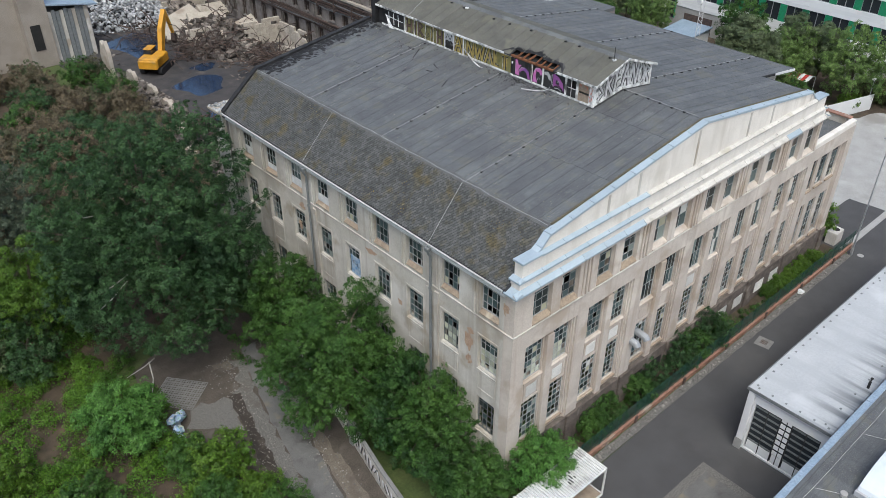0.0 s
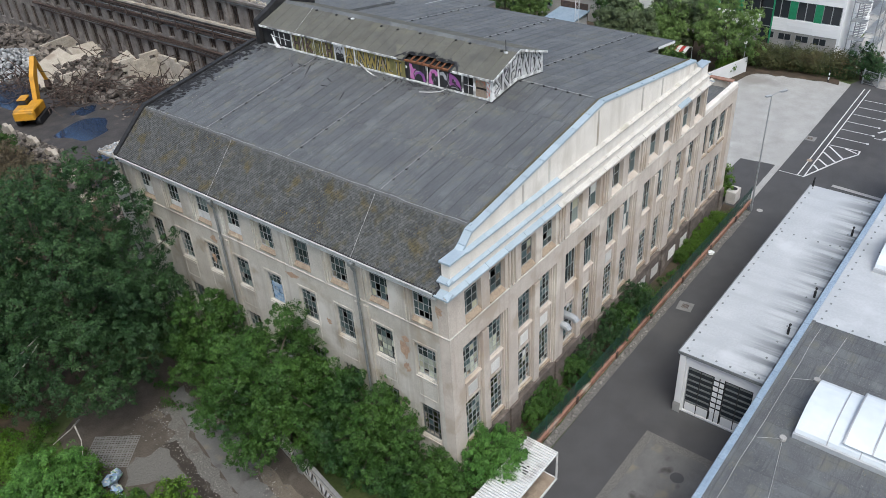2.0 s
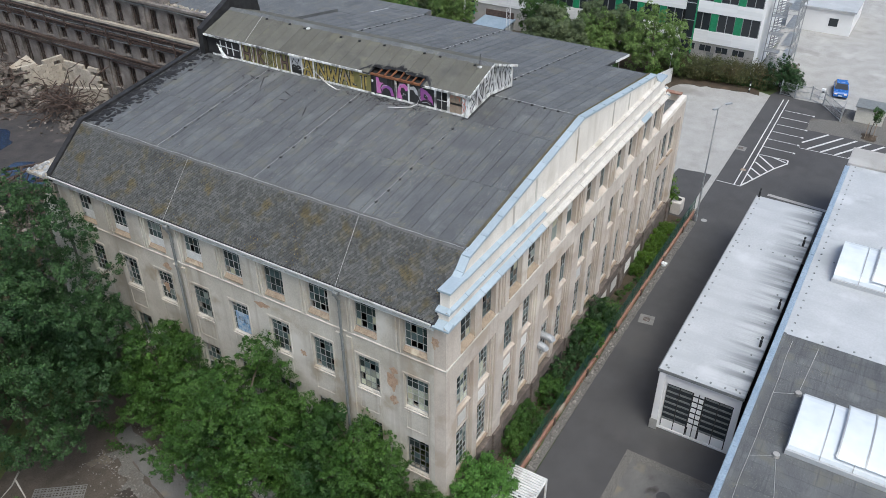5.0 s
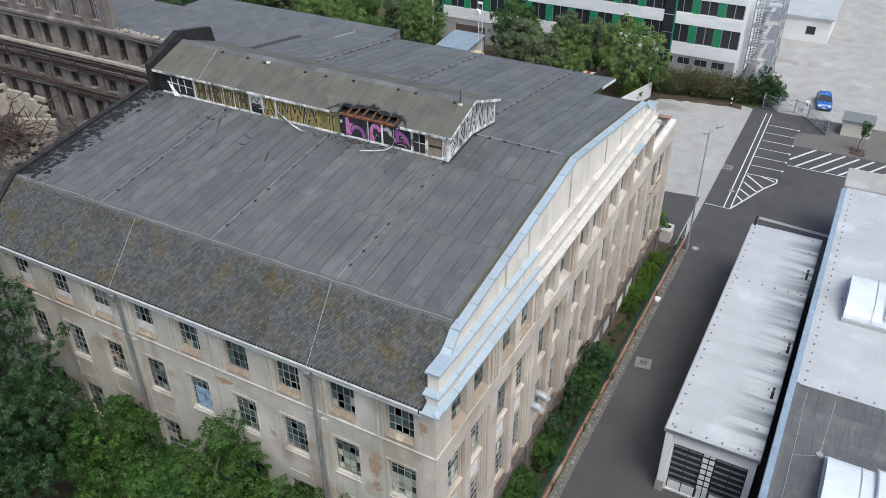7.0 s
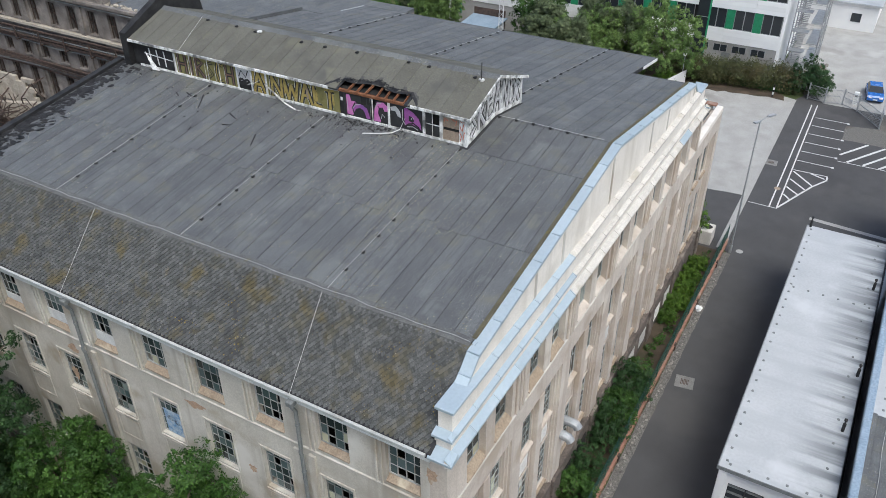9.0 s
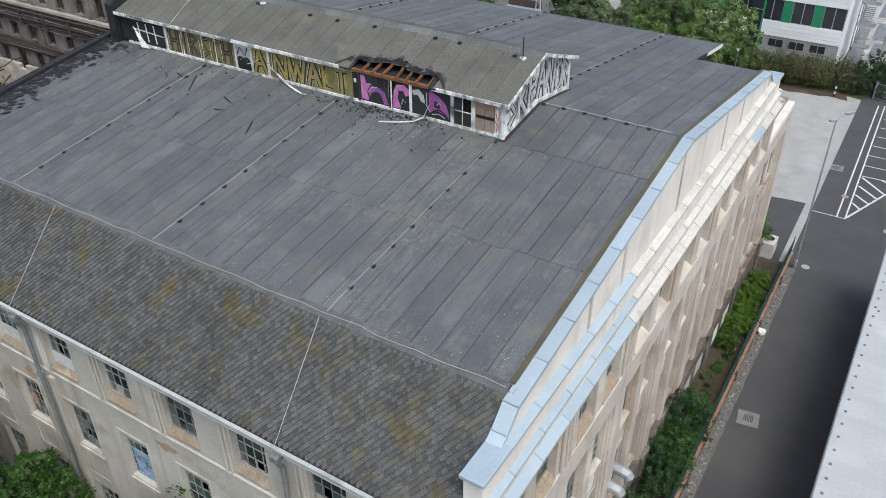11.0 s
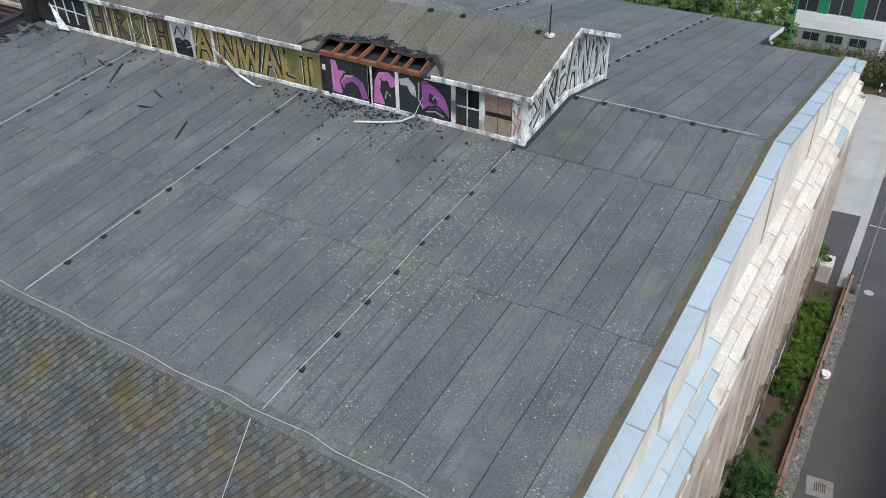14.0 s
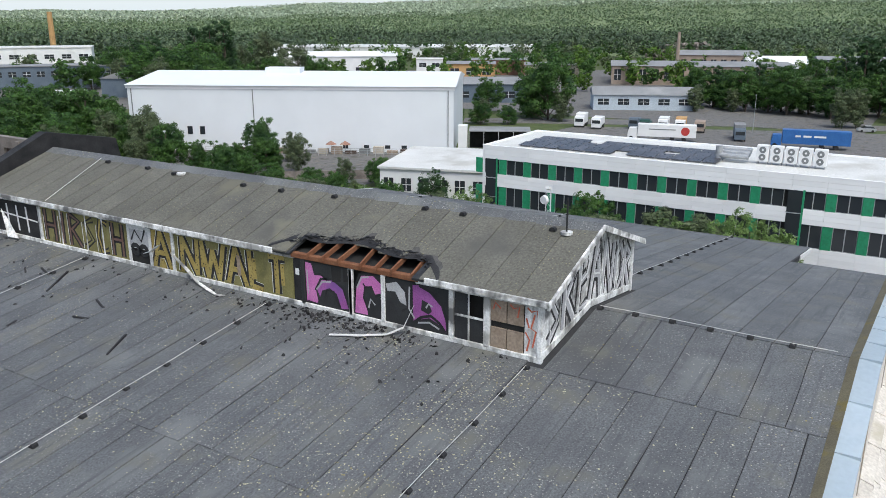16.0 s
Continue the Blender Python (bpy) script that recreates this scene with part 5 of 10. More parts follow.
for x in (41.9, 43.0, 44.6, 45.8):
    part("batten", MB().cbox(x - 0.03, x + 0.03, MY0 - 0.03, MY0 - 0.01, RZ(x) + 0.05, MRZ(x) - 0.15, 0.005), M["dirty_white"], mon)
for x0, x1 in ((MX0 + 0.02, XC), (XC, MX1 - 0.02)):
    vs = []
    for x in (x0, x1):
        vs += [(x, MY0 - 0.04, RZ(x) + 0.03), (x, MY0 - 0.04, RZ(x) + 0.2), (x, MY0 + 0.0, RZ(x) + 0.2), (x, MY0, RZ(x) + 0.03)]
    part("base_board", MB().add(vs, [(0, 4, 5, 1), (1, 5, 6, 2), (0, 1, 2, 3), (7, 6, 5, 4), (3, 7, 4, 0), (2, 6, 7, 3)]), M["dirty_white"], mon)
part("corner_post", MB().cbox(MX0 - 0.06, MX0 + 0.08, MY0 - 0.06, MY0 + 0.08, ZB - 0.02, WT - 0.05, 0.02), M["dirty_white"], mon)
part("corner_post", MB().cbox(MX1 - 0.08, MX1 + 0.06, MY0 - 0.06, MY0 + 0.08, RZ(MX1) - 0.02, WT - 0.05, 0.02), M["dirty_white"], mon)
# vent rods on the ridge, ridge blocks
for y, x in ((31.0, 43.3), (45.5, 43.4)):
    if y < 40:
        part("vent_rod", MB().tube([(x, y, MRZ(x)), (x, y, MRZ(x) + 0.95)], 0.025, 6), M["black"], mon)
    part("rod_foot", MB().tube([(x, y, MRZ(x)), (x, y, MRZ(x) + 0.07)], 0.16, 10), M["dirty_white"], mon)
for i in range(9):
    y = 31.4 + 2.3 * i + 0.6 * math.sin(2.3 * i)
    x = XC - 0.55 + 0.1 * math.sin(i)
    b = part("wire_block", MB().prism([(-0.09, 0), (-0.07, 0.07), (-0.03, 0.1), (0.03, 0.1), (0.07, 0.07), (0.09, 0)], "x", -0.07, 0.07), M["black"], mon)
    b.location = (x, y, MRZ(x) + 0.01)
wire_pts = [(x, 50.2 - 0.25 * (XC - x), MRZ(x) + 0.06) for x in (XC - 0.3, XC - 1.2, XC - 2.1, MX0 - 0.15)]
part("lightning_wire", MB().tube(wire_pts, 0.014, 4), M["wire"], mon)
# burnt north end wall standing above the ridge
nw = MB().prism([(MX0 - 0.3, ZB - 0.2), (MX0 - 0.3, WT + 0.35), (XC - 0.2, RT + 0.72), (MX1 - 0.2, RT + 0.1), (MX1, WT + 0.2), (MX1, RZ(MX1) - 0.2)], "y", MY1 + 0.02, MY1 + 0.5)
part("end_wall", nw, M["char"], mon, "burnt brick end wall above the roof")

# ---- loose debris on the roof below the monitor ----
def debris(name, m4, sx, sy, sz, material, label):
    return solo(name, MB().obox(m4, sx, sy, sz), M[material], label, "debris", "roof debris")


def on_roof(x, y, rz=0, lift=0.03):
    return pose(x, y, RZ(x) + lift + 0.02, 0, -8.1, rz)


def flap(name, pts, w, material, label):
    """A bent strip of torn sheet lying along points."""
    P = [Vector(p) for p in pts]
    vs = []
    for i, p in enumerate(P):
        d = (P[min(i + 1, len(P) - 1)] - P[max(i - 1, 0)])
        n = Vector((-d.y, d.x, 0)).normalized() * w * (0.5 if i % 2 else 0.35)
        vs += [p + n, p - n, p - n + Vector((0, 0, 0.02)), p + n + Vector((0, 0, 0.02))]
    fs = []
    for i in range(len(P) - 1):
        a = 4 * i
        fs += [(a + k, a + (k + 1) % 4, a + 4 + (k + 1) % 4, a + 4 + k) for k in range(4)]
    return solo(name, MB().add(vs, fs), M[material], label, "debris", "roof debris")


R1 = lambda x, y, dz=0.05: (x, y, RZ(x) + dz)
flap("torn_strip", [R1(40.72, 43.0, 0.7), R1(40.7, 42.4, 0.35), R1(40.55, 41.8, 0.12), R1(40.4, 41.2, 0.06), R1(40.25, 40.7, 0.05), R1(40.3, 40.4, 0.05)], 0.12, "dirty_white", "torn white metal strip lying along the wall foot")
flap("torn_strip", [R1(39.75, 36.0, 0.06), R1(40.05, 35.2, 0.06), R1(40.35, 34.6, 0.07), R1(40.62, 34.25, 0.2), R1(40.74, 34.0, 0.8)], 0.12, "white_paint", "bent white metal strip lying at the wall foot")
flap("torn_strip", [R1(40.75, 44.4, 0.55), R1(40.6, 43.9, 0.75), R1(40.55, 43.4, 1.05)], 0.16, "white_paint", "dangling white metal strip at the window")
q = random.Random(21)
for x, y, l, rz in ((39.2, 47.5, 0.9, 75), (38.9, 46.4, 1.8, 30), (38.4, 43.6, 0.8, 70), (37.6, 43.3, 0.7, 120), (37.0, 41.0, 1.3, 25), (39.0, 48.3, 0.5, 60), (36.5, 45, 0.4, 10)):
    debris("charred_lath", on_roof(x, y, rz), l * 0.8, 0.06, 0.04, "char", "short charred timber lath lying on the felt")
bits = MB()
for i in range(420):
    y = q.gauss(36.2, 1.6) if i < 260 else q.uniform(31, 53)
    x = MX0 - 0.1 - abs(q.gauss(0, 0.5 if i < 260 else 1.6))
    s = q.uniform(0.015, 0.06)
    bits.rock(pose(x, y, RZ(x) + 0.03, q.uniform(0, 60), q.uniform(0, 60), q.uniform(0, 360)), (s * 1.6, s, s * 0.4), i)
for i in range(520):
    x, y = q.uniform(KX + 0.2, MX0), YN - 0.15 - abs(q.gauss(0, 0.75))
    s = q.uniform(0.04, 0.2)
    bits.rock(pose(x, y, RZ(x) + 0.035, q.uniform(-8, 8), q.uniform(-8, 8), q.uniform(0, 360)), (s * 1.6, s, s * 0.18), 7000 + i)
tagged(new("burnt_scraps", bits.mesh("burnt_scraps", M["char"])), "black burnt scraps strewn below the monitor", "debris", kind="stuff")
bits = MB()
for i in range(4200):
    if i < 900:
        y, x = q.gauss(33.0, 1.6), 40.4 - abs(q.gauss(0, 2.6))
    elif i < 1700:
        y, x = q.gauss(30.6, 1.2), q.uniform(33.0, 40.5)
    elif i < 2600:
        y, x = q.uniform(24.6, 53), 35.0 + q.gauss(0, 0.5)
    else:
        y, x = q.uniform(24.6, 53), q.uniform(KX + 0.3, 40.6)
    if x < KX + 0.3 or noise.noise(Vector((x * 0.35, y * 0.35, 9))) < -0.25:
        continue
    r = q.uniform(0.012, 0.032)
    z = RZ(x) + 0.04
    bits.add([(x - r, y, z), (x, y - r * 0.8, z), (x + r, y + r * 0.2, z), (x, y + r, z), (x, y, z + r * 0.5)], [(0, 1, 4), (1, 2, 4), (2, 3, 4), (3, 0, 4)])
M["moss_chip"] = mat("dry_moss_chip", (0.30, 0.28, 0.17), (0.44, 0.42, 0.30), 2.0, 0.9, 0, 10, rnd="island", rnd_amount=0.4)
tagged(new("moss_chips", bits.mesh("moss_chips", M["moss_chip"])), "small pale dry moss chips scattered on the felt", "debris", kind="stuff")

# ---- roads, yards and markings ----
def worn(poly, amp=0.25, step=0.9, seed=1):
    """The outline with its edges broken up as loose ground breaks them."""
    q = random.Random(seed)
    out = []
    for (xa, ya), (xb, yb) in zip(poly, poly[1:] + poly[:1]):
        n = max(1, int(math.hypot(xb - xa, yb - ya) / step))
        out += [(xa + (xb - xa) * i / n + q.uniform(-amp, amp), ya + (yb - ya) * i / n + q.uniform(-amp, amp)) for i in range(n)]
    return out


slab("road", [(10, -34), (109.5, -34), (109.5, 20.6), (106.3, 21.75), (70.5, 21.35), (70, 20.9), (27, 20.35), (10, 20.0)], -0.05, 0.0, M["asphalt"], "dark asphalt service road beside the factory", "road")
slab("pavement", worn([(80.6, 21.6), (106.4, 21.8), (107.0, 24.6), (107.6, 34), (98, 37.5), (69.2, 38), (69.2, 26), (80.2, 25.6)], 0.06), -0.05, 0.012, M["concrete"], "worn pale concrete yard with stains", "pavement")
slab("pavement", [(69.3, 21.3), (80.8, 21.5), (80.5, 25.7), (69.3, 26)], -0.05, 0.006, M["asphalt"], "grey asphalt strip by the lamp", "pavement")
slab("dirt_margin", worn([(105.6, 22.6), (107.6, 24.0), (108.2, 34.5), (99, 38.5), (86, 38.6), (86, 36.6), (97, 35.8), (104.2, 32.6), (105.4, 27)], 0.35), -0.05, 0.022, M["earth"], "brown dirt and leaves along the hedge", "ground")
slab("yard", [(106.8, -34), (180, -34), (180, 70), (127.6, 70), (127.6, 25.2), (111.8, 25.2), (109.6, 20.5), (106.8, 18.7)], -0.05, 0.012, M["concrete"], "pale paved yard behind the gate", "pavement")
slab("kerb", [(70.4, 21.35), (106.2, 21.6), (106.2, 22.2), (70.4, 21.95)], -0.05, 0.055, M["concrete"], "pale concrete gutter strip", "kerb")
slab("gravel_strip", worn([(28, 20.5), (70, 20.62), (70, 21.2), (32, 21.15)], 0.035, 0.6), -0.05, 0.02, M["gravel"], "rubble-strewn gravel strip below the fence", "gravel")
slab("earth", [(27, 21.3), (70, 21.3), (70, 23.4), (27, 23.4)], -0.055, 0.01, M["earth"], "bare earth between fence and factory", "ground")
slab("apron_edge", [(20, 9.4), (38.1, 9.4), (38.2, 15.9), (20, 16.0)], -0.05, 0.008, M["gravel"], "dark cobbled edge round the apron", "pavement")
slab("apron", [(20, 9.4), (37.4, 9.4), (37.6, 15.3), (20, 15.4)], -0.05, 0.014, M["asphalt_old"], "lighter concrete apron with a manhole", "pavement")
slab("margin", worn([(11, 22), (20.2, 22), (20.6, 28), (22.6, 37.8), (23.5, 44.5), (24.6, 50), (19, 53), (13, 50), (12, 44), (11, 36)], 0.3), -0.055, -0.004, M["mud"], "dark trodden earth beside the lane", "ground")
slab("gravel", worn([(12.4, 22), (14.2, 22), (16.8, 32), (18.9, 41.6), (20.2, 45.6), (19.3, 46.4), (17.6, 42.3), (15.4, 33)], 0.22, 0.6), -0.055, 0.004, M["gravel"], "loose grey gravel beside the lane", "gravel")
slab("gravel", worn([(13.6, 41.9), (16.4, 39.3), (17.4, 42.2), (16.9, 44.6), (15.3, 43.8), (14.3, 43.4)], 0.22, 0.6), -0.055, 0.005, M["gravel"], "patch of loose grey gravel", "gravel")
slab("lane", worn([(14.0, 22), (16.4, 22), (18.3, 30), (19.4, 35.5), (20.6, 40.2), (21.5, 44.8), (21.9, 47), (20.8, 47.2), (20.3, 45.7), (19.0, 41.6), (16.9, 32.1)], 0.14, 0.7), -0.055, 0.014, M["asphalt_old"], "cracked old asphalt lane with broken edges", "road")
slab("lane_patch", worn([(19.5, 36.2), (20.3, 36.0), (21.35, 38.7), (21.0, 40.6), (20.6, 40.1)], 0.1, 0.6), -0.055, 0.018, M["asphalt_old"], "patched strip of old asphalt", "road")
slab("sand", worn([(16.8, 22), (18.6, 22), (19.6, 29), (20.35, 35.9), (19.6, 35.7), (18.45, 30)], 0.2, 0.6), -0.055, 0.008, M["sand"], "sandy washed-out verge along the lane", "ground")
slab("sand", worn([(16.5, 43.6), (18.6, 45.3), (19.6, 46.6), (18.2, 46.8), (16.9, 45.6)], 0.25, 0.5), -0.055, 0.003, M["sand"], "sandy wheel marks on brown earth", "ground")
slab("undergrowth_soil", [(-40, 0), (12, 0), (12, 30), (11, 50), (20, 56), (30, 56), (30, 130), (-40, 130)], -0.056, -0.01, M["earth"], "leaf-littered soil under the scrub", "ground")


def line(x0, y0, x1, y1, w=0.12):
    d = Vector((x1 - x0, y1 - y0, 0)).normalized()
    n = Vector((-d.y, d.x, 0)) * w / 2
    a, b = Vector((x0, y0, 0.004)), Vector((x1, y1, 0.004))
    return solo("road_marking", MB().add([a + n, a - n, b - n, b + n], [(0, 1, 2, 3)]).add([a + n + Vector((0, 0, 0.003)), a - n + Vector((0, 0, 0.003)), b - n + Vector((0, 0, 0.003)), b + n + Vector((0, 0, 0.003))], [(0, 1, 2, 3)]), M["paint_line"], "white painted parking line on asphalt", "marking", "parking lines")


line(79.6, 19.4, 105.8, 19.8, 0.13)
line(79.6, 18.75, 105.9, 19.2, 0.13)
line(79.6, 21.3, 79.6, 18.7, 0.1)
for i in range(6):
    x = 90.5 + 2.35 * i
    line(x, 18.85, x, 15.55)
    line(x - 0.02, 15.55, x + 0.02, 15.3, 0.36)
line(79.8, 18.7, 85.4, 16.6, 0.18)
line(85.4, 16.6, 87.4, 15.55, 0.18)
line(87.4, 15.55, 88.3, 15.6, 0.16)
line(88.2, 18.75, 88.3, 15.6, 0.13)
for xa, ya, xb, yb in ((87.9, 18.7, 85.6, 16.6), (88.15, 17.1, 87.6, 15.75), (86.1, 18.7, 84.4, 17.0), (84.3, 18.7, 83.1, 17.45), (82.7, 18.7, 81.8, 17.95)):
    line(xa, ya, xb, yb, 0.2)
line(92.3, 15.2, 92.4, 5.0, 0.11)
for i in range(8):
    line(92.5, 14.35 - 1.5 * i, 97.6, 11.25 - 1.5 * i, 0.26)
line(93.9, 15.2, 97.7, 12.9, 0.26)
slab("drain_strip", [(79.0, 15.8), (78.5, 8.9), (79.0, 8.9), (79.5, 15.8)], -0.05, 0.006, M["concrete"], "pale drain strip across the asphalt", "drain")


def drain(x, y, s, rz, label):
    ob = thing("drain_cover", label, "drain", "drains", at=(x, y, 0))
    ob.rotation_euler = (0, 0, radians(rz))
    part("surround", MB().cbox(-s, s, -s, s, -0.03, 0.02, 0.015), M["cover_grey"], ob)
    g = MB()
    for i in range(6):
        g.box(-s * 0.45, s * 0.45, s * (-0.42 + 0.15 * i), s * (-0.42 + 0.15 * i) + s * 0.09, 0.021, 0.032)
    part("grate", g, M["rust"], ob, "dark iron grate")
    return ob


drain(52.6, 19.6, 0.62, 8, "square concrete drain with an iron grate")
drain(88.7, 21.0, 0.6, 2, "square concrete drain with an iron grate")


def disc(name, x, y, r, material, label):
    return solo(name, MB().tube([(x, y, -0.02), (x, y, 0.018)], r, 20), material, label, "manhole", "manholes")


disc("manhole", 35.5, 12.45, 0.45, M["asphalt"], "round dark manhole cover in concrete")
disc("manhole", 70.7, 20.05, 0.3, M["concrete"], "round pale manhole cover in asphalt")
disc("manhole", 83.5, 19.4, 0.3, M["sill_brick"], "rust-coloured manhole cover in asphalt")

slab("mud_strip", worn([(17.3, 43.0), (18.1, 42.7), (17.2, 39.0), (16.6, 35.5), (15.6, 31.0), (15.1, 31.2), (15.9, 36.9), (16.6, 39.6)], 0.12, 0.6), -0.05, 0.017, M["wet_mud"], "dark wet wheel rut beside the lane", "ground")
slab("dirt_patch", worn([(17.0, 46.8), (19.3, 45.4), (18.2, 43.1), (15.8, 43.2), (15.3, 44.6)], 0.25, 0.5), -0.05, 0.012, M["mud"], "brown trodden dirt by the paving stones", "ground")
# ---- fence on its brick base ----
fence = thing("fence", "green wire-mesh fence on a low brick base", "fence")
base = part("base_wall", MB().box(29.5, 71.4, 21.24, 21.46, 0, 0.42), M["brick_red"], fence, "low weathered red brick wall")
brick = MB().cbox(-0.125, 0.125, -0.02, 0.02, -0.055, 0.055, 0.008).mesh("brick", M["brick_red"])
n = 0
for r in range(3):
    for i in range(100):
        b = new("brick", brick)
        b.parent = base
        b.location = (30.5 + 0.41 * i + (0.2 if r % 2 else 0), 21.225 + U.uniform(-0.006, 0.006), 0.08 + 0.14 * r)
part("coping", MB().cbox(29.4, 71.5, 21.18, 21.52, 0.42, 0.5, 0.02), M["brick_red"], fence)
for i in range(22):
    x = 29.8 + 1.98 * i
    part("post", MB().tube([(x, 21.35, 0.4), (x, 21.35, 1.95)], 0.03, 6), M["fence_green"], fence)
    if i % 3 == 1:
        part("pier", MB().cbox(x - 0.14, x + 0.14, 21.12, 21.24, 0, 0.62, 0.02), M["rust"], fence)
    if i < 21:
        mesh = MB()
        for k in range(9):
            mesh.box(x + 0.03, x + 1.95, 21.345, 21.355, 0.55 + 0.165 * k, 0.572 + 0.165 * k)
        for k in range(20):
            mesh.box(x + 0.08 + 0.097 * k, x + 0.108 + 0.097 * k, 21.347, 21.353, 0.55, 1.88)
        part("mesh_panel", mesh, M["fence_green"], fence)

# ---- container, lamp, utility box ----
cont = thing("container", "white corrugated storage container with a rusty holed roof", "container", at=(30.9, 18.7, 0))
prof = []
for i in range(30):
    x = -6.05 + 0.2 * i
    prof += [(x, 2.46), (x + 0.01, 2.56), (x + 0.13, 2.56), (x + 0.14, 2.46)]
part("roof", MB().prism(prof + [(-0.05, 2.46), (-0.05, 2.43), (-6.05, 2.43)], "y", 0.05, 2.4), M["white_paint"], cont, "white corrugated roof with rust holes")
for i in range(9):
    x, y = -2.75 + 0.2 * (i % 5) + 0.07, (1.75, 1.1)[i // 5] + U.uniform(-0.3, 0.3)
    part("rust_hole", MB().obox(pose(x, y, 2.564, 0, 0, U.uniform(-6, 6)), 0.09, U.uniform(0.16, 0.4), 0.006), M["dark"], cont)
sd_ = MB()
for i in range(30):
    x = -6.05 + 0.2 * i
    sd_.box(x, x + 0.1, 2.38, 2.44, 0.1, 2.45).box(x + 0.1, x + 0.2, 2.41, 2.43, 0.1, 2.45)
# rear wall coloured grey: the shade inside the white container as colour
part("side_wall", sd_, M["pipe"], cont, "corrugated rear wall greyed for the shade inside the open container")
part("end_wall", MB().box(-6.02, -5.97, 0.12, 2.34, 0.14, 2.45), M["white_paint"], cont)
for x, y in ((-0.1, 0), (-0.1, 2.34), (-6.1, 0), (-6.1, 2.34)):
    part("corner_post", MB().cbox(x, x + 0.12, y, y + 0.12, 0, 2.6, 0.02), M["white_paint"], cont)
part("end_rail", MB().cbox(-0.1, 0.02, 0.12, 2.34, 2.46, 2.6, 0.02), M["white_paint"], cont)
part("end_rail", MB().cbox(-0.1, 0.02, 0.12, 2.34, 0.0, 0.14, 0.02), M["white_paint"], cont)
part("side_rail", MB().cbox(-5.98, -0.1, 0.0, 0.1, 2.46, 2.58, 0.02), M["white_paint"], cont)
part("side_rail", MB().cbox(-5.98, -0.1, 0.0, 0.1, 0.0, 0.14, 0.02), M["white_paint"], cont)
part("floor", MB().box(-5.97, -0.1, 0.1, 2.38, 0.05, 0.14), M["ply"], cont)

lamp = thing("street_lamp", "tall grey steel street lamp on the yard edge", "street lamp", at=(70.2, 20.75, 0))
part("pole", MB().tube([(0, 0, 0), (0, 0, 4), (0, 0, 12.1)], 0.09, 10, 0.05), M["grey_metal"], lamp)
part("base", MB().tube([(0, 0, 0), (0, 0, 0.7)], 0.13, 10), M["grey_metal"], lamp)
part("arm", MB().tube([(0, 0, 12.05), (0.5, -0.25, 12.2), (1.0, -0.5, 12.22)], 0.03, 6), M["grey_metal"], lamp)
part("head", MB().obox(pose(1.2, -0.6, 12.22, 0, 0, -27), 0.7, 0.28, 0.11), M["grey_metal"], lamp)
part("head", MB().obox(pose(-0.35, 0.15, 12.12, 0, 0, -27), 0.6, 0.26, 0.1), M["grey_metal"], lamp)

box = thing("well_shaft", "small square concrete shaft with a round hole", "shaft", at=(71.1, 23.0, 0))
part("body", MB().cbox(-0.75, 0.75, -0.5, 0.5, 0, 1.3, 0.05), M["ledge_stone"], box)
part("opening", MB().tube([(0.1, 0, 1.29), (0.1, 0, 1.312)], 0.34, 16), M["dark"], box, "dark round opening")
vent = thing("vent_pipes", "pair of grey sheet-metal ventilation elbows in a window", "vent pipe")
for x in (38.9, 40.0):
    p = MB().tube([(x, YS + 0.5, 5.6), (x, YS - 0.2, 5.6), (x, YS - 0.45, 5.54), (x, YS - 0.58, 5.36)], 0.27, 12)
    part("elbow", p, M["grey_metal"], vent)

bag = thing("litter_bag", "crumpled white plastic bag lying by the fence", "litter", at=(60.9, 20.95, 0.02))
part("bag", MB().rock(pose(0, 0, 0.2, 10, 20, 30), (0.42, 0.3, 0.24), 77).rock(pose(0.3, -0.1, 0.12, 30, 0, 80), (0.25, 0.2, 0.14), 78), M["cladding"], bag)
# loose stones on the lane verges and along the fence
sq = random.Random(31)
stones = MB()
for i in range(1500):
    y = sq.uniform(24, 47)
    x = 17.0 + 0.235 * (y - 32) + sq.choice((sq.gauss(-1.6, 0.5), sq.gauss(-1.2, 0.3), sq.gauss(1.6, 0.35), sq.gauss(2.4, 0.5), sq.gauss(-2.6, 0.9)))
    r = sq.uniform(0.02, 0.06)
    stones.rock(pose(x, y, 0.02, sq.uniform(-30, 30), sq.uniform(-30, 30), sq.uniform(0, 360)), (r * 1.3, r, r * 0.7), 900 + i)
for i in range(420):
    r = sq.uniform(0.03, 0.11)
    stones.rock(pose(sq.uniform(30, 69.5), 20.9 + sq.gauss(0, 0.11), 0.03, sq.uniform(-30, 30), sq.uniform(-30, 30), sq.uniform(0, 360)), (r * 1.3, r, r * 0.7), 1900 + i)
M["stone"] = mat("loose_stone", (0.14, 0.13, 0.118), (0.24, 0.225, 0.205), 3, 0.95, 0.4, 20, rnd="island", rnd_amount=0.5)
tagged(new("loose_stones", stones.mesh("loose_stones", M["stone"])), "loose grey stones on the verges", "stones", kind="stuff")

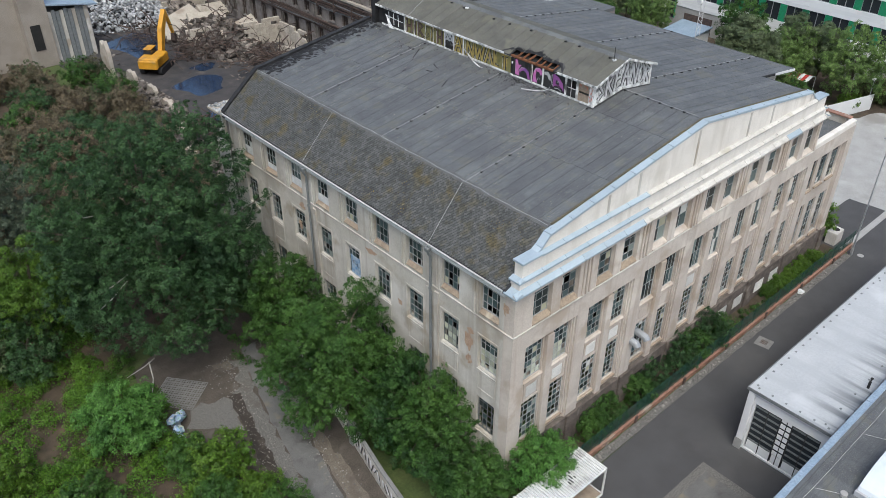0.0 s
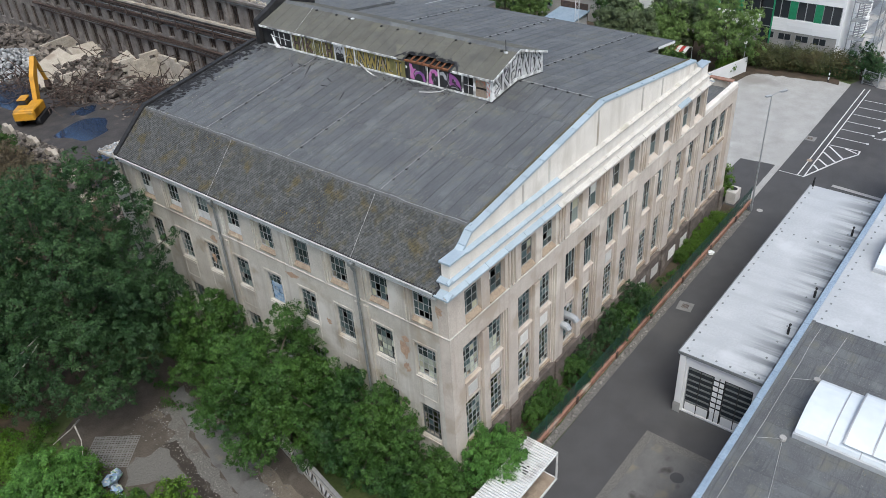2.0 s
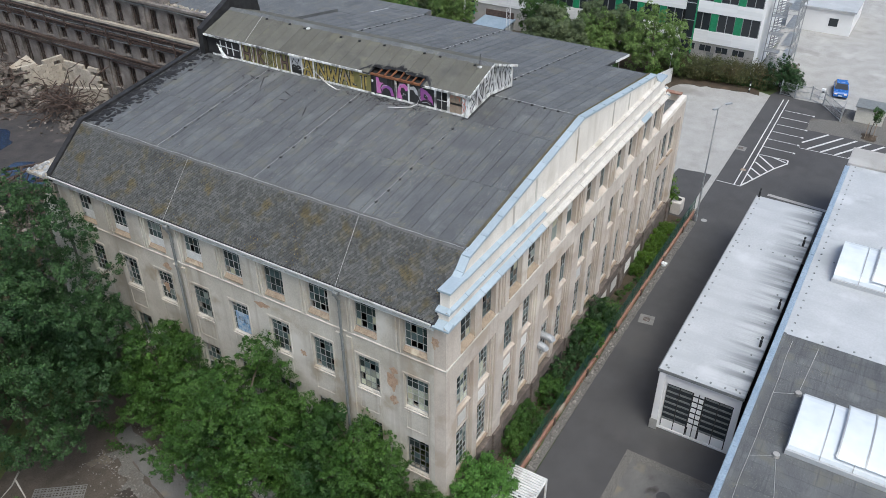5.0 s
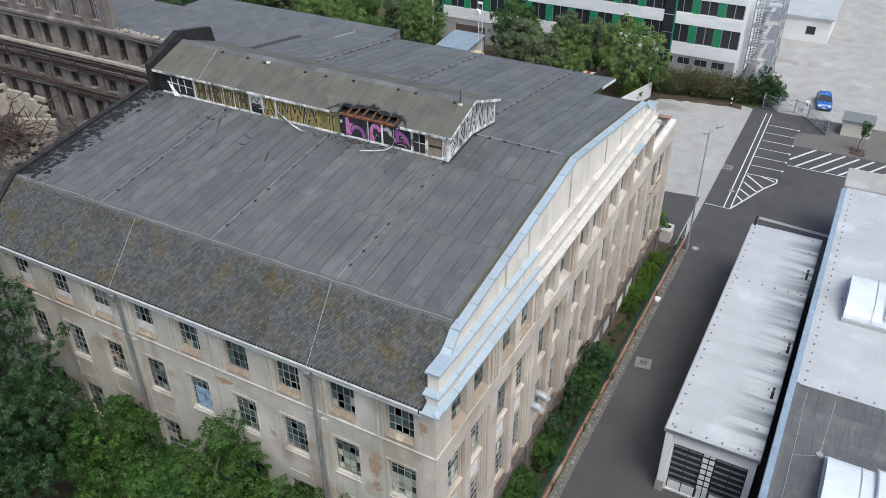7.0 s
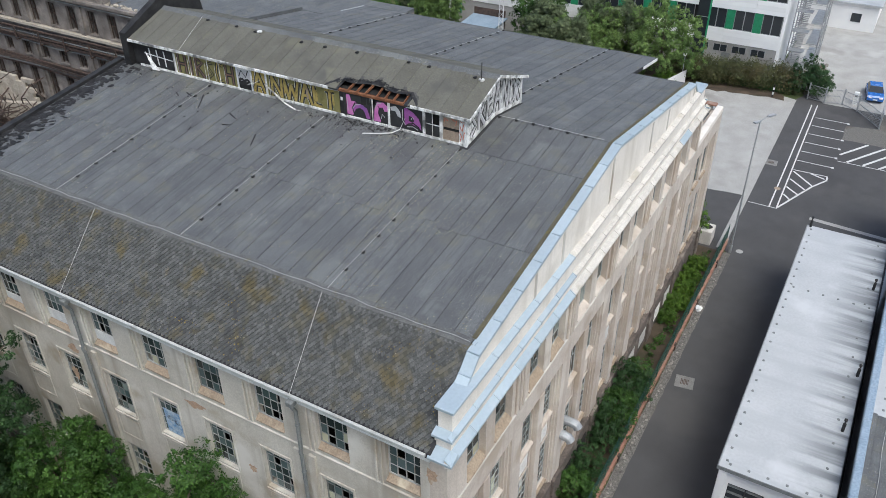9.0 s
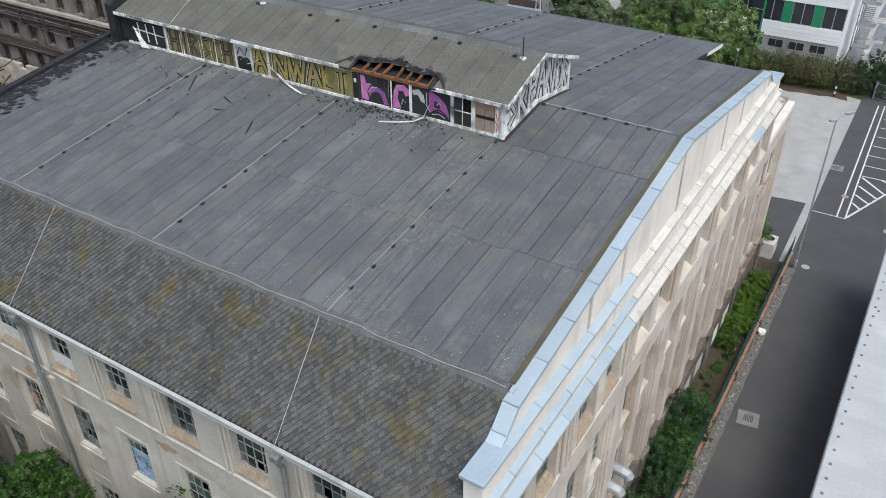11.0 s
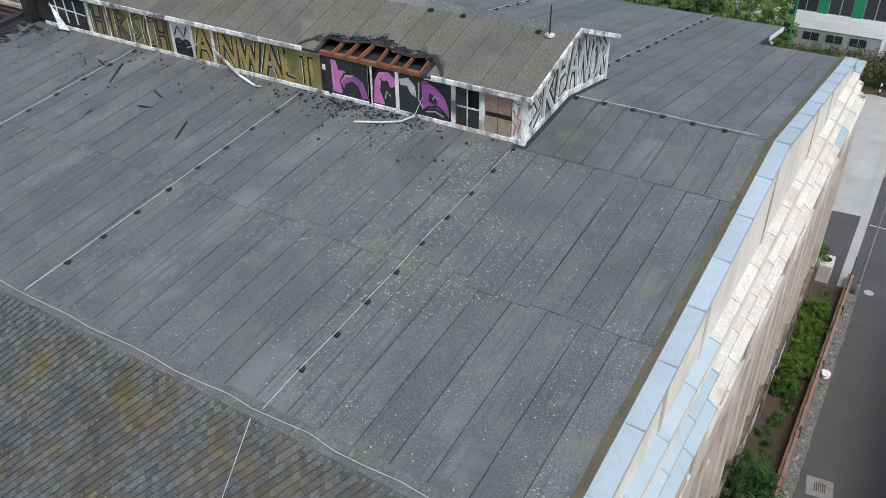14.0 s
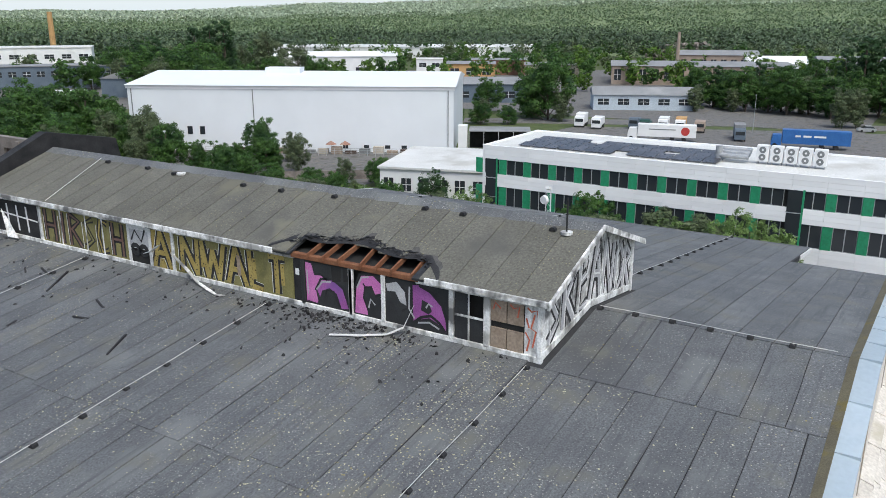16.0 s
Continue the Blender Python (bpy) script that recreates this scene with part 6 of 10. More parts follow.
# ---- graffiti wall by the lane ----
gwall = thing("garden_wall", "low plastered wall sprayed with black and white graffiti", "wall")
run_w = [(19.7, 24.0), (20.5, 28.5), (21.5, 33.0), (22.6, 38.0), (24.6, 46.5)]
for i, ((xa, ya), (xb, yb)) in enumerate(zip(run_w, run_w[1:])):
    d = Vector((xb - xa, yb - ya, 0))
    mid = pose((xa + xb) / 2, (ya + yb) / 2, 0.85, 0, 0, math.degrees(math.atan2(d.y, d.x)))
    part("wall", MB().obox(mid, d.length, 0.22, 1.7), M["plaster"], gwall)
    part("coping", MB().obox(mid @ pose(0, 0, 0.895), d.length + 0.05, 0.27, 0.09), M["cover_grey"], gwall)
    for k in range(int(d.length / 0.55)):
        u = -d.length / 2 + 0.35 + 0.55 * k
        part("paint_stroke", MB().obox(mid @ pose(u, 0.113, U.uniform(-0.2, 0.2), 0, U.uniform(-40, 40), 0), 0.14, 0.02, U.uniform(0.8, 1.2)), M["spray_black"], gwall)
        part("paint_stroke", MB().obox(mid @ pose(u + 0.2, 0.113, U.uniform(-0.1, 0.1), 0, U.uniform(-40, 40), 0), 0.16, 0.026, U.uniform(0.5, 0.9)), M["spray_white"], gwall)
for x, y in ((21.5, 33.1), (22.6, 38.1)):
    part("pillar", MB().cbox(x - 0.25, x + 0.25, y - 0.25, y + 0.25, 0, 2.0, 0.04), M["cover_grey"], gwall)
tarp = thing("painted_boulder", "boulder sprayed white and light blue among the bushes", "boulder")
spray_mat = mat("sprayed_stone", (0.46, 0.52, 0.56), (0.12, 0.24, 0.46), 2.6, 0.7, 0.4, 8, stain=((0.05, 0.07, 0.09), (0.62, 0.62, 0.50), (0.16, 0.34, 0.20)), stain_scale=1.6, stain_at=0.54)
for k, (bx, by, bz, br) in enumerate(((13.0, 42.8, 0.5, 0.62), (13.5, 43.0, 0.45, 0.5), (12.8, 41.9, 0.45, 0.5), (12.6, 41.2, 0.35, 0.42), (13.1, 42.4, 0.95, 0.4))):
    part("stone", MB().rock(pose(bx, by, bz, 12 * k, 9 * k, 37 * k), (br, br * 0.85, br * 0.8), 50 + k), spray_mat, tarp)
pav = thing("grass_pavers", "patch of concrete lattice paving stones", "paving")
for i in range(7):
    for j in range(8):
        p = MB()
        for a in (-0.19, 0.0, 0.16):
            p.box(a, a + 0.04, -0.2, 0.2, -0.02, 0.03)
        for a in (-0.2, 0.0, 0.16):
            p.box(-0.19, 0.2, a, a + 0.04, -0.02, 0.028)
        b = part("paver", p, M["cover_grey"], pav)
        b.location = (0.42 * i, 0.42 * j, 0)
pav.matrix_basis = pose(14.6, 43.7, 0.02, 0, 0, 38)

# ---- trees and shrubs ----
def leaves(q, clumps, n, size, flat=0.6):
    """Folded leaf sprays scattered over the upper and outer part of ellipsoid clumps (x, y, z, rx, ry, rz)."""
    c = np.array(clumps)
    vol = (c[:, 3] * c[:, 4] * c[:, 5]) ** 0.7
    pick = q.choice(len(c), n, p=vol / vol.sum())
    d = q.normal(size=(n, 3)) + np.array([0, 0, 0.35])
    d /= np.linalg.norm(d, axis=1)[:, None]
    rad = 1.15 - 0.5 * q.random(n) ** 1.5
    bump = 1 + 0.22 * np.sin(d[:, 0] * 6 + pick) * np.sin(d[:, 1] * 7 + pick) + 0.16 * np.sin(d[:, 2] * 11 + pick * 2)
    pos = c[pick, :3] + d * c[pick, 3:] * (rad * bump)[:, None]
    nrm = d * 0.95 + q.normal(size=(n, 3)) * 0.42 + np.array([0, 0, flat * 0.7])
    nrm /= np.linalg.norm(nrm, axis=1)[:, None]
    a = np.cross(nrm, q.normal(size=(n, 3)))
    a /= np.linalg.norm(a, axis=1)[:, None]
    b = np.cross(nrm, a)
    s = size * (0.55 + 0.9 * q.random(n))[:, None]
    v = np.empty((n, 4, 3))
    v[:, 0] = pos - a * s
    v[:, 1] = pos - b * s * 0.5 - nrm * s * 0.16
    v[:, 2] = pos + a * s - nrm * s * 0.2
    v[:, 3] = pos + b * s * 0.5 - nrm * s * 0.16
    f = np.array([[0, 1, 2], [0, 2, 3]])
    return v.reshape(-1, 3), (f[None] + 4 * np.arange(n)[:, None, None]).reshape(-1, 3)


def foliage(q, clumps, n, size, spray=0.42, per=34):
    """Leaves in sprays: small drooping fans of leaves set over each clump, with gaps between them."""
    c = np.array(clumps)
    m = max(1, n // per)
    area = (c[:, 3] * c[:, 4] + c[:, 3] * c[:, 5] + c[:, 4] * c[:, 5])
    pick = q.choice(len(c), m, p=area / area.sum())
    d = q.normal(size=(m, 3)) + np.array([0, 0, 0.3])
    d /= np.linalg.norm(d, axis=1)[:, None]
    rad = 1.1 - 0.45 * q.random(m) ** 2 + 0.25 * (q.random(m) < 0.08)
    mid = c[pick, :3] + d * c[pick, 3:] * rad[:, None]
    axis = d * 0.8 + np.array([0, 0, 0.55]) + q.normal(size=(m, 3)) * 0.3
    axis /= np.linalg.norm(axis, axis=1)[:, None]
    u = np.cross(axis, q.normal(size=(m, 3)))
    u /= np.linalg.norm(u, axis=1)[:, None]
    w = np.cross(axis, u)
    r = spray * (0.5 + q.random(m))
    k = np.repeat(np.arange(m), per)
    n = len(k)
    ang, rr = q.random(n) * 6.28319, np.sqrt(q.random(n))
    x, y = rr * np.cos(ang), rr * np.sin(ang) * 0.7
    lift = -0.45 * rr ** 2 + 0.22 * q.normal(size=n)
    pos = mid[k] + (u[k] * x[:, None] + w[k] * y[:, None] + axis[k] * lift[:, None]) * r[k][:, None]
    nrm = axis[k] + (u[k] * x[:, None] + w[k] * y[:, None]) * 0.5 + q.normal(size=(n, 3)) * 0.38
    nrm /= np.linalg.norm(nrm, axis=1)[:, None]
    a = u[k] * np.cos(ang)[:, None] + w[k] * np.sin(ang)[:, None] + q.normal(size=(n, 3)) * 0.35
    a -= nrm * (a * nrm).sum(1)[:, None]
    a /= np.linalg.norm(a, axis=1)[:, None]
    b = np.cross(nrm, a)
    s = size * (0.6 + 0.8 * q.random(n))[:, None]
    v = np.empty((n, 4, 3))
    v[:, 0] = pos - a * s
    v[:, 1] = pos - b * s * 0.55 - nrm * s * 0.12
    v[:, 2] = pos + a * s - nrm * s * 0.25
    v[:, 3] = pos + b * s * 0.55 - nrm * s * 0.12
    f = np.array([[0, 1, 2], [0, 2, 3]])
    return v.reshape(-1, 3), (f[None] + 4 * np.arange(n)[:, None, None]).reshape(-1, 3)


def tri_mesh(name, v, f, material):
    me = bpy.data.meshes.new(name)
    me.vertices.add(len(v)), me.loops.add(f.size), me.polygons.add(len(f))
    me.vertices.foreach_set("co", v.ravel())
    me.loops.foreach_set("vertex_index", f.ravel().astype(np.int32))
    me.polygons.foreach_set("loop_start", np.arange(0, f.size, 3, dtype=np.int32))
    me.update(calc_edges=True)
    me.materials.append(material)
    return me


def crown_clumps(q, w, h, z0, n):
    """Branch clumps of uneven size set round an uneven crown w wide and h high above z0, and a few inside it."""
    out = []
    p1, p2, p3 = q.uniform(0, 6), q.uniform(0, 6), q.uniform(0, 6)
    for i in range(n):
        f = (i + 0.5) / n
        el = math.asin(max(-1, min(1, -0.75 + 1.72 * f)))
        a = i * 2.39996 + q.uniform(-0.4, 0.4)
        r = 0.78 + 0.13 * math.sin(2 * a + p1) + 0.1 * math.sin(3 * a + p2 + 3 * el) + 0.12 * math.sin(4 * el + p3 + a) + q.uniform(-0.14, 0.12)
        cr = math.cos(el) * r * w / 2
        s = q.uniform(0.6, 1.35) * (30 / n) ** 0.4
        out.append((cr * math.cos(a), cr * math.sin(a), z0 + h * (0.46 + 0.44 * r * math.sin(el)), w * 0.118 * s, w * 0.118 * s, min(h, w) * 0.085 * s))
    for i in range(max(2, n // 12)):
        out.append((w * q.uniform(-0.2, 0.2), w * q.uniform(-0.2, 0.2), z0 + h * q.uniform(0.2, 0.7), w * 0.2, w * 0.2, h * 0.15))
    return out


def full_crown(q, w, h, z0, n):
    """Branch clumps that close an egg-shaped crown: an uneven outer layer and a fuller one inside it."""
    out = []
    p1, p2 = q.uniform(0, 6), q.uniform(0, 6)
    for layer, m, k in ((1.0, n, 1.0), (0.6, n // 3, 1.5)):
        for i in range(m):
            sn_ = -0.8 + 1.78 * (i + 0.5) / m
            cs = math.sqrt(max(0.0, 1 - sn_ * sn_))
            a = i * 2.39996 + q.uniform(-0.3, 0.3)
            r = layer * (0.86 + 0.06 * math.sin(3 * a + p1) + 0.06 * math.sin(5 * sn_ + 2 * a + p2) + q.uniform(-0.08, 0.08))
            rad = w * 0.105 * q.uniform(0.7, 1.3) * (50 / n) ** 0.45 * k
            out.append((cs * r * w / 2 * math.cos(a), cs * r * w / 2 * math.sin(a), z0 + h * (0.47 + 0.45 * r * sn_), rad, rad, rad * 0.8))
    return out


def tree(name, label, w, h, z0, n_clumps, n_leaves, size, material, seed, trunk=0.25, category="tree", group="", limbs=False):
    q = random.Random(seed)
    ob = thing(name, label, category, group)
    cl = (full_crown if size < 0.11 else crown_clumps)(q, w, h - z0, z0, n_clumps)
    tr = MB()
    top = z0 + (h - z0) * 0.72
    tr.tube([(0, 0, -0.1), (0.05, 0.03, z0 * 0.6 + 0.3), (q.uniform(-0.2, 0.2), q.uniform(-0.2, 0.2), top * 0.6), (q.uniform(-0.4, 0.4), q.uniform(-0.4, 0.4), top)], trunk, 8, trunk * 0.3)
    for c in cl[:n_clumps][:: max(2, n_clumps // 9)]:
        zb = max(z0 * 0.5, c[2] - (h - z0) * 0.22)
        pts = [(0, 0, zb), (c[0] * 0.5, c[1] * 0.5, (zb + c[2]) / 2 + 0.2), (c[0] * 1.1, c[1] * 1.1, c[2])]
        if limbs:
            part("limb", MB().tube(pts, trunk * 0.35, 5, trunk * 0.08), M["bark"], ob)
        else:
            tr.tube(pts, trunk * 0.35, 4, trunk * 0.08)
    part("trunk", tr, M["bark"], ob)
    if size < 0.11:
        v, f = foliage(np.random.default_rng(seed), cl, n_leaves, size, 3.7 * size + 0.05, 50)
    else:
        v, f = leaves(np.random.default_rng(seed), cl, n_leaves, size)
    v[:, 2] = np.maximum(v[:, 2], 0.02)
    part("crown", tri_mesh("crown", v, f, material), material, ob)
    return ob


def put(ob, x, y, z=0, rz=0, s=1.0):
    ob.matrix_basis = pose(x, y, z, 0, 0, rz) @ Matrix.Scale(s, 4)
    return ob


put(tree("tree", "large dense green broadleaf tree beside the yard", 17.2, 21.9, -0.6, 110, 300000, 0.068, M["leaf_dark"], 1, 0.4, limbs=True), 17.4, 51.2)
put(tree("tree", "grey-green feathery tree behind the large tree", 10.5, 15, 0.8, 60, 60000, 0.075, M["leaf_grey"], 2, 0.35, limbs=True), 9.0, 66)
put(tree("tree", "small yellow-green tree beside the large tree", 6.5, 11.5, 0.4, 40, 40000, 0.065, M["leaf_light"], 9, 0.15), 9.6, 57.2)
put(tree("tree", "round green tree against the factory wall", 10.2, 11.4, -0.3, 70, 150000, 0.062, M["leaf"], 3, 0.25, limbs=True), 22.6, 35.4)
put(tree("tree", "green tree beside the graffiti wall", 7.8, 8.4, -0.3, 50, 88000, 0.06, M["leaf"], 4, 0.2, limbs=True), 24.7, 29.0)
put(tree("tree", "young leafy tree between wall and factory", 6.4, 10.4, -0.2, 50, 60000, 0.066, M["leaf"], 5, 0.2, limbs=True), 23.3, 43.9)
put(tree("shrub", "bright green shrub at the factory corner", 4.8, 5.0, -0.2, 36, 40000, 0.058, M["leaf_fresh"], 6, 0.1, category="shrub"), 28.2, 21.9)
put(tree("shrub", "low green shrub below the factory corner", 5.4, 4.4, -0.1, 34, 40000, 0.06, M["leaf"], 7, 0.1, category="shrub"), 24.3, 24.2)
put(tree("tree", "light green maple sapling among the nettles", 5.6, 5.4, -0.2, 40, 42000, 0.064, M["leaf_fresh"], 8, 0.1), 9.8, 43.2)
# bare pale branches at the edge of the large crown
dead = thing("dead_branches", "pale bare dead branches reaching out of the large tree", "branches")
for pts in ([(14.5, 49.5, 9.0), (12.6, 47.6, 9.8), (11.4, 46.2, 10.9)], [(14.2, 49.3, 8.6), (12.4, 47.8, 8.7), (11.2, 46.9, 8.9)], [(14.0, 47.0, 3.0), (12.6, 45.0, 4.4), (11.0, 43.8, 5.2)], [(13.2, 45.8, 3.9), (12.8, 44.4, 3.6), (12.2, 43.4, 3.3)], [(14.8, 52.5, 12.5), (13.0, 51.0, 13.6), (12.4, 50.2, 14.8)]):
    part("branch", MB().tube(pts, 0.06, 5, 0.02), M["dead_wood"], dead)

# repeated shrubs: three kinds, copied
kinds = []
for i, (m, w, h) in enumerate((("leaf_light", 4.2, 3.4), ("leaf", 4.6, 4.2), ("leaf_dark", 4.8, 5.2), ("leaf_brown", 5.0, 5.0), ("leaf_willow", 4.6, 4.4))):
    names = ("bright green bramble shrub", "mid-green leafy shrub", "dark green leafy shrub", "brown withered shrub", "grey-green feathery shrub")
    k = tree("shrub", names[i] + " in the scrub", w, h, -0.1, 30, 13000, 0.078, M[m], 20 + i, 0.1, category="shrub", group="scrub")
    put(k, (2, 30, 0)[0] - 3 * i, 24 + 4 * i)
    kinds.append(k)
q = random.Random(5)


def shrub(kind, x, y, s=1.0, z=0.0):
    return put_copy(kinds[kind], x, y, s, z)


def put_copy(ob, x, y, s=1.0, z=0.0):
    c = copy_thing(ob, pose(x, y, z, 0, 0, q.uniform(0, 360)))
    c.scale = (s * q.uniform(0.9, 1.1), s * q.uniform(0.9, 1.1), s * q.uniform(0.85, 1.15))
    return c


# scrub west and north-west of the lane
for x, y, k, s in ((13.2, 36.4, 0, 0.95), (12.0, 38.0, 1, 0.75), (13.8, 33.0, 0, 0.8), (11.6, 33.4, 1, 0.8), (14.6, 30.6, 1, 0.7), (5.4, 39.0, 1, 0.9), (2.0, 44.0, 0, 0.9), (-2, 40, 1, 1.1),
                   (7.5, 54.5, 2, 1.0), (3.5, 56.5, 4, 1.2), (5.8, 60, 2, 1.2), (0.8, 58.5, 2, 1.3), (-1, 53, 2, 1.2), (-3, 48, 1, 1.1),
                   (12.5, 60.5, 2, 1.3), (1, 64, 4, 1.6), (4.5, 69, 2, 1.7), (-3, 60, 1, 1.3), (9, 72, 3, 1.5), (14, 72, 3, 1.4), (3, 76, 4, 1.6), (17, 64.5, 2, 1.2), (21.5, 60.5, 2, 1.1), (20.8, 57.5, 1, 1.0), (24.2, 56.5, 2, 0.9)):
    shrub(k, x, y, s)
for i in range(120):
    x, y = q.uniform(6, 36), q.uniform(66, 112)
    if x > 27.5 + (y - 66) * 0.2:
        continue
    shrub(3 if q.random() < (0.75 if x > 13 else 0.15) else q.choice((1, 2, 4)), x, y, q.uniform(0.8, 1.25))
for i in range(30):
    shrub(q.choice((2, 3, 4)), q.uniform(-14, 8), q.uniform(66, 110), q.uniform(1.1, 1.7))
# bushes between the fence and the south front
for x, s, k in ((34.2, 0.52, 1), (36.0, 0.58, 1), (39.6, 0.6, 1), (41.6, 0.52, 2), (44.6, 0.6, 2), (46.6, 0.62, 1), (48.6, 0.66, 2), (50.6, 0.5, 1), (58.5, 0.36, 0), (60.3, 0.44, 0), (62.2, 0.46, 0), (64.2, 0.42, 0), (66.4, 0.36, 0)):
    shrub(k, x, 22.55 + q.uniform(-0.15, 0.15), s)
shrub(0, 70.8, 25.6, 1.05)
shrub(0, 70.2, 27.2, 0.8)
# weeds on the scrub floor
wq = np.random.default_rng(9)
weed = []
for i in range(1250):
    x, y = wq.uniform(-8, 13.2), wq.uniform(24, 66)
    if noise.noise(Vector((x * 0.3, y * 0.3, 3))) < -0.32:
        continue
    weed.append((x, y, 0.5, wq.uniform(0.4, 1.1), wq.uniform(0.4, 1.1), wq.uniform(0.25, 0.75)))
v, f = foliage(wq, weed, 270000, 0.075, 0.45)
v[:, 2] = np.maximum(v[:, 2], 0.0)
tagged(new("undergrowth", tri_mesh("undergrowth", v, f, M["leaf_nettle"])), "bright green nettles and brambles covering the ground", "undergrowth", kind="stuff")
weed = [(x, 22.45 + wq.uniform(-0.4, 0.5), 0.1, 0.6, 0.4, 0.3) for x in np.linspace(30, 69, 34)] + [(24.5 + wq.uniform(-1, 1), y, 0.2, 1.0, 1.0, 0.6) for y in np.linspace(24, 54, 40)] + [(20.4 + wq.uniform(-0.5, 0.8), y, 0.1, 0.5, 0.6, 0.25) for y in np.linspace(40, 52, 12)]
v, f = foliage(wq, weed, 36000, 0.075, 0.3)
v[:, 2] = np.maximum(v[:, 2], 0.0)
tagged(new("weeds", tri_mesh("weeds", v, f, M["leaf"])), "green weeds along the foot of the walls", "weeds", kind="stuff")

# ---- garage and workshop south of the road ----
garage = thing("garage_building", "long low white garage with a pale membrane roof", "building")
GX0, GX1, GY0, GY1, GZ = 41.3, 68.2, 9.85, 15.45, 5.5
DO = (10.25, 14.75)
part("wall", wall_cells("x", GX0, GX0 + 0.25, GY0, GY1 - 0.15, 0, GZ - 0.25, [(DO[0], DO[1], 0.15, 4.25)]), M["white_wall"], garage)
part("wall", MB().box(GX0 + 0.25, GX1 - 0.2, GY1 - 0.4, GY1 - 0.15, 0, GZ - 0.25), M["white_wall"], garage)
part("wall", MB().box(GX1 - 0.45, GX1 - 0.2, GY0, GY1 - 0.4, 0, GZ - 0.25), M["white_wall"], garage)
part("corner_pier", MB().cbox(GX0 - 0.25, GX0 - 0.003, GY1 - 0.55, GY1 - 0.1, 0, GZ - 0.3, 0.03), M["white_wall"], garage)
part("pier_foot", MB().cbox(GX0 - 0.3, GX0 - 0.26, GY1 - 0.6, GY1 - 0.05, 0, 0.9, 0.02), M["concrete"], garage)
# near-black screen added behind the doors for the dark of the garage
part("back", MB().box(GX0 + 3, GX0 + 3.1, GY0, GY1 - 0.4, 0, 5.2), M["dark"], garage)
roof_g = part("roof", MB().cbox(GX0 - 0.28, GX1, GY0 - 0.1, GY1, GZ - 0.25, GZ, 0.04), M["membrane"], garage, "pale grey membrane roof with dirty run marks")
edge = MB().box(GX0 - 0.32, GX0 - 0.285, GY0 - 0.1, GY1 + 0.03, GZ - 0.2, GZ + 0.04).box(GX0 - 0.285, GX1, GY1 + 0.004, GY1 + 0.035, GZ - 0.2, GZ + 0.04)
part("edge_trim", edge, M["pipe"], garage)
for k in range(3):
    y = GY1 - 1.4 * (k + 1)
    part("seam", MB().box(GX0, GX1 - 0.1, y - 0.03, y + 0.03, GZ + 0.002, GZ + 0.012), M["membrane"], garage)
stud = MB().prism([(-0.07, 0), (-0.05, 0.035), (0.05, 0.035), (0.07, 0)], "x", -0.07, 0.07).mesh("roof_stud", M["pipe"])


def stud_at(x, y, z, parent):
    b = new("roof_stud", stud)
    b.parent, b.location = parent, (x, y, z)


for i in range(27):
    stud_at(GX0 + 0.3 + i, GY1 - 0.35, GZ + 0.003, garage)
    if i % 2 == 0:
        stud_at(GX0 + 0.3 + i, GY0 + 0.6, GZ + 0.003, garage)
for i in range(6):
    stud_at(GX0 + 0.1, GY0 + 0.3 + 0.95 * i, GZ + 0.003, garage)
    stud_at(GX0 + 18, GY0 + 0.3 + 0.95 * i, GZ + 0.003, garage)
for x, y in ((46.8, 10.15), (51.9, 10.0), (61.6, 10.15), (68.0, 15.2)):
    part("roof_vent", MB().tube([(x, y, GZ), (x, y, GZ + 0.55), (x + 0.06, y, GZ + 0.7), (x + 0.18, y, GZ + 0.75)], 0.09, 8), M["black"], garage, "short black vent pipe")
# garage doors: dark glazed leaves with white bars
for k, (ya, yb) in enumerate(((12.95, 14.72), (12.15, 12.9), (10.28, 12.1))):
    d = new("garage_door")
    d.parent = garage
    x = GX0 + 0.12
    part("leaf", MB().box(x, x + 0.05, ya, yb, 0.16, 4.22), M["glass_far"], d, "dark glazed door leaf")
    for j in range(7):
        z = 0.95 + 0.5 * j
        m = "white_wall" if k == 1 else "pipe"
        part("rail", MB().box(x - 0.04, x - 0.002, ya, yb, z, z + (0.34 if k == 1 else 0.14)), M[m], d)
    part("kick_panel", MB().box(x - 0.045, x - 0.003, ya + 0.05, (ya + yb) / 2 - 0.02, 0.2, 0.9).box(x - 0.045, x - 0.003, (ya + yb) / 2 + 0.02, yb - 0.05, 0.2, 0.9), M["white_wall"], d, "white lower panel")
    part("stile", MB().box(x - 0.06, x - 0.004, ya - 0.03, ya + 0.04, 0.16, 4.22).box(x - 0.06, x - 0.004, (ya + yb) / 2 - 0.03, (ya + yb) / 2 + 0.03, 0.16, 4.22), M["black"], d)

workshop = thing("workshop_building", "wide flat-roofed workshop with barrel skylights", "building")
WZ = 6.6
part("wall", MB().box(18, 76.5, -30, 9.0, 0, WZ - 0.2), M["white_wall"], workshop)
part("wall", MB().box(76.5, 80, -30, 9.2, 0, WZ - 0.05), M["white_wall"], workshop)
part("roof", MB().box(18, 47.7, -30, 9.0, WZ - 0.2, WZ), M["felt"], workshop, "dark weathered felt roof")
part("roof", MB().box(47.7, 76.4, -30, 9.0, WZ - 0.2, WZ + 0.03), M["membrane_plain"], workshop, "bright grey membrane roof")
part("end_coping", MB().cbox(76.4, 80.2, -30, 9.3, WZ - 0.05, WZ + 0.25, 0.05), M["concrete"], workshop)
x = 18.0
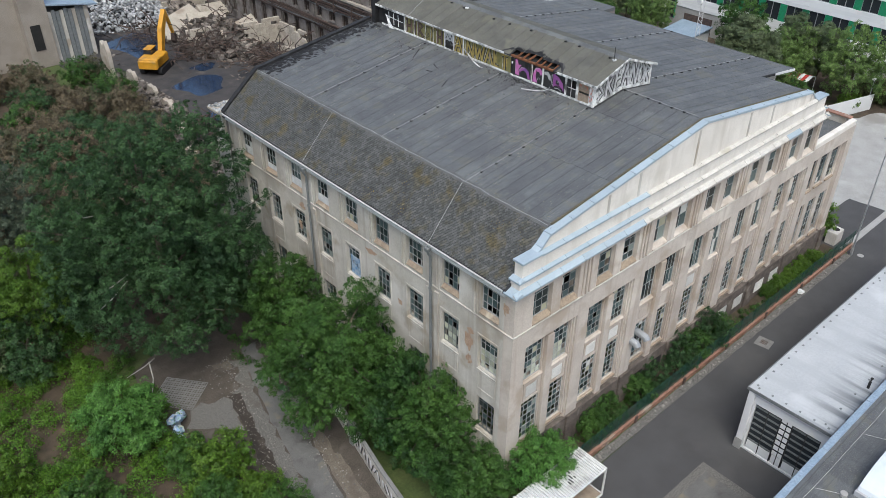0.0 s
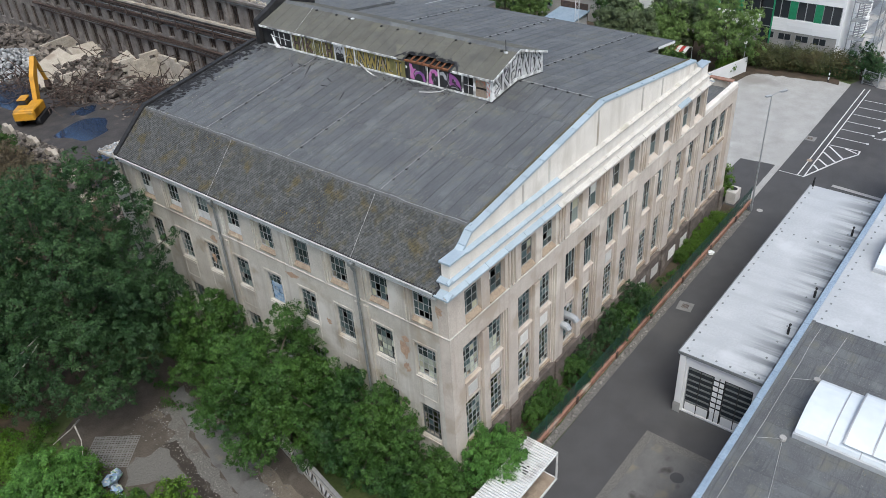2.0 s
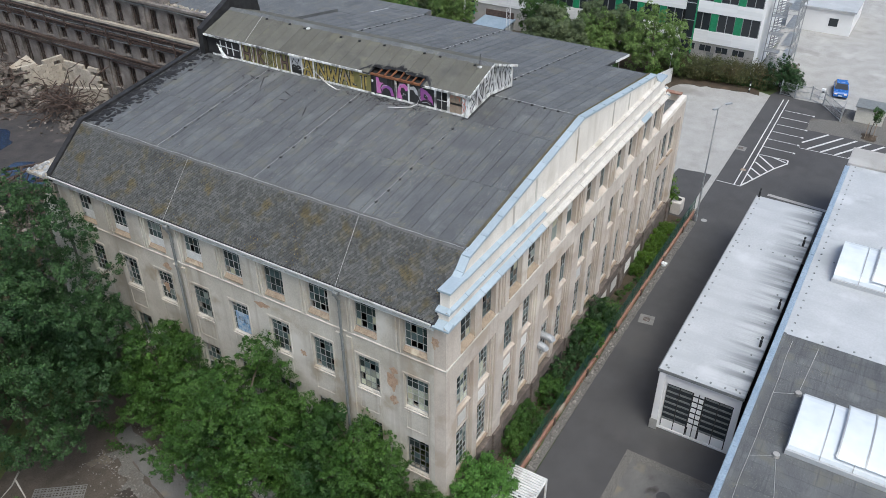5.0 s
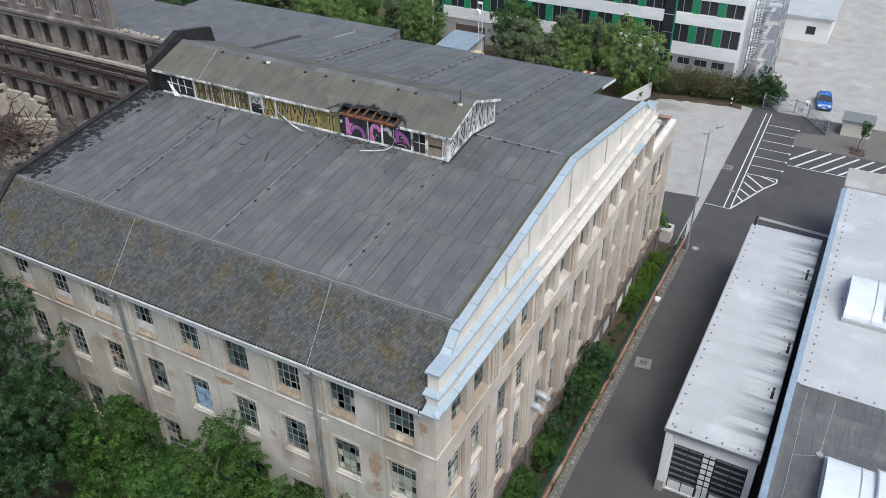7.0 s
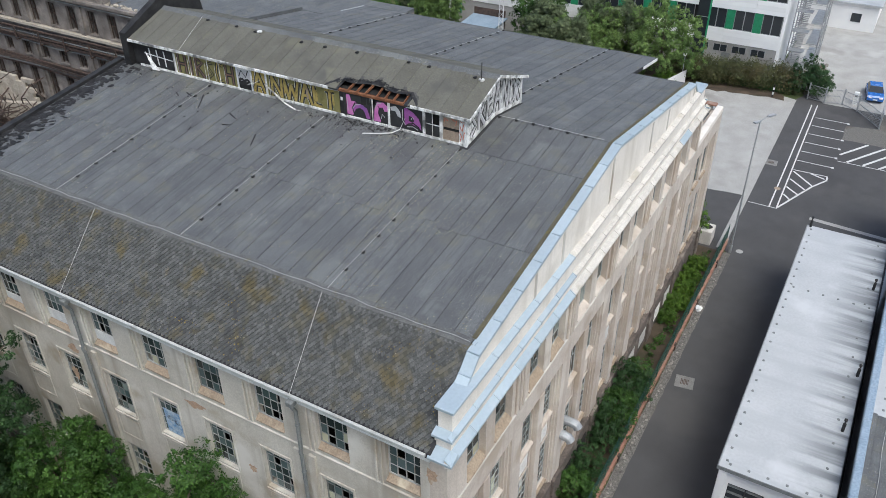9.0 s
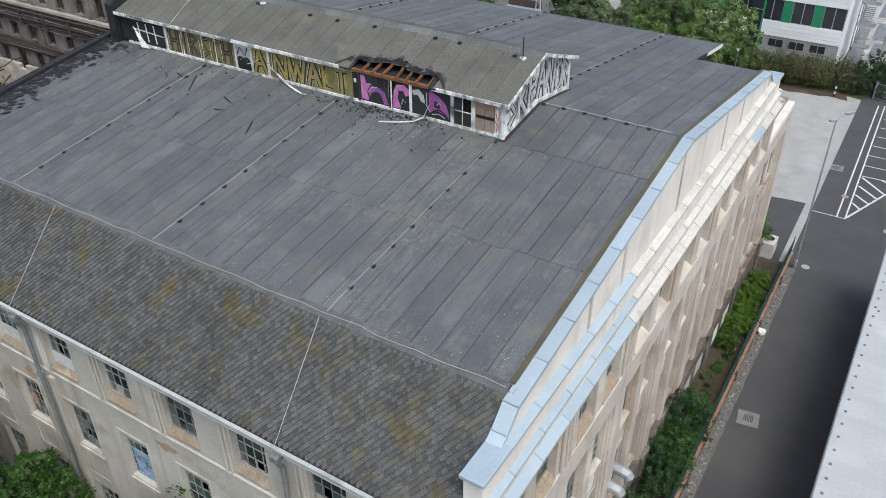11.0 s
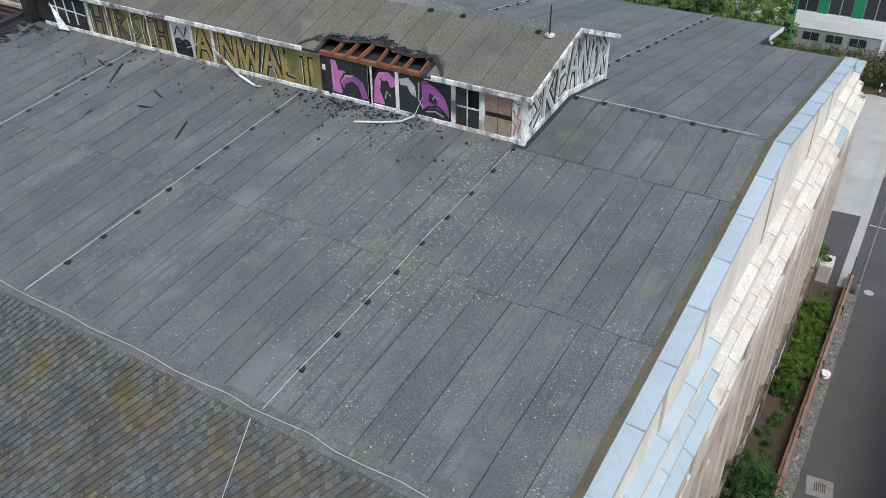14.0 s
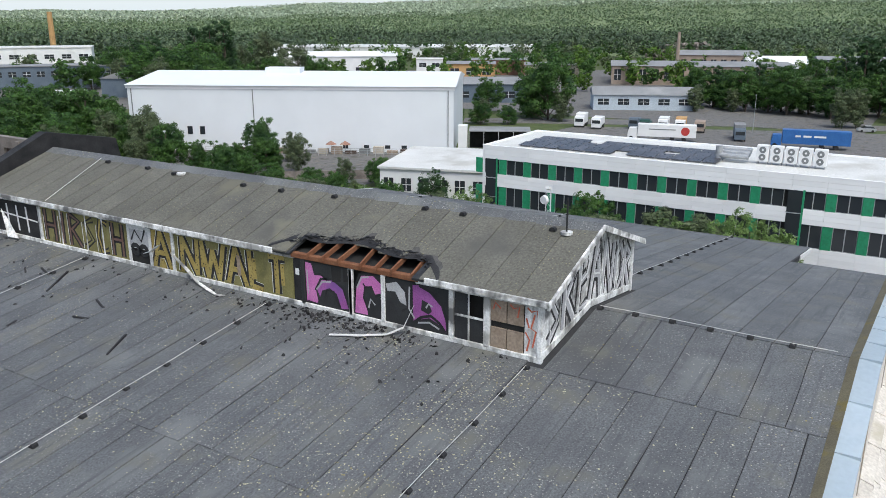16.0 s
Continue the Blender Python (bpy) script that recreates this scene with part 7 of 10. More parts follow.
while x < 76:
    part("coping", MB().cbox(x + 0.01, min(x + 2.9, 76.4), 9.003, 9.42, WZ - 0.3, WZ + 0.14, 0.04), M["blue_flash"], workshop)
    x += 2.9
part("inner_kerb", MB().box(18, 47.7, 8.78, 8.995, WZ + 0.002, WZ + 0.1), M["felt"], workshop)
for i in range(29):
    xs = 18.9 + 1.0 * i
    part("felt_seam", MB().box(xs, xs + 0.9, -30, 8.75, WZ + 0.003, WZ + 0.011), M["felt"], workshop)
for i in range(29):
    stud_at(48.2 + i, 8.55, WZ + 0.034, workshop)
for i in range(14):
    stud_at(48.0, 7.5 - 1.0 * i, WZ + 0.034, workshop)
for i in range(12):
    stud_at(58.5, 7.5 - 1.0 * i, WZ + 0.034, workshop)
part("lightning_wire", MB().tube([(19 + 2 * i, 8.3 + U.uniform(-0.05, 0.05), WZ + 0.1) for i in range(15)], 0.012, 4), M["wire"], workshop)
for pts in ([(35.2, 8.3), (36.0, 6.95)], [(36.0, 6.95), (28, 5.5)], [(41.2, 8.3), (41.9, 6.9)], [(41.9, 6.9), (47, 6.6)]):
    part("lightning_wire", MB().tube([(a, b, WZ + 0.08) for a, b in pts], 0.012, 4), M["wire"], workshop)
for x, y in ((36.0, 6.95), (41.9, 6.9)):
    part("roof_outlet", MB().tube([(x, y, WZ), (x, y, WZ + 0.2)], 0.2, 12), M["concrete"], workshop, "round grey roof outlet")

M["skylight"] = mat("skylight_acrylic", (0.58, 0.63, 0.67), (0.68, 0.72, 0.75), 0.8, 0.2, 0, 1, stain=(0.60, 0.64, 0.67), stain_scale=0.4, spec=0.6, grain=0.03)


def skylight(x0, x1, y0, label):
    """A barrel skylight that runs to the south, with glazing bars and an opening flap."""
    ob = thing("skylight", label, "skylight", "barrel skylights")
    w, c = (x1 - x0) / 2, (x0 + x1) / 2
    prof = [(c + w * math.cos(radians(a)), WZ + 0.35 + w * 0.38 * math.sin(radians(a))) for a in range(0, 181, 15)]
    L_ = y0
    part("kerb", MB().box(x0 - 0.15, x1 + 0.15, L_ - 16, L_, WZ, WZ + 0.34), M["membrane_plain"], ob)
    for k in range(9):
        y = L_ - 0.1 - 1.75 * k
        part("vault_panel", MB().prism(prof + [(p[0] * 0.98 + c * 0.02, p[1] - 0.03) for p in prof[::-1]], "y", y - 1.72, y), M["skylight"], ob, smooth=False)
        rib = [(c + (w + 0.03) * math.cos(radians(a)), WZ + 0.36 + (w * 0.38 + 0.03) * math.sin(radians(a))) for a in range(0, 181, 15)]
        part("glazing_bar", MB().prism(rib + [(p[0] * 0.97 + c * 0.03, p[1] - 0.06) for p in rib[::-1]], "y", y - 1.76, y - 1.7), M["grey_metal"], ob)
    part("end_panel", MB().prism(prof, "y", L_ - 0.1, L_ - 0.06), M["skylight"], ob)
    fl = new("flap")
    fl.parent = ob
    for sgn in (0, 1):
        pr = [(c + w * 1.06 * math.cos(radians(a)), WZ + 0.45 + w * 0.42 * math.sin(radians(a))) for a in range(25, 156, 10)]
    part("flap_sheet", MB().prism(pr + [(p[0], p[1] - 0.05) for p in pr[::-1]], "y", L_ - 5.6, L_ - 2.6), M["skylight"], fl)
    for y in (L_ - 5.6, L_ - 4.1, L_ - 2.6):
        part("flap_bar", MB().prism([(p[0], p[1] + 0.04) for p in pr] + pr[::-1], "y", y - 0.05, y + 0.05), M["grey_metal"], fl)
    return ob


skylight(36.6, 41.6, 6.6, "white barrel skylight with glazing bars and an opening flap")
skylight(55.8, 61.2, 7.3, "white barrel skylight on the membrane roof")

# ---- office block with green panels ----
office = thing("office_building", "white-clad office block with green panels and ribbon windows", "building")
OX, OY0, OY1, OZ = 111.9, 25.4, 71.6, 12.6
OD = 15.5
SEG = 34.9
bands = [(3.45, 5.15), (7.6, 9.15), (11.0, OZ)]
part("core", MB().box(OX + 0.5, OX + OD, OY0 + 0.3, OY1 - 0.3, 0, OZ - 0.5), M["white_wall"], office)
part("end_wall", MB().box(OX, OX + OD, OY0, OY0 + 0.3, 0, OZ), M["cladding"], office)
part("end_wall", MB().box(OX, OX + OD, OY1 - 0.3, OY1, 0, OZ), M["cladding"], office)
part("back_wall", MB().box(OX + OD - 0.3, OX + OD, OY0 + 0.3, OY1 - 0.3, 0, OZ), M["cladding"], office)
part("plinth", MB().box(OX + 0.06, OX + 0.3, OY0 + 0.3, OY1 - 0.3, 0, 3.42), M["concrete"], office, "grey plastered ground floor")
for z0, z1 in bands:
    rows = 3 if z1 - z0 < 1.65 else 4
    h = (z1 - z0) / rows
    for r in range(rows):
        y = OY0 + 0.3
        while y < OY1 - 0.4:
            ye = min(y + 3.3, OY1 - 0.3)
            part("cladding_panel", MB().box(OX - 0.02, OX + 0.28, y + 0.008, ye - 0.008, z0 + r * h + 0.008, z0 + (r + 1) * h - 0.008), M["cladding"], office)
            y = ye
for z0, z1 in ((5.15, 7.6), (9.15, 11.0)):
    # near-black strip behind the windows, the rooms' shade as colour
    part("recess", MB().box(OX + 0.26, OX + 0.45, OY0 + 0.3, OY1 - 0.3, z0, z1), M["dark"], office)
    y = OY0 + 0.35
    i = 0
    while y < OY1 - 1.2:
        if SEG - 0.6 < y < SEG + 1.4:
            y = SEG + 1.4
        w = new("window")
        w.parent = office
        ye = y + 2.3
        part("pane", MB().box(OX + 0.14, OX + 0.17, y + 0.06, y + 1.1, z0 + 0.06, z1 - 0.06), M["glass_far"], w)
        part("pane", MB().box(OX + 0.14, OX + 0.17, y + 1.2, ye - 0.06, z0 + 0.06, z1 - 0.06), M["glass_far"], w)
        f = MB().box(OX + 0.1, OX + 0.2, y, y + 0.06, z0, z1).box(OX + 0.1, OX + 0.2, y + 1.1, y + 1.2, z0, z1).box(OX + 0.1, OX + 0.2, ye - 0.06, ye, z0, z1)
        f.box(OX + 0.1, OX + 0.2, y + 0.06, ye - 0.06, z0, z0 + 0.06).box(OX + 0.1, OX + 0.2, y + 0.06, ye - 0.06, z1 - 0.06, z1)
        part("frame", f, M["grey_metal"], w)
        if (i * 7) % 5 == 1:
            part("blind", MB().box(OX + 0.2, OX + 0.22, y + 0.1, ye - 0.1, z0 + 0.2 + 0.2 * (i % 4), z1 - 0.1), M["white_paint"], w, "pale lowered blind")
        part("green_panel", MB().box(OX + 0.02, OX + 0.26, ye + 0.01, ye + 0.98, z0 + 0.01, z1 - 0.01), M["green_panel"], office, "glossy green panel")
        y += 3.3
        i += 1
# glazed stair strip
for y0 in (SEG - 0.5, OY1 - 2.0):
    for k in range(4):
        z = 1.4 + 2.42 * k
        part("stair_glazing", MB().box(OX - 0.05, OX + 0.02, y0 + 0.1, y0 + 1.5, z + 0.06, z + 2.36), M["glass_far"], office)
        part("stair_frame", MB().box(OX - 0.07, OX - 0.02, y0, y0 + 1.6, z, z + 0.06), M["grey_metal"], office)
    part("stair_frame", MB().box(OX - 0.07, OX + 0.02, y0 - 0.1, y0 + 0.1, 1.4, 11.1), M["green_panel"], office)
for k in range(12):
    y = OY0 + 1.6 + 2.3 * k
    w = new("window")
    w.parent = office
    part("pane", MB().box(OX + 0.02, OX + 0.055, y, y + 1.6, 2.3, 3.1), M["glass_far"], w)
    part("frame", MB().box(OX + 0.0, OX + 0.05, y - 0.06, y, 2.24, 3.16).box(OX + 0.0, OX + 0.05, y + 1.6, y + 1.66, 2.24, 3.16).box(OX + 0.0, OX + 0.05, y + 0.77, y + 0.83, 2.3, 3.1), M["grey_metal"], w)
part("door", MB().box(OX + 0.0, OX + 0.055, 31.1, 32.1, 0.1, 2.2), M["pipe"], office, "grey service door")
M["membrane_white"] = mat("white_roof", (0.50, 0.50, 0.48), (0.60, 0.60, 0.58), 0.25, 0.8, 0.05, 6, stain=((0.42, 0.41, 0.38), (0.66, 0.66, 0.65)), stain_scale=0.12)
part("roof", MB().box(OX + 0.3, OX + OD - 0.3, OY0 + 0.3, OY1 - 0.3, OZ - 0.5, OZ - 0.12), M["membrane_white"], office)
for a in (MB().box(OX - 0.03, OX + 0.3, OY0 - 0.03, OY1 + 0.03, OZ, OZ + 0.06), MB().box(OX + OD - 0.3, OX + OD + 0.03, OY0 - 0.03, OY1 + 0.03, OZ, OZ + 0.06), MB().box(OX + 0.3, OX + OD - 0.3, OY1 - 0.3, OY1 + 0.03, OZ, OZ + 0.06), MB().box(OX + 0.3, OX + OD - 0.3, OY0 - 0.03, OY0 + 0.3, OZ, OZ + 0.06)):
    part("coping", a, M["cladding"], office)
M["solar"] = mat("solar_cell", (0.045, 0.042, 0.045), (0.07, 0.066, 0.07), 1.0, 0.3, 0.0, 5, rnd="object", rnd_amount=0.3, spec=0.5)
for r in range(3):
    for k in range(14):
        if (r, k) in ((0, 6), (2, 9), (1, 3)):
            continue
        x, y = OX + 3.2 + 2.6 * r, 44.6 + 1.72 * k
        sp = thing("solar_panel", "dark tilted solar panel on the flat roof", "solar panel", "solar panels")
        part("panel", MB().obox(pose(x, y, OZ + 0.14, 0, -5, 0), 2.3, 1.62, 0.05), M["solar"], sp)
        part("stand", MB().box(x + 0.7, x + 0.8, y - 0.7, y + 0.7, OZ - 0.12, OZ + 0.17).box(x - 0.9, x - 0.8, y - 0.7, y + 0.7, OZ - 0.12, OZ + 0.02), M["grey_metal"], sp)
for k in range(5):
    y = 33.3 + 1.45 * k
    ac = thing("air_conditioner", "pale rooftop air conditioner with two stacked fans", "air conditioner", "rooftop units")
    part("case", MB().cbox(OX + 5.0, OX + 5.9, y, y + 1.25, OZ + 0.2, OZ + 1.95, 0.04), M["white_wall"], ac)
    for z in (0.65, 1.45):
        part("fan_guard", MB().tube([(OX + 4.97, y + 0.62, OZ + z), (OX + 4.995, y + 0.62, OZ + z)], 0.36, 16), M["pipe"], ac)
        part("fan_hub", MB().tube([(OX + 4.95, y + 0.62, OZ + z), (OX + 4.968, y + 0.62, OZ + z)], 0.12, 10), M["white_wall"], ac)
    part("stand", MB().box(OX + 5.05, OX + 5.85, y + 0.1, y + 0.2, OZ - 0.12, OZ + 0.2), M["grey_metal"], ac)
    part("stand", MB().box(OX + 5.05, OX + 5.85, y + 1.05, y + 1.15, OZ - 0.12, OZ + 0.2), M["grey_metal"], ac)
duct = thing("roof_duct", "shiny metal ventilation duct on the office roof", "duct")
for k in range(3):
    part("pipe", MB().tube([(OX + 4.5 + 0.7 * k, 41.0, OZ + 0.6 + 0.25 * k), (OX + 4.5 + 0.7 * k, 44.4, OZ + 0.6 + 0.25 * k)], 0.3, 12), M["grey_metal"], duct)
part("riser", MB().tube([(OX + 4.6, 44.2, OZ - 0.12), (OX + 4.6, 44.2, OZ + 1.6)], 0.4, 12), M["grey_metal"], duct)

# steel escape stair at the south end
esc = thing("escape_stair", "galvanised steel escape stair beside the office", "stair")
for x in (112.5, 115.5, 118.5):
    for y in (21.4, 24.6):
        part("column", MB().box(x - 0.06, x + 0.06, y - 0.06, y + 0.06, 0, 12.5), M["grey_metal"], esc)
for k in range(5):
    z = 2.4 * (k + 1)
    part("landing", MB().box(112.4, 118.6, 21.4, 22.7, z - 0.08, z), M["grey_metal"], esc)
    part("landing", MB().box(112.4, 113.6, 22.75, 24.6, z - 1.28, z - 1.2), M["grey_metal"], esc)
    fl = MB()
    for s in range(9):
        fl.box(113.7 + 0.28 * s, 113.98 + 0.28 * s, 23.3, 24.5, z - 1.2 + 0.13 * s, z - 1.16 + 0.13 * s)
    part("stair_flight", fl, M["grey_metal"], esc)
    rl = MB()
    for h in (0.5, 1.0):
        rl.box(112.4, 118.6, 21.35, 21.39, z + h, z + h + 0.05).box(112.35, 112.39, 21.4, 24.6, z + h - 1.2, z + h - 1.15)
    for s in range(20):
        rl.box(112.4 + 0.32 * s, 112.43 + 0.32 * s, 21.35, 21.38, z, z + 1.0)
    part("railing", rl, M["grey_metal"], esc)
    part("brace", MB().tube([(112.5, 21.4, z - 2.4), (115.5, 21.4, z)], 0.035, 5), M["grey_metal"], esc)
    part("brace", MB().tube([(118.5, 21.4, z - 2.4), (115.5, 21.4, z)], 0.035, 5), M["grey_metal"], esc)

shed = thing("white_shed", "small white flat-roofed annex with a window", "building")
part("wall", MB().box(136, 148, 16.5, 26, 0, 3.6), M["white_wall"], shed)
part("roof", MB().box(135.7, 148.3, 16.2, 26.3, 3.6, 3.85), M["membrane_plain"], shed)
part("window", MB().box(135.94, 135.99, 18.5, 19.8, 1.2, 2.4), M["glass_far"], shed)

# hedge before the office, tree row, low bank


hq = random.Random(4)
hedge = thing("hedge", "dense clipped brown-green hedge before the office", "hedge")
hc = [(108.6 + hq.uniform(-0.5, 0.5) - 0.12 * i, 22.6 + 0.62 * i, 1.5 + hq.uniform(-0.3, 0.3), 1.3, 0.9, 1.6) for i in range(24)]
v, f = leaves(np.random.default_rng(3), hc, 30000, 0.10)
v[:, 2] = np.maximum(v[:, 2], 0.0)
M["hedge"] = leaf_mat("hedge_leaf", (0.045, 0.058, 0.020), (0.085, 0.085, 0.030), (0.09, 0.065, 0.03))
part("foliage", tri_mesh("foliage", v, f, M["hedge"]), M["hedge"], hedge)
part("stem_mass", MB().box(107.6, 108.6, 22.5, 36, 0, 1.3), M["leaf_dark"], hedge)
shrub(2, 108.6, 21.2, 0.95)
shrub(2, 109.3, 19.9, 0.7)
shrub(3, 111.0, 20.6, 0.6)

big = tree("tree", "leafy deciduous tree in the row before the office", 9.5, 11.0, 0.0, 60, 34000, 0.10, M["leaf_row"], 31, 0.22, group="tree row")
put(big, 104.5, 37.6)
slim = tree("tree", "slender pale-leaved young tree before the office", 5.5, 10.2, 0.6, 40, 15000, 0.14, M["leaf_willow"], 32, 0.15, group="tree row")
put(slim, 105.0, 42.4)
dark_t = tree("tree", "dark rounded broadleaf tree before the office", 7, 10.6, 0.3, 50, 24000, 0.10, M["leaf"], 33, 0.25, group="tree row")
put(dark_t, 106.0, 54.6)
pine = tree("tree", "dark pine with bare lower trunk", 6, 12, 4, 34, 10000, 0.18, M["leaf_dark"], 34, 0.22, group="tree row")
put(pine, 82, 92)
for x, y, t, s in ((102.2, 52.0, slim, 1.02), (98.6, 45.2, big, 0.72), (102.6, 45.2, big, 0.8), (106, 47, slim, 0.9), (97.0, 46.6, slim, 0.9), (101.0, 48.3, big, 0.74), (98.6, 51.6, slim, 0.8), (93.0, 47.3, dark_t, 0.62), (91.0, 70.5, dark_t, 0.7), (96.6, 71.5, dark_t, 0.75), (90.5, 66.8, big, 0.7), (87, 70, dark_t, 0.8), (104.5, 69, big, 0.78),
                   (90, 76, big, 0.8), (96, 72, dark_t, 0.72), (93, 84, dark_t, 0.8), (99, 79, big, 0.75), (105, 81, dark_t, 0.9), (104.5, 87.5, big, 0.85), (108, 76, slim, 0.8),
                   (86, 84, dark_t, 0.95), (88, 98, big, 0.8), (96, 97, dark_t, 0.72), (101, 101, dark_t, 0.7), (107, 96, slim, 0.75), (112, 90, dark_t, 0.6), (111, 104, big, 0.6), (116, 98, dark_t, 0.55), (105, 110, dark_t, 0.7), (116, 112, big, 0.5), (110, 118, dark_t, 0.6), (94, 39.5, dark_t, 0.5)):
    put_copy(t, x, y, s)
for x, y, k, s in ((117, 80, 1, 0.8), (121, 84, 0, 0.7), (113, 77, 2, 0.8), (119, 74.5, 4, 0.8), (123, 77, 1, 0.9), (126, 88, 2, 1.0), (116, 86, 1, 1.0), (109, 73.5, 2, 0.9), (128, 96, 1, 0.9), (101.5, 36.2, 0, 0.7)):
    shrub(k, x, y, s)
slab("garden_ground", [(70, 38.1), (98, 37.6), (106, 32.1), (110.4, 22.3), (111.8, 22.3), (111.8, 75), (104, 130), (63, 130), (63, 56), (70, 56)], -0.055, 0.006, M["earth"], "bare reddish earth under the trees", "ground")

# white sheet fence, canopy, dome tent, small shed, mast
wf = thing("sheet_fence", "white corrugated sheet fence", "fence")
for i in range(16):
    x, y = 96.4 + 0.492 * i, 36.4 - 0.135 * i
    m4 = pose(x, y, 1.05, 0, 0, -15.3)
    p = MB().obox(m4, 0.51, 0.03, 2.1)
    for k in range(5):
        p.obox(m4 @ pose(-0.2 + 0.1 * k, -0.03, 0), 0.045, 0.04, 2.1)
    part("sheet", p, M["white_wall"], wf)
pl = thing("yard_light", "small white yard light on a post", "lamp", at=(103.4, 34.6, 0))
part("post", MB().tube([(0, 0, 0), (0, 0, 4.2)], 0.05, 6), M["grey_metal"], pl)
part("head", MB().obox(pose(-0.2, 0, 4.2), 0.5, 0.3, 0.18), M["white_wall"], pl)
M["canopy_red"] = mat("red_canvas", (0.40, 0.035, 0.03), (0.5, 0.06, 0.05), 1.5, 0.7, 0.1)
can = thing("awning", "red and white striped canvas awning", "awning")
for i in range(8):
    part("stripe", MB().prism([(100.2, 2.5), (101.5, 2.9), (102.8, 2.5), (101.5, 2.84)], "y", 41.4 + 0.5 * i, 41.88 + 0.5 * i), M["canopy_red"] if i % 2 else M["white_wall"], can)
for x, y in ((100.3, 41.5), (102.7, 41.5), (100.3, 45.3), (102.7, 45.3)):
    part("pole", MB().tube([(x, y, 0), (x, y, 2.52)], 0.04, 6), M["white_wall"], can)
ts = thing("small_shed", "small shed with a pale blue metal roof", "shed")
part("wall", MB().box(101.3, 106.8, 60.1, 64.6, 0, 2.8), M["white_wall"], ts)
part("roof", MB().prism([(101.0, 2.8), (101.0, 3.0), (107.1, 3.5), (107.1, 3.3)], "y", 59.8, 64.9), M["blue_flash"], ts)
part("gable", MB().box(106.9, 107.05, 60.1, 64.8, 2.0, 4.4), M["rust"], ts, "rusty sheet gable")
dome = thing("dome_tank", "pale yellow rounded tank top", "tank", at=(99.2, 57.5, 0))
M["pale_yellow"] = mat("pale_yellow_shell", (0.55, 0.47, 0.26), (0.63, 0.55, 0.34), 1.2, 0.6, 0.05)
prof = [(1.3, 0), (1.3, 2.6), (1.2, 3.2), (0.9, 3.7), (0.5, 3.95), (0.05, 4.0)]
db = MB()
for (r0, z0), (r1, z1) in zip(prof, prof[1:]):
    db.tube([(0, 0, z0), (0, 0, z1)], r0, 20, r1)
part("shell", db, M["pale_yellow"], dome, smooth=True)
mast = thing("lattice_mast", "white lattice mast with a dish antenna", "mast", at=(93.4, 54.1, 0))
H = 12.2
for a in range(3):
    c, s = math.cos(a * 2.0944), math.sin(a * 2.0944)
    part("leg", MB().tube([(0.35 * c, 0.35 * s, 0), (0.3 * c, 0.3 * s, H)], 0.035, 5), M["white_wall"], mast)
    lac = MB()
    c2, s2 = math.cos((a + 1) * 2.0944), math.sin((a + 1) * 2.0944)
    for k in range(16):
        z = 0.76 * k
        lac.tube([(0.33 * c, 0.33 * s, z), (0.33 * c2, 0.33 * s2, z + 0.7)] if k % 2 else [(0.33 * c2, 0.33 * s2, z), (0.33 * c, 0.33 * s, z + 0.7)], 0.018, 4)
    part("lacing", lac, M["white_wall"], mast)
part("dish", MB().tube([(-0.5, 0.2, H - 0.8), (-0.75, 0.25, H - 0.8)], 0.45, 16, 0.38), M["white_wall"], mast)
part("floodlight", MB().obox(pose(-0.2, 0, H + 0.3, 0, 20, 0), 0.6, 0.4, 0.3), M["white_wall"], mast)

# gate, chargers, blue car, bin store, young tree
gate = thing("metal_gate", "grey steel mesh sliding gate", "gate")
GP = [(107.4, 20.6), (106.9, 18.7), (107.3, 16.8), (106.3, 15.1), (102.4, 12.4), (106.4, 12.5)]
for (xa, ya), (xb, yb) in zip(GP, GP[1:]):
    d = Vector((xb - xa, yb - ya, 0))
    mid = pose((xa + xb) / 2, (ya + yb) / 2, 0, 0, 0, math.degrees(math.atan2(d.y, d.x)))
    fr = MB()
    for z in (0.15, 1.0, 1.75):
        fr.obox(mid @ pose(0, 0, z), d.length, 0.05, 0.06)
    part("gate_frame", fr, M["grey_metal"], gate)
    bars = MB()
    n = int(d.length / 0.14)
    for k in range(n):
        bars.obox(mid @ pose(-d.length / 2 + 0.14 * (k + 0.5), 0, 0.95), 0.018, 0.018, 1.6)
    part("bar_infill", bars, M["grey_metal"], gate, kind="stuff")
    part("post", MB().box(xa - 0.08, xa + 0.08, ya - 0.08, ya + 0.08, 0, 2.0), M["grey_metal"], gate)
M["car_blue"] = mat("car_blue", (0.012, 0.10, 0.36), (0.018, 0.13, 0.42), 1.0, 0.25, 0, spec=0.7)


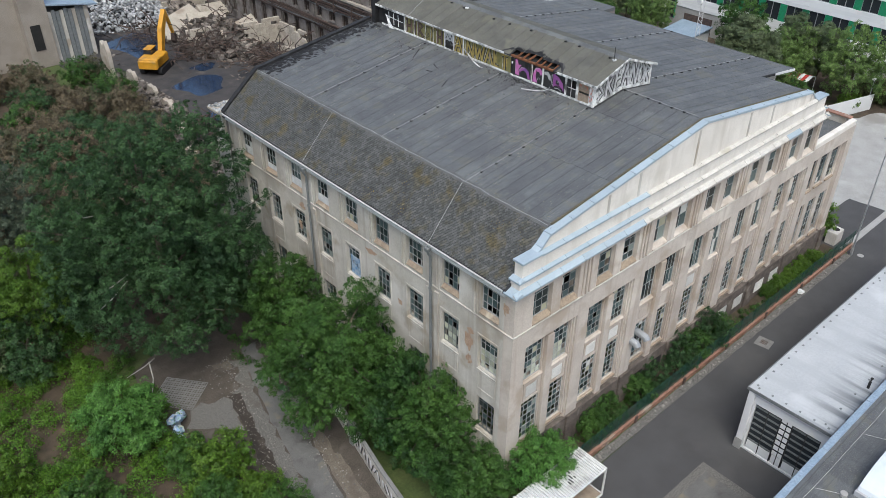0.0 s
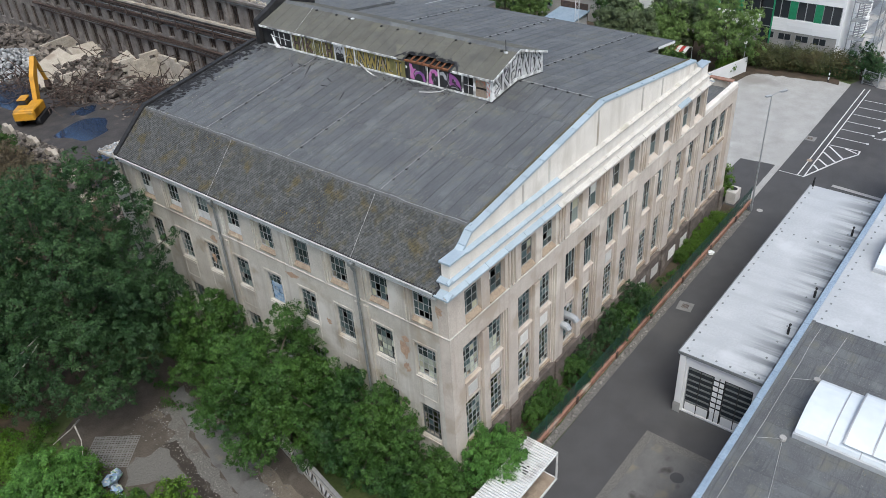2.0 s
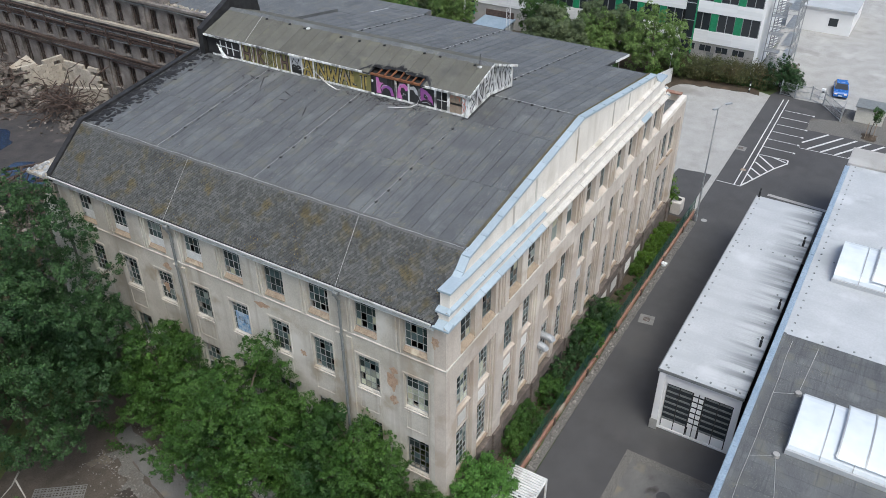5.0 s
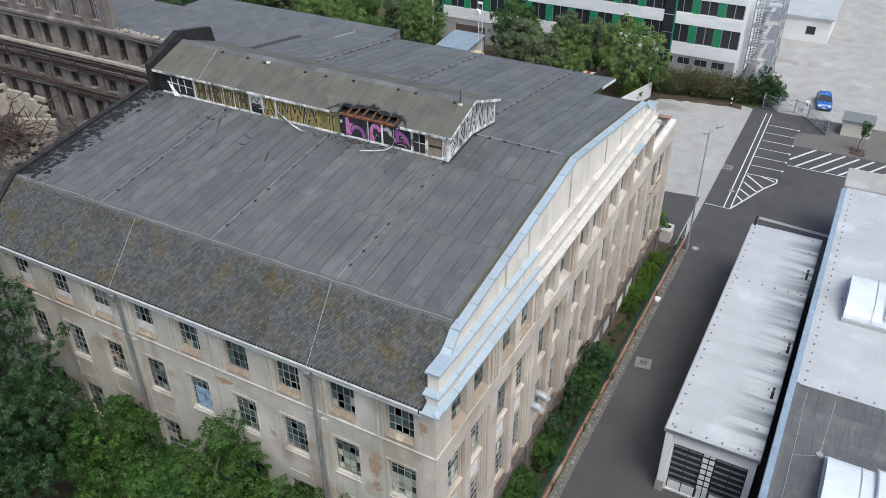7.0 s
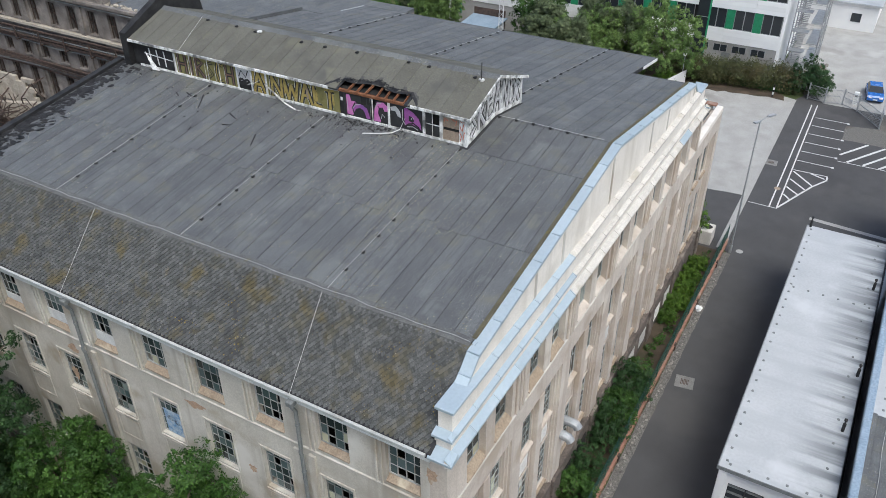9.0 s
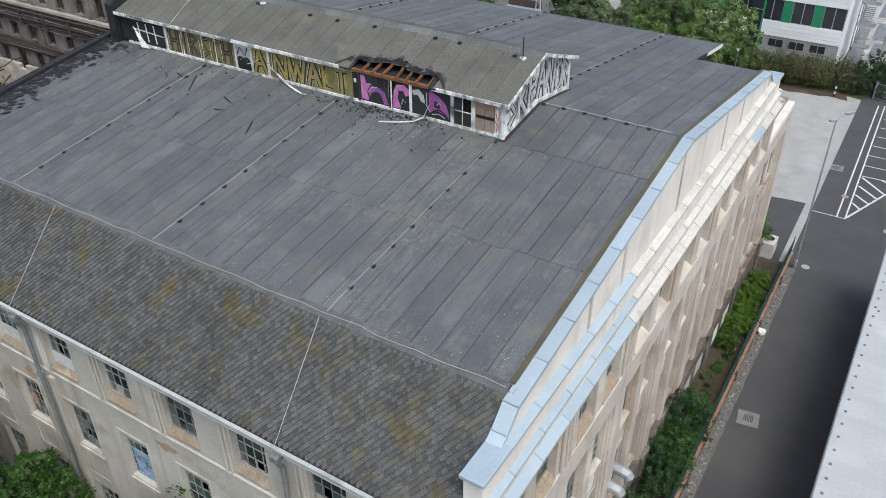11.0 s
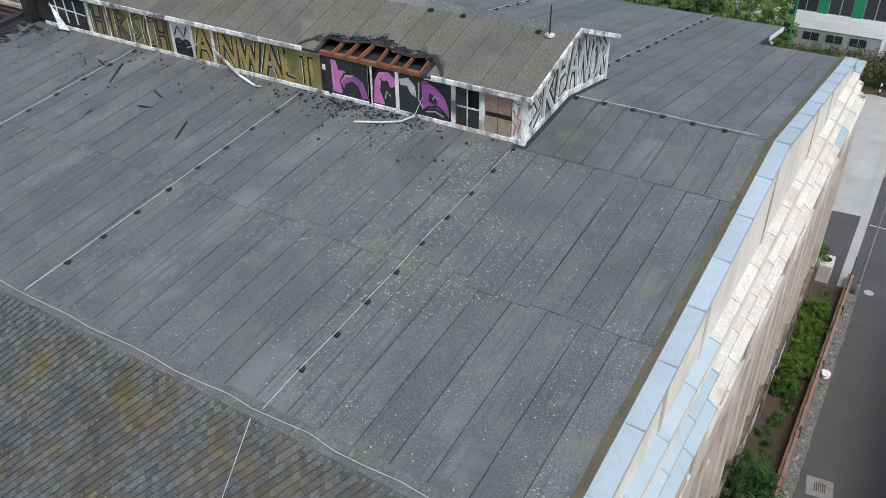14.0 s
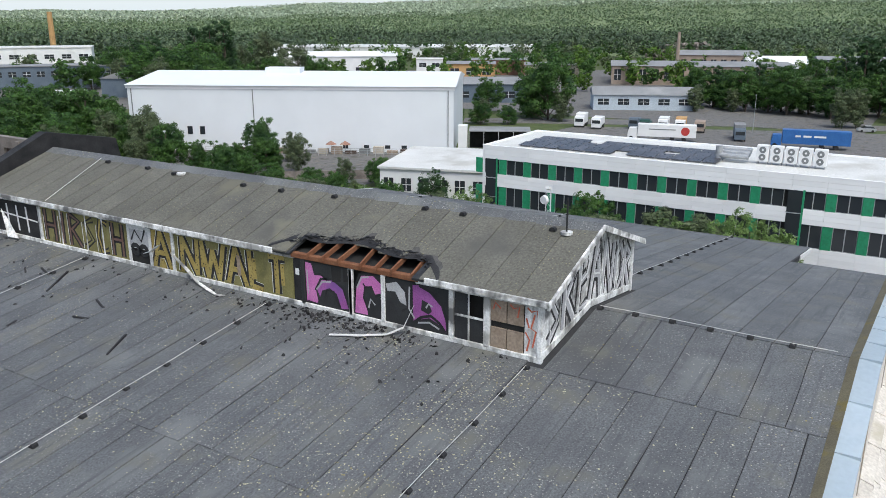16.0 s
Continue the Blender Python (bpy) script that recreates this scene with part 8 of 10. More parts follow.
def car(name, label, x, y, rz, paint, L_=4.2, w=1.75, h=1.5):
    ob = thing(name, label, "car", at=(x, y, 0))
    ob.rotation_euler = (0, 0, radians(rz))
    side = [(-L_ / 2, 0.35), (-L_ / 2, 0.75), (-L_ / 2 + 0.15, 0.92), (-L_ * 0.24, 1.0), (L_ * 0.42, 1.0), (L_ / 2, 0.85), (L_ / 2, 0.35), (L_ * 0.36, 0.2), (-L_ * 0.38, 0.2)]
    part("body", MB().prism(side, "y", -w / 2, w / 2), paint, ob)
    a, b = -L_ * 0.26, L_ * 0.42
    vs = []
    for xx, z, k in ((a, 1.0, 0.94), (a + 0.75, h, 0.76), (b - 0.55, h, 0.76), (b, 1.0, 0.94)):
        vs += [(xx, -w / 2 * k, z), (xx, w / 2 * k, z)]
    part("cabin_glass", MB().add(vs, [(0, 2, 3, 1), (2, 4, 5, 3), (4, 6, 7, 5), (0, 6, 4, 2), (1, 3, 5, 7), (0, 1, 7, 6)]), M["glass_far"], ob)
    part("roof_panel", MB().cbox(a + 0.8, b - 0.6, -w / 2 * 0.77, w / 2 * 0.77, h - 0.02, h + 0.03, 0.02), paint, ob)
    for xx in (-L_ * 0.3, L_ * 0.3):
        for yy in (-w / 2 + 0.08, w / 2 - 0.08):
            wh = part("wheel", MB().tube([(xx, yy - 0.1, 0.31), (xx, yy + 0.1, 0.31)], 0.31, 14), M["black"], ob)
    for yy in (-w / 2 + 0.3, w / 2 - 0.3):
        part("headlight", MB().obox(pose(-L_ / 2 - 0.01, yy, 0.72), 0.06, 0.35, 0.14), M["white_wall"], ob)
    part("number_plate", MB().obox(pose(-L_ / 2 - 0.02, 0, 0.5), 0.04, 0.5, 0.11), M["white_wall"], ob)
    return ob


car("car", "bright blue parked hatchback car behind the gate", 111.6, 13.9, 8, M["car_blue"])
for i, y in enumerate((17.9, 15.7)):
    slab("charging_bay", [(107.2, y - 0.9), (110.8, y - 0.9), (110.8, y + 0.9), (107.2, y + 0.9)], 0.0, 0.009, M["paint_line"] if i else mat("pale_green_paint", (0.38, 0.46, 0.38), (0.46, 0.54, 0.46), 3, 0.8, 0.1), "pale painted parking bay", "marking")
ch = thing("charging_post", "white electric charging post", "charging post", at=(108.3, 15.6, 0))
part("body", MB().cbox(-0.2, 0.2, -0.25, 0.25, 0, 1.5, 0.04), M["white_wall"], ch)
part("screen", MB().box(-0.21, -0.204, -0.12, 0.12, 1.0, 1.25), M["black"], ch)
bs = thing("bin_store", "small pale hut with a flat dark roof", "hut", at=(104.6, 9.4, 0))
part("wall", MB().box(-1.3, 1.3, -1.6, 1.6, 0, 1.9), mat("pale_render", (0.5, 0.48, 0.42), (0.58, 0.56, 0.5), 1, 0.9, 0.1), bs)
part("roof", MB().cbox(-1.5, 1.5, -1.8, 1.8, 1.9, 2.05, 0.03), M["pipe"], bs)
slab("gravel_bed", worn([(97.8, 15.5), (101.6, 15.6), (102.3, 12.5), (106.6, 12.2), (107, 4), (97.9, 4)], 0.06), -0.05, 0.01, M["gravel"], "brown gravel bed around the young tree", "gravel")
yt = tree("tree", "thin young street tree tied to stakes", 1.3, 4.4, 1.4, 10, 1400, 0.07, M["leaf"], 41, 0.05)
put(yt, 99.3, 8.7)
stk = thing("tree_stakes", "square frame of wooden tree stakes", "stakes", at=(99.3, 8.7, 0))
for x in (-0.4, 0.4):
    for y in (-0.4, 0.4):
        part("stake", MB().tube([(x, y, 0), (x, y, 1.7)], 0.04, 6), M["ply"], stk)
part("cross_bar", MB().box(-0.45, 0.45, -0.42, -0.38, 1.5, 1.58).box(-0.45, 0.45, 0.38, 0.42, 1.5, 1.58), M["ply"], stk)
slab("mulch", worn([(98.4, 7.9), (100.2, 7.9), (100.2, 9.5), (98.4, 9.5)], 0.15, 0.4), 0.0, 0.03, M["earth"], "dark mulch round the young tree", "ground")
bol = thing("marker_post", "black and white striped marker post", "bollard", at=(105.9, 24.3, 0))
for k in range(5):
    part("ring", MB().tube([(0, 0, 0.3 * k), (0, 0, 0.3 * k + 0.298)], 0.09, 8), M["white_wall"] if k % 2 else M["black"], bol)

# ---- demolition ground north of the hall ----
slab("demolition_ground", [(26.5, 55.2), (62, 55.2), (62, 185), (30, 185), (33, 108), (30, 90)], -0.055, 0.004, M["rubble_ground"] if "rubble_ground" in M else mat("demolition_earth", (0.038, 0.036, 0.037), (0.07, 0.063, 0.06), 0.6, 0.9, 0.8, 6, stain=((0.03, 0.03, 0.033), (0.13, 0.11, 0.095)), stain_scale=0.2), "dark churned demolition ground", "ground")
# blue of the mirrored sky is put into the water's colour
M["puddle"] = mat("puddle_sky_blue", (0.012, 0.026, 0.055), (0.02, 0.04, 0.08), 0.6, 0.06, 0.02, 4, spec=0.8)
for cx, cy, rx, ry in ((44.6, 117.5, 3.6, 6.5), (44.2, 97.5, 3.0, 3.8), (47.6, 103.2, 1.6, 1.6), (42.0, 86.5, 1.8, 4.0)):
    pts = [(cx + rx * (1 + 0.2 * math.sin(3 * a) + 0.1 * math.sin(5 * a + 1)) * math.cos(a), cy + ry * (1 + 0.18 * math.sin(2 * a + 1)) * math.sin(a)) for a in [6.28319 * i / 28 for i in range(28)]]
    slab("puddle", pts, 0.0, 0.011, M["puddle"], "puddle on the demolition ground with sky blue in its colour", "puddle")


def heap(name, cx, cy, rx, ry, h, n, material, label, seed, size=(0.2, 0.7)):
    """A heap of broken lumps: bigger ones below, smaller ones above."""
    q = random.Random(seed)
    mb = MB()
    for i in range(n):
        a, r = q.uniform(0, 6.2832), math.sqrt(q.random())
        x, y = cx + rx * r * math.cos(a), cy + ry * r * math.sin(a)
        z = h * max(0, 1 - r * r) * q.uniform(0.55, 1.0)
        s = q.uniform(*size) * (1.25 - 0.5 * q.random())
        mb.rock(pose(x, y, max(z, s * 0.25), q.uniform(-40, 40), q.uniform(-40, 40), q.uniform(0, 360)), (s * q.uniform(0.8, 1.6), s, s * q.uniform(0.4, 0.9)), seed * 997 + i)
    ob = new(name, mb.mesh(name, M[material]))
    return tagged(ob, label, "rubble", kind="stuff")


M["rubble_white"] = mat("white_scrap", (0.26, 0.265, 0.27), (0.44, 0.445, 0.45), 1.5, 0.85, 0.4, 8, rnd="island", rnd_amount=0.4)
heap("rubble_heap", 55.5, 84, 6, 13, 2.4, 1100, "rubble", "brown rubble heap of broken brick and mortar", 1, (0.12, 0.42))
heap("rubble_heap", 54.5, 112, 6.5, 11, 2.6, 800, "rubble", "brown rubble heap with concrete lumps", 2, (0.15, 0.6))
heap("rubble_heap", 45, 72, 9, 8, 1.0, 700, "rubble", "low scatter of brick rubble", 3, (0.1, 0.35))
heap("scrap_heap", 49, 130, 9, 6, 2.6, 1200, "rubble_white", "heap of pale scrap and plaster", 4, (0.12, 0.4))
heap("scrap_heap", 46, 146, 14, 12, 2.2, 1300, "rubble_white", "wide spread of pale scrap and plaster", 14, (0.15, 0.5))
heap("rubble_heap", 56, 138, 5, 16, 3.0, 700, "rubble", "brown rubble along the burnt building", 15, (0.2, 0.8))
heap("rubble_heap", 48, 64, 9, 6, 1.2, 700, "rubble", "brick rubble below the torn hall end", 16, (0.1, 0.4))
heap("rubble_heap", 33.5, 74, 3.5, 16, 1.2, 700, "rubble", "rubble along the remains of the west wall", 5, (0.12, 0.4))
heap("rubble_heap", 37.2, 97, 1.8, 13, 1.2, 600, "rubble", "rubble line of a fallen wall", 6, (0.12, 0.4))
heap("rubble_heap", 30, 61, 4, 6, 1.0, 400, "rubble", "rubble beside the hall end", 7, (0.1, 0.4))
sc = random.Random(44)
bits = MB()
for i in range(2600):
    x, y = sc.uniform(38, 61.5), sc.uniform(60, 128)
    if math.hypot((x - 43.8) / 5.0, (y - 100) / 26) < 1:
        continue
    r = sc.uniform(0.05, 0.22)
    bits.rock(pose(x, y, 0.05, sc.uniform(-30, 30), sc.uniform(-30, 30), sc.uniform(0, 360)), (r * sc.uniform(1, 3), r, r * 0.5), 4000 + i)
tagged(new("scattered_debris", bits.mesh("scattered_debris", M["rubble"])), "scattered bricks, timber and plaster lumps", "debris", kind="stuff")
# tangled steel
tq = random.Random(8)
for cx, cy, s, n in ((49.5, 107, 3.5, 110), (55, 97, 3.2, 120), (46, 118, 4, 60), (38, 78, 4.0, 60), (57, 114, 4, 60), (33, 62, 3, 30), (59, 88, 3, 50)):
    mb = MB()
    for i in range(n):
        p = Vector((cx + tq.gauss(0, s * 0.5), cy + tq.gauss(0, s * 0.6), tq.uniform(0.3, 2.6)))
        pts = [p]
        d = Vector((tq.uniform(-1, 1), tq.uniform(-1, 1), tq.uniform(-0.4, 0.6)))
        for k in range(5):
            d = (d + Vector((tq.gauss(0, 0.6), tq.gauss(0, 0.6), tq.gauss(-0.1, 0.5)))).normalized()
            p = p + d * tq.uniform(0.5, 1.2)
            p.z = max(p.z, 0.1)
            pts.append(p.copy())
        mb.tube(pts, tq.uniform(0.03, 0.08), 4)
    tagged(new("bent_steel", mb.mesh("bent_steel", M["rust"])), "tangle of bent rusty reinforcing steel", "scrap steel", kind="stuff")
for i in range(16):
    x, y = tq.uniform(34, 44), tq.uniform(74, 90)
    solo("steel_beam", MB().obox(pose(x, y, 0.7 + 0.25 * tq.random(), tq.uniform(-8, 8), tq.uniform(-8, 8), tq.uniform(-30, 60)), tq.uniform(3, 7), 0.22, 0.22), M["rust"], "rusty steel beam lying on rubble", "beam", "fallen beams")
# big broken slabs and the pale block walls
for x, y, sx, sy, sz, rx, ry, rz in ((50.5, 116, 5, 3.2, 0.5, 38, 10, 0), (56.0, 117, 6, 3.4, 0.5, 42, 6, -8), (58.5, 110.5, 5, 3, 0.5, 46, -12, 5), (53.5, 121, 6, 3, 0.6, 30, -12, 12), (59.5, 122, 5, 2.5, 0.5, 35, 5, 10), (55.5, 109.0, 3, 2.2, 0.5, 24, 20, 20), (58.5, 96.5, 5, 0.5, 2.0, 4, 3, -60)):
    solo("concrete_slab", MB().obox(pose(x, y, 1.1 if sz < 1 else 1.0, rx, ry, rz), sx, sy, sz), M["block_stone"], "broken pale concrete slab tilted on rubble", "slab", "broken slabs")
bw = thing("block_wall", "remaining wall corner of large pale blocks", "wall")


def course_wall(xa, ya, xb, yb, rows, bl=0.95, bh=0.55):
    d = Vector((xb - xa, yb - ya, 0))
    rz = math.degrees(math.atan2(d.y, d.x))
    n = int(d.length / bl)
    me = MB().cbox(-bl / 2 + 0.012, bl / 2 - 0.012, -0.2, 0.2, 0.008, bh - 0.008, 0.03).mesh("block", M["block_stone"])
    for r in range(rows):
        for i in range(n):
            if r >= rows - 2 and (i * 5 + r * 3) % 7 == 0:
                continue
            b = new("block", me)
            b.parent = bw
            f = (i + 0.5 + (0.5 if r % 2 else 0)) * bl
            b.matrix_basis = pose(xa + d.x * f / d.length, ya + d.y * f / d.length, r * bh, 0, 0, rz)


course_wall(55.9, 105.6, 61.6, 105.0, 7)
course_wall(61.3, 104.8, 61.4, 97.5, 6)
course_wall(49.4, 111.2, 53.2, 110.4, 5)
course_wall(53.0, 127.4, 61.5, 128.6, 4)
# excavator
M["cat_yellow"] = mat("machine_yellow", (0.50, 0.235, 0.018), (0.60, 0.30, 0.03), 1.2, 0.45, 0.1, stain=(0.3, 0.18, 0.05), stain_scale=0.8)
ex = thing("excavator", "yellow tracked excavator with a raised boom", "excavator", at=(42.3, 106.5, 0))
ex.rotation_euler = (0, 0, radians(42))
for s in (-1, 1):
    tr = [(-2.1, 0.35), (-1.8, 0.05), (1.8, 0.05), (2.1, 0.35), (2.1, 0.7), (1.8, 0.98), (-1.8, 0.98), (-2.1, 0.7)]
    part("track", MB().prism(tr, "y", s * 1.25 - 0.32, s * 1.25 + 0.32), M["black"], ex, "dark crawler track")
part("turntable", MB().tube([(0, 0, 0.9), (0, 0, 1.2)], 0.9, 16), M["black"], ex)
part("house", MB().cbox(-2.4, 1.3, -1.35, 0.25, 1.2, 2.35, 0.12), M["cat_yellow"], ex)
part("engine_cover", MB().cbox(-2.5, -0.6, -1.35, 1.35, 1.2, 2.45, 0.14), M["cat_yellow"], ex)
part("counterweight", MB().cbox(-2.85, -2.45, -1.35, 1.35, 1.15, 2.3, 0.15), M["cat_yellow"], ex)
part("badge", MB().box(-2.2, -1.2, 1.352, 1.36, 1.6, 2.1), M["black"], ex)
part("cab", MB().cbox(-0.4, 1.35, 0.35, 1.35, 1.2, 2.95, 0.1), M["glass_far"], ex, "dark glazed cab")
part("cab_roof", MB().cbox(-0.45, 1.4, 0.3, 1.4, 2.95, 3.05, 0.03), M["cat_yellow"], ex)
part("boom", MB().prism([(0.8, 1.8), (2.2, 5.2), (4.3, 7.2), (4.8, 6.7), (3.2, 4.5), (1.7, 1.6)], "y", -0.65, -0.05), M["cat_yellow"], ex)
part("stick", MB().prism([(4.3, 7.2), (4.9, 6.9), (6.4, 3.2), (6.1, 3.0)], "y", -0.5, -0.15), M["cat_yellow"], ex)
part("grapple", MB().prism([(6.0, 3.2), (6.6, 3.1), (6.9, 2.2), (6.3, 1.6), (5.8, 2.2)], "y", -0.6, -0.05), M["rust"], ex)
part("ram", MB().tube([(1.3, -0.3, 2.0), (2.9, -0.3, 4.0)], 0.1, 8), M["grey_metal"], ex)
# remains of the west wall: column stubs and broken wall lengths
for i, (x, y, h) in enumerate(((36.4, 108.5, 5.2), (37.2, 103, 2.4), (37.6, 98, 1.8), (37.2, 93, 1.6), (35.2, 86, 1.6), (33.2, 79, 1.5))):
    st = thing("wall_stub", "broken plastered wall stub with jagged top", "wall stub", "wall stubs")
    part("stub", MB().prism([(y - 1.4, 0), (y - 1.4, h * 0.7), (y - 0.8, h), (y - 0.2, h * 0.85), (y + 0.5, h * 0.95), (y + 1.3, h * 0.55), (y + 1.3, 0)], "x", x - 0.25, x + 0.25), M["block_stone"], st)
# end of the hall's west wall, torn open
st = thing("torn_wall", "torn end of the factory side wall with loose rubble", "wall stub")
part("wall", MB().prism([(55.12, 0), (55.12, 15.6), (55.6, 15.6), (56.4, 14.2), (57.2, 12.8), (57.0, 9), (57.6, 5), (57.4, 0)], "x", XW, XW + 0.45), M["plaster"], st)
part("slab_edge", MB().box(XW - 0.3, XW + 2.2, 55.2, 57.4, 15.62, 15.8), M["block_stone"], st)
bits = MB()
for i in range(50):
    bits.rock(pose(XW + tq.uniform(-0.2, 1.9), 54.9 + tq.uniform(0, 2.4), 15.85, tq.uniform(0, 60), 0, tq.uniform(0, 360)), (tq.uniform(0.08, 0.3), 0.15, 0.08), 300 + i)
part("loose_rubble", bits, M["rubble_white"], st, kind="stuff")

# ---- burnt-out brick building beyond ----
ruin = thing("ruin_building", "burnt-out brick building shell with empty windows", "building")
RXX = 62.0


def ruin_front(y0, y1, z0, z1, rows, pitch, w, material):
    holes = []
    n = int((y1 - y0) / pitch)
    for i in range(n):
        c = y0 + pitch * (i + 0.5)
        for a, b in rows:
            holes.append((c - w / 2, c + w / 2, a, b))
    part("wall", wall_cells("x", RXX, RXX + 0.6, y0, y1, z0, z1, holes), M[material], ruin)
    for h in holes:
        fr = MB().box(RXX + 0.25, RXX + 0.33, h[0], h[0] + 0.08, h[2], h[3]).box(RXX + 0.25, RXX + 0.33, h[1] - 0.08, h[1], h[2], h[3])
        m = (h[0] + h[1]) / 2
        fr.box(RXX + 0.26, RXX + 0.32, m - 0.04, m + 0.04, h[2], h[3]).box(RXX + 0.26, RXX + 0.32, h[0] + 0.08, h[1] - 0.08, (h[2] + h[3]) / 2, (h[2] + h[3]) / 2 + 0.06)
        part("window_frame", fr, M["rust"], ruin)
        part("sill", MB().box(RXX - 0.12, RXX - 0.003, h[0] - 0.1, h[1] + 0.1, h[2] - 0.16, h[2]), M["soot_wall"], ruin)


ruin_front(56.5, 84.0, 0, 13.5, ((1.2, 4.8), (6.2, 7.7), (10.4, 12.9)), 3.05, 1.2, "soot_wall")
ruin_front(84.0, 176.0, 0, 18.5, ((1.2, 4.8), (6.2, 7.7), (10.4, 12.9), (14.6, 17.6)), 3.05, 1.3, "soot_wall")
for z, pr, m in ((9.9, 0.5, "block_stone"), (8.2, 0.45, "rust"), (5.6, 0.5, "rust"), (13.6, 0.5, "soot_wall")):
    part("ledge", MB().box(RXX - pr, RXX - 0.004, 57, 139, z, z + 0.28), M[m], ruin)
pq = random.Random(12)
for k in range(15):
    z = (5.3, 5.5, 5.75, 6.0, 7.9, 8.1, 8.45, 8.7, 8.95, 9.2, 9.35, 9.6, 13.3, 13.7, 4.9)[k]
    off = pq.uniform(0.2, 0.75)
    part("pipe_run", MB().tube([(RXX - off - 0.1 * math.sin(y + k), y, z + pq.uniform(-0.12, 0.12)) for y in range(57, 138, 5)], pq.uniform(0.05, 0.11), 5), M["rust"] if k % 4 else M["pipe"], ruin, "rusty sagging pipe")
for y in range(58, 138, 4):
    part("bracket", MB().box(RXX - 0.8, RXX - 0.005, y - 0.06, y + 0.06, 8.0, 8.12).box(RXX - 0.8, RXX - 0.7, y - 0.06, y + 0.06, 8.12, 9.5), M["rust"], ruin)
for y in range(60, 138, 9):
    part("pier", MB().box(RXX - 0.22, RXX - 0.005, y - 0.3, y + 0.3, 0, 13.4 if y < 84 else 18.3), M["soot_wall"], ruin)
part("roof", MB().box(RXX + 0.6, 78, 56.5, 84, 12.9, 13.25), M["felt"], ruin, "flat grey-blue felt roof")
part("back_wall", MB().box(77.5, 78, 56.5, 84, 0, 12.9), M["soot_wall"], ruin)
part("inner_wall", MB().box(RXX + 4.5, RXX + 4.8, 84.3, 139, 0, 12.9), M["soot_wall"], ruin)
part("roof", MB().box(RXX + 0.6, 74, 84.4, 139, 12.7, 13.0), M["felt"], ruin)
part("end_wall", MB().box(RXX + 0.6, 77.5, 56.5, 57, 0, 12.9), M["soot_wall"], ruin)
part("end_wall", MB().prism([(RXX + 0.6, 0), (RXX + 0.6, 18.2), (RXX + 1.1, 17.0), (RXX + 1.6, 13.3), (73.5, 12.9), (73.5, 0)], "y", 83.9, 84.3), M["soot_wall"], ruin)
bits = MB()
for i in range(160):
    bits.rock(pose(RXX + tq.uniform(0, 1.2), tq.uniform(57, 84), 13.6, tq.uniform(0, 60), 0, tq.uniform(0, 360)), (tq.uniform(0.1, 0.35), 0.2, 0.14), 500 + i)
part("broken_coping", bits, M["block_stone"], ruin, kind="stuff")
# caravan on the bare ground behind
cv = thing("caravan", "small white touring caravan on bare earth", "caravan", at=(98.8, 121.5, 0))
cv.rotation_euler = (0, 0, radians(-28))
part("body", MB().prism([(-2.6, 0.5), (-2.8, 1.3), (-2.3, 2.5), (2.2, 2.6), (2.7, 1.6), (2.6, 0.5)], "y", -1.1, 1.1), M["white_wall"], cv)
for x in (-1.4, 0.2, 1.5):
    part("window", MB().box(x - 0.45, x + 0.45, -1.13, -1.102, 1.4, 2.0), M["glass_far"], cv)
part("wheel", MB().tube([(0, -1.0, 0.32), (0, -1.15, 0.32)], 0.32, 12), M["black"], cv)

# beige building and lean-to at the north-west corner of the demolition ground
bb = thing("beige_building", "plain beige rendered building with a small window", "building")
M["beige"] = mat("beige_render", (0.27, 0.235, 0.195), (0.33, 0.29, 0.245), 0.6, 0.9, 0.15, 10, stain=(0.22, 0.19, 0.16), stain_scale=0.2, streak=((0.3, 0.26, 0.22), (1.2, 1.2, 0.1)))
part("wall", MB().box(6, 29.5, 119, 150, 0, 16), M["beige"], bb)
part("end_strip", MB().box(29.504, 33.0, 117.5, 150, 0, 15), M["beige"], bb)
part("window", MB().box(24.8, 26.0, 118.9, 118.995, 5.2, 6.3), M["glass_far"], bb)
part("window", MB().box(30.3, 31.6, 117.4, 117.495, 2.5, 6.0), M["dark"], bb)
lt = thing("lean_to", "grey plank-sided lean-to with a blue sheet roof", "shed")
for i in range(10):
    part("plank", MB().box(33.1 + 0.55 * i, 33.6 + 0.55 * i, 118.0 + 0.06 * math.sin(i), 118.2, 0, 7.2 + 0.15 * math.sin(2 * i)), M["pipe"] if i % 3 else M["plaster"], lt)
part("roof", MB().prism([(33, 8.2), (33, 8.4), (40, 7.2), (40, 7.0)], "y", 117.6, 140), M["blue_flash"], lt)
part("side", MB().box(38.4, 38.7, 118.2, 140, 0, 7.0), M["plaster"], lt)

# ---- distance: white hall, low buildings, works yard, road, woods and hills ----
hall = thing("white_hall", "large plain white warehouse hall", "building")
HA, HB = Vector((136.9, 172.0, 0)), Vector((169.0, 110.4, 0))
hd = (HB - HA)
hm = pose(HA.x, HA.y, 0, 0, 0, math.degrees(math.atan2(hd.y, hd.x)))
HL, HH, HD = hd.length, 13.7, 36.0
M["hall_white"] = mat("hall_sheeting", (0.66, 0.685, 0.71), (0.69, 0.715, 0.74), 0.15, 0.6, 0, 0.2, stain=(0.64, 0.665, 0.69), stain_scale=0.05, grain=0.02)


def on(m, x0, x1, y0, y1, z0, z1):
    return MB().obox(m @ pose((x0 + x1) / 2, (y0 + y1) / 2, (z0 + z1) / 2), x1 - x0, y1 - y0, z1 - z0)


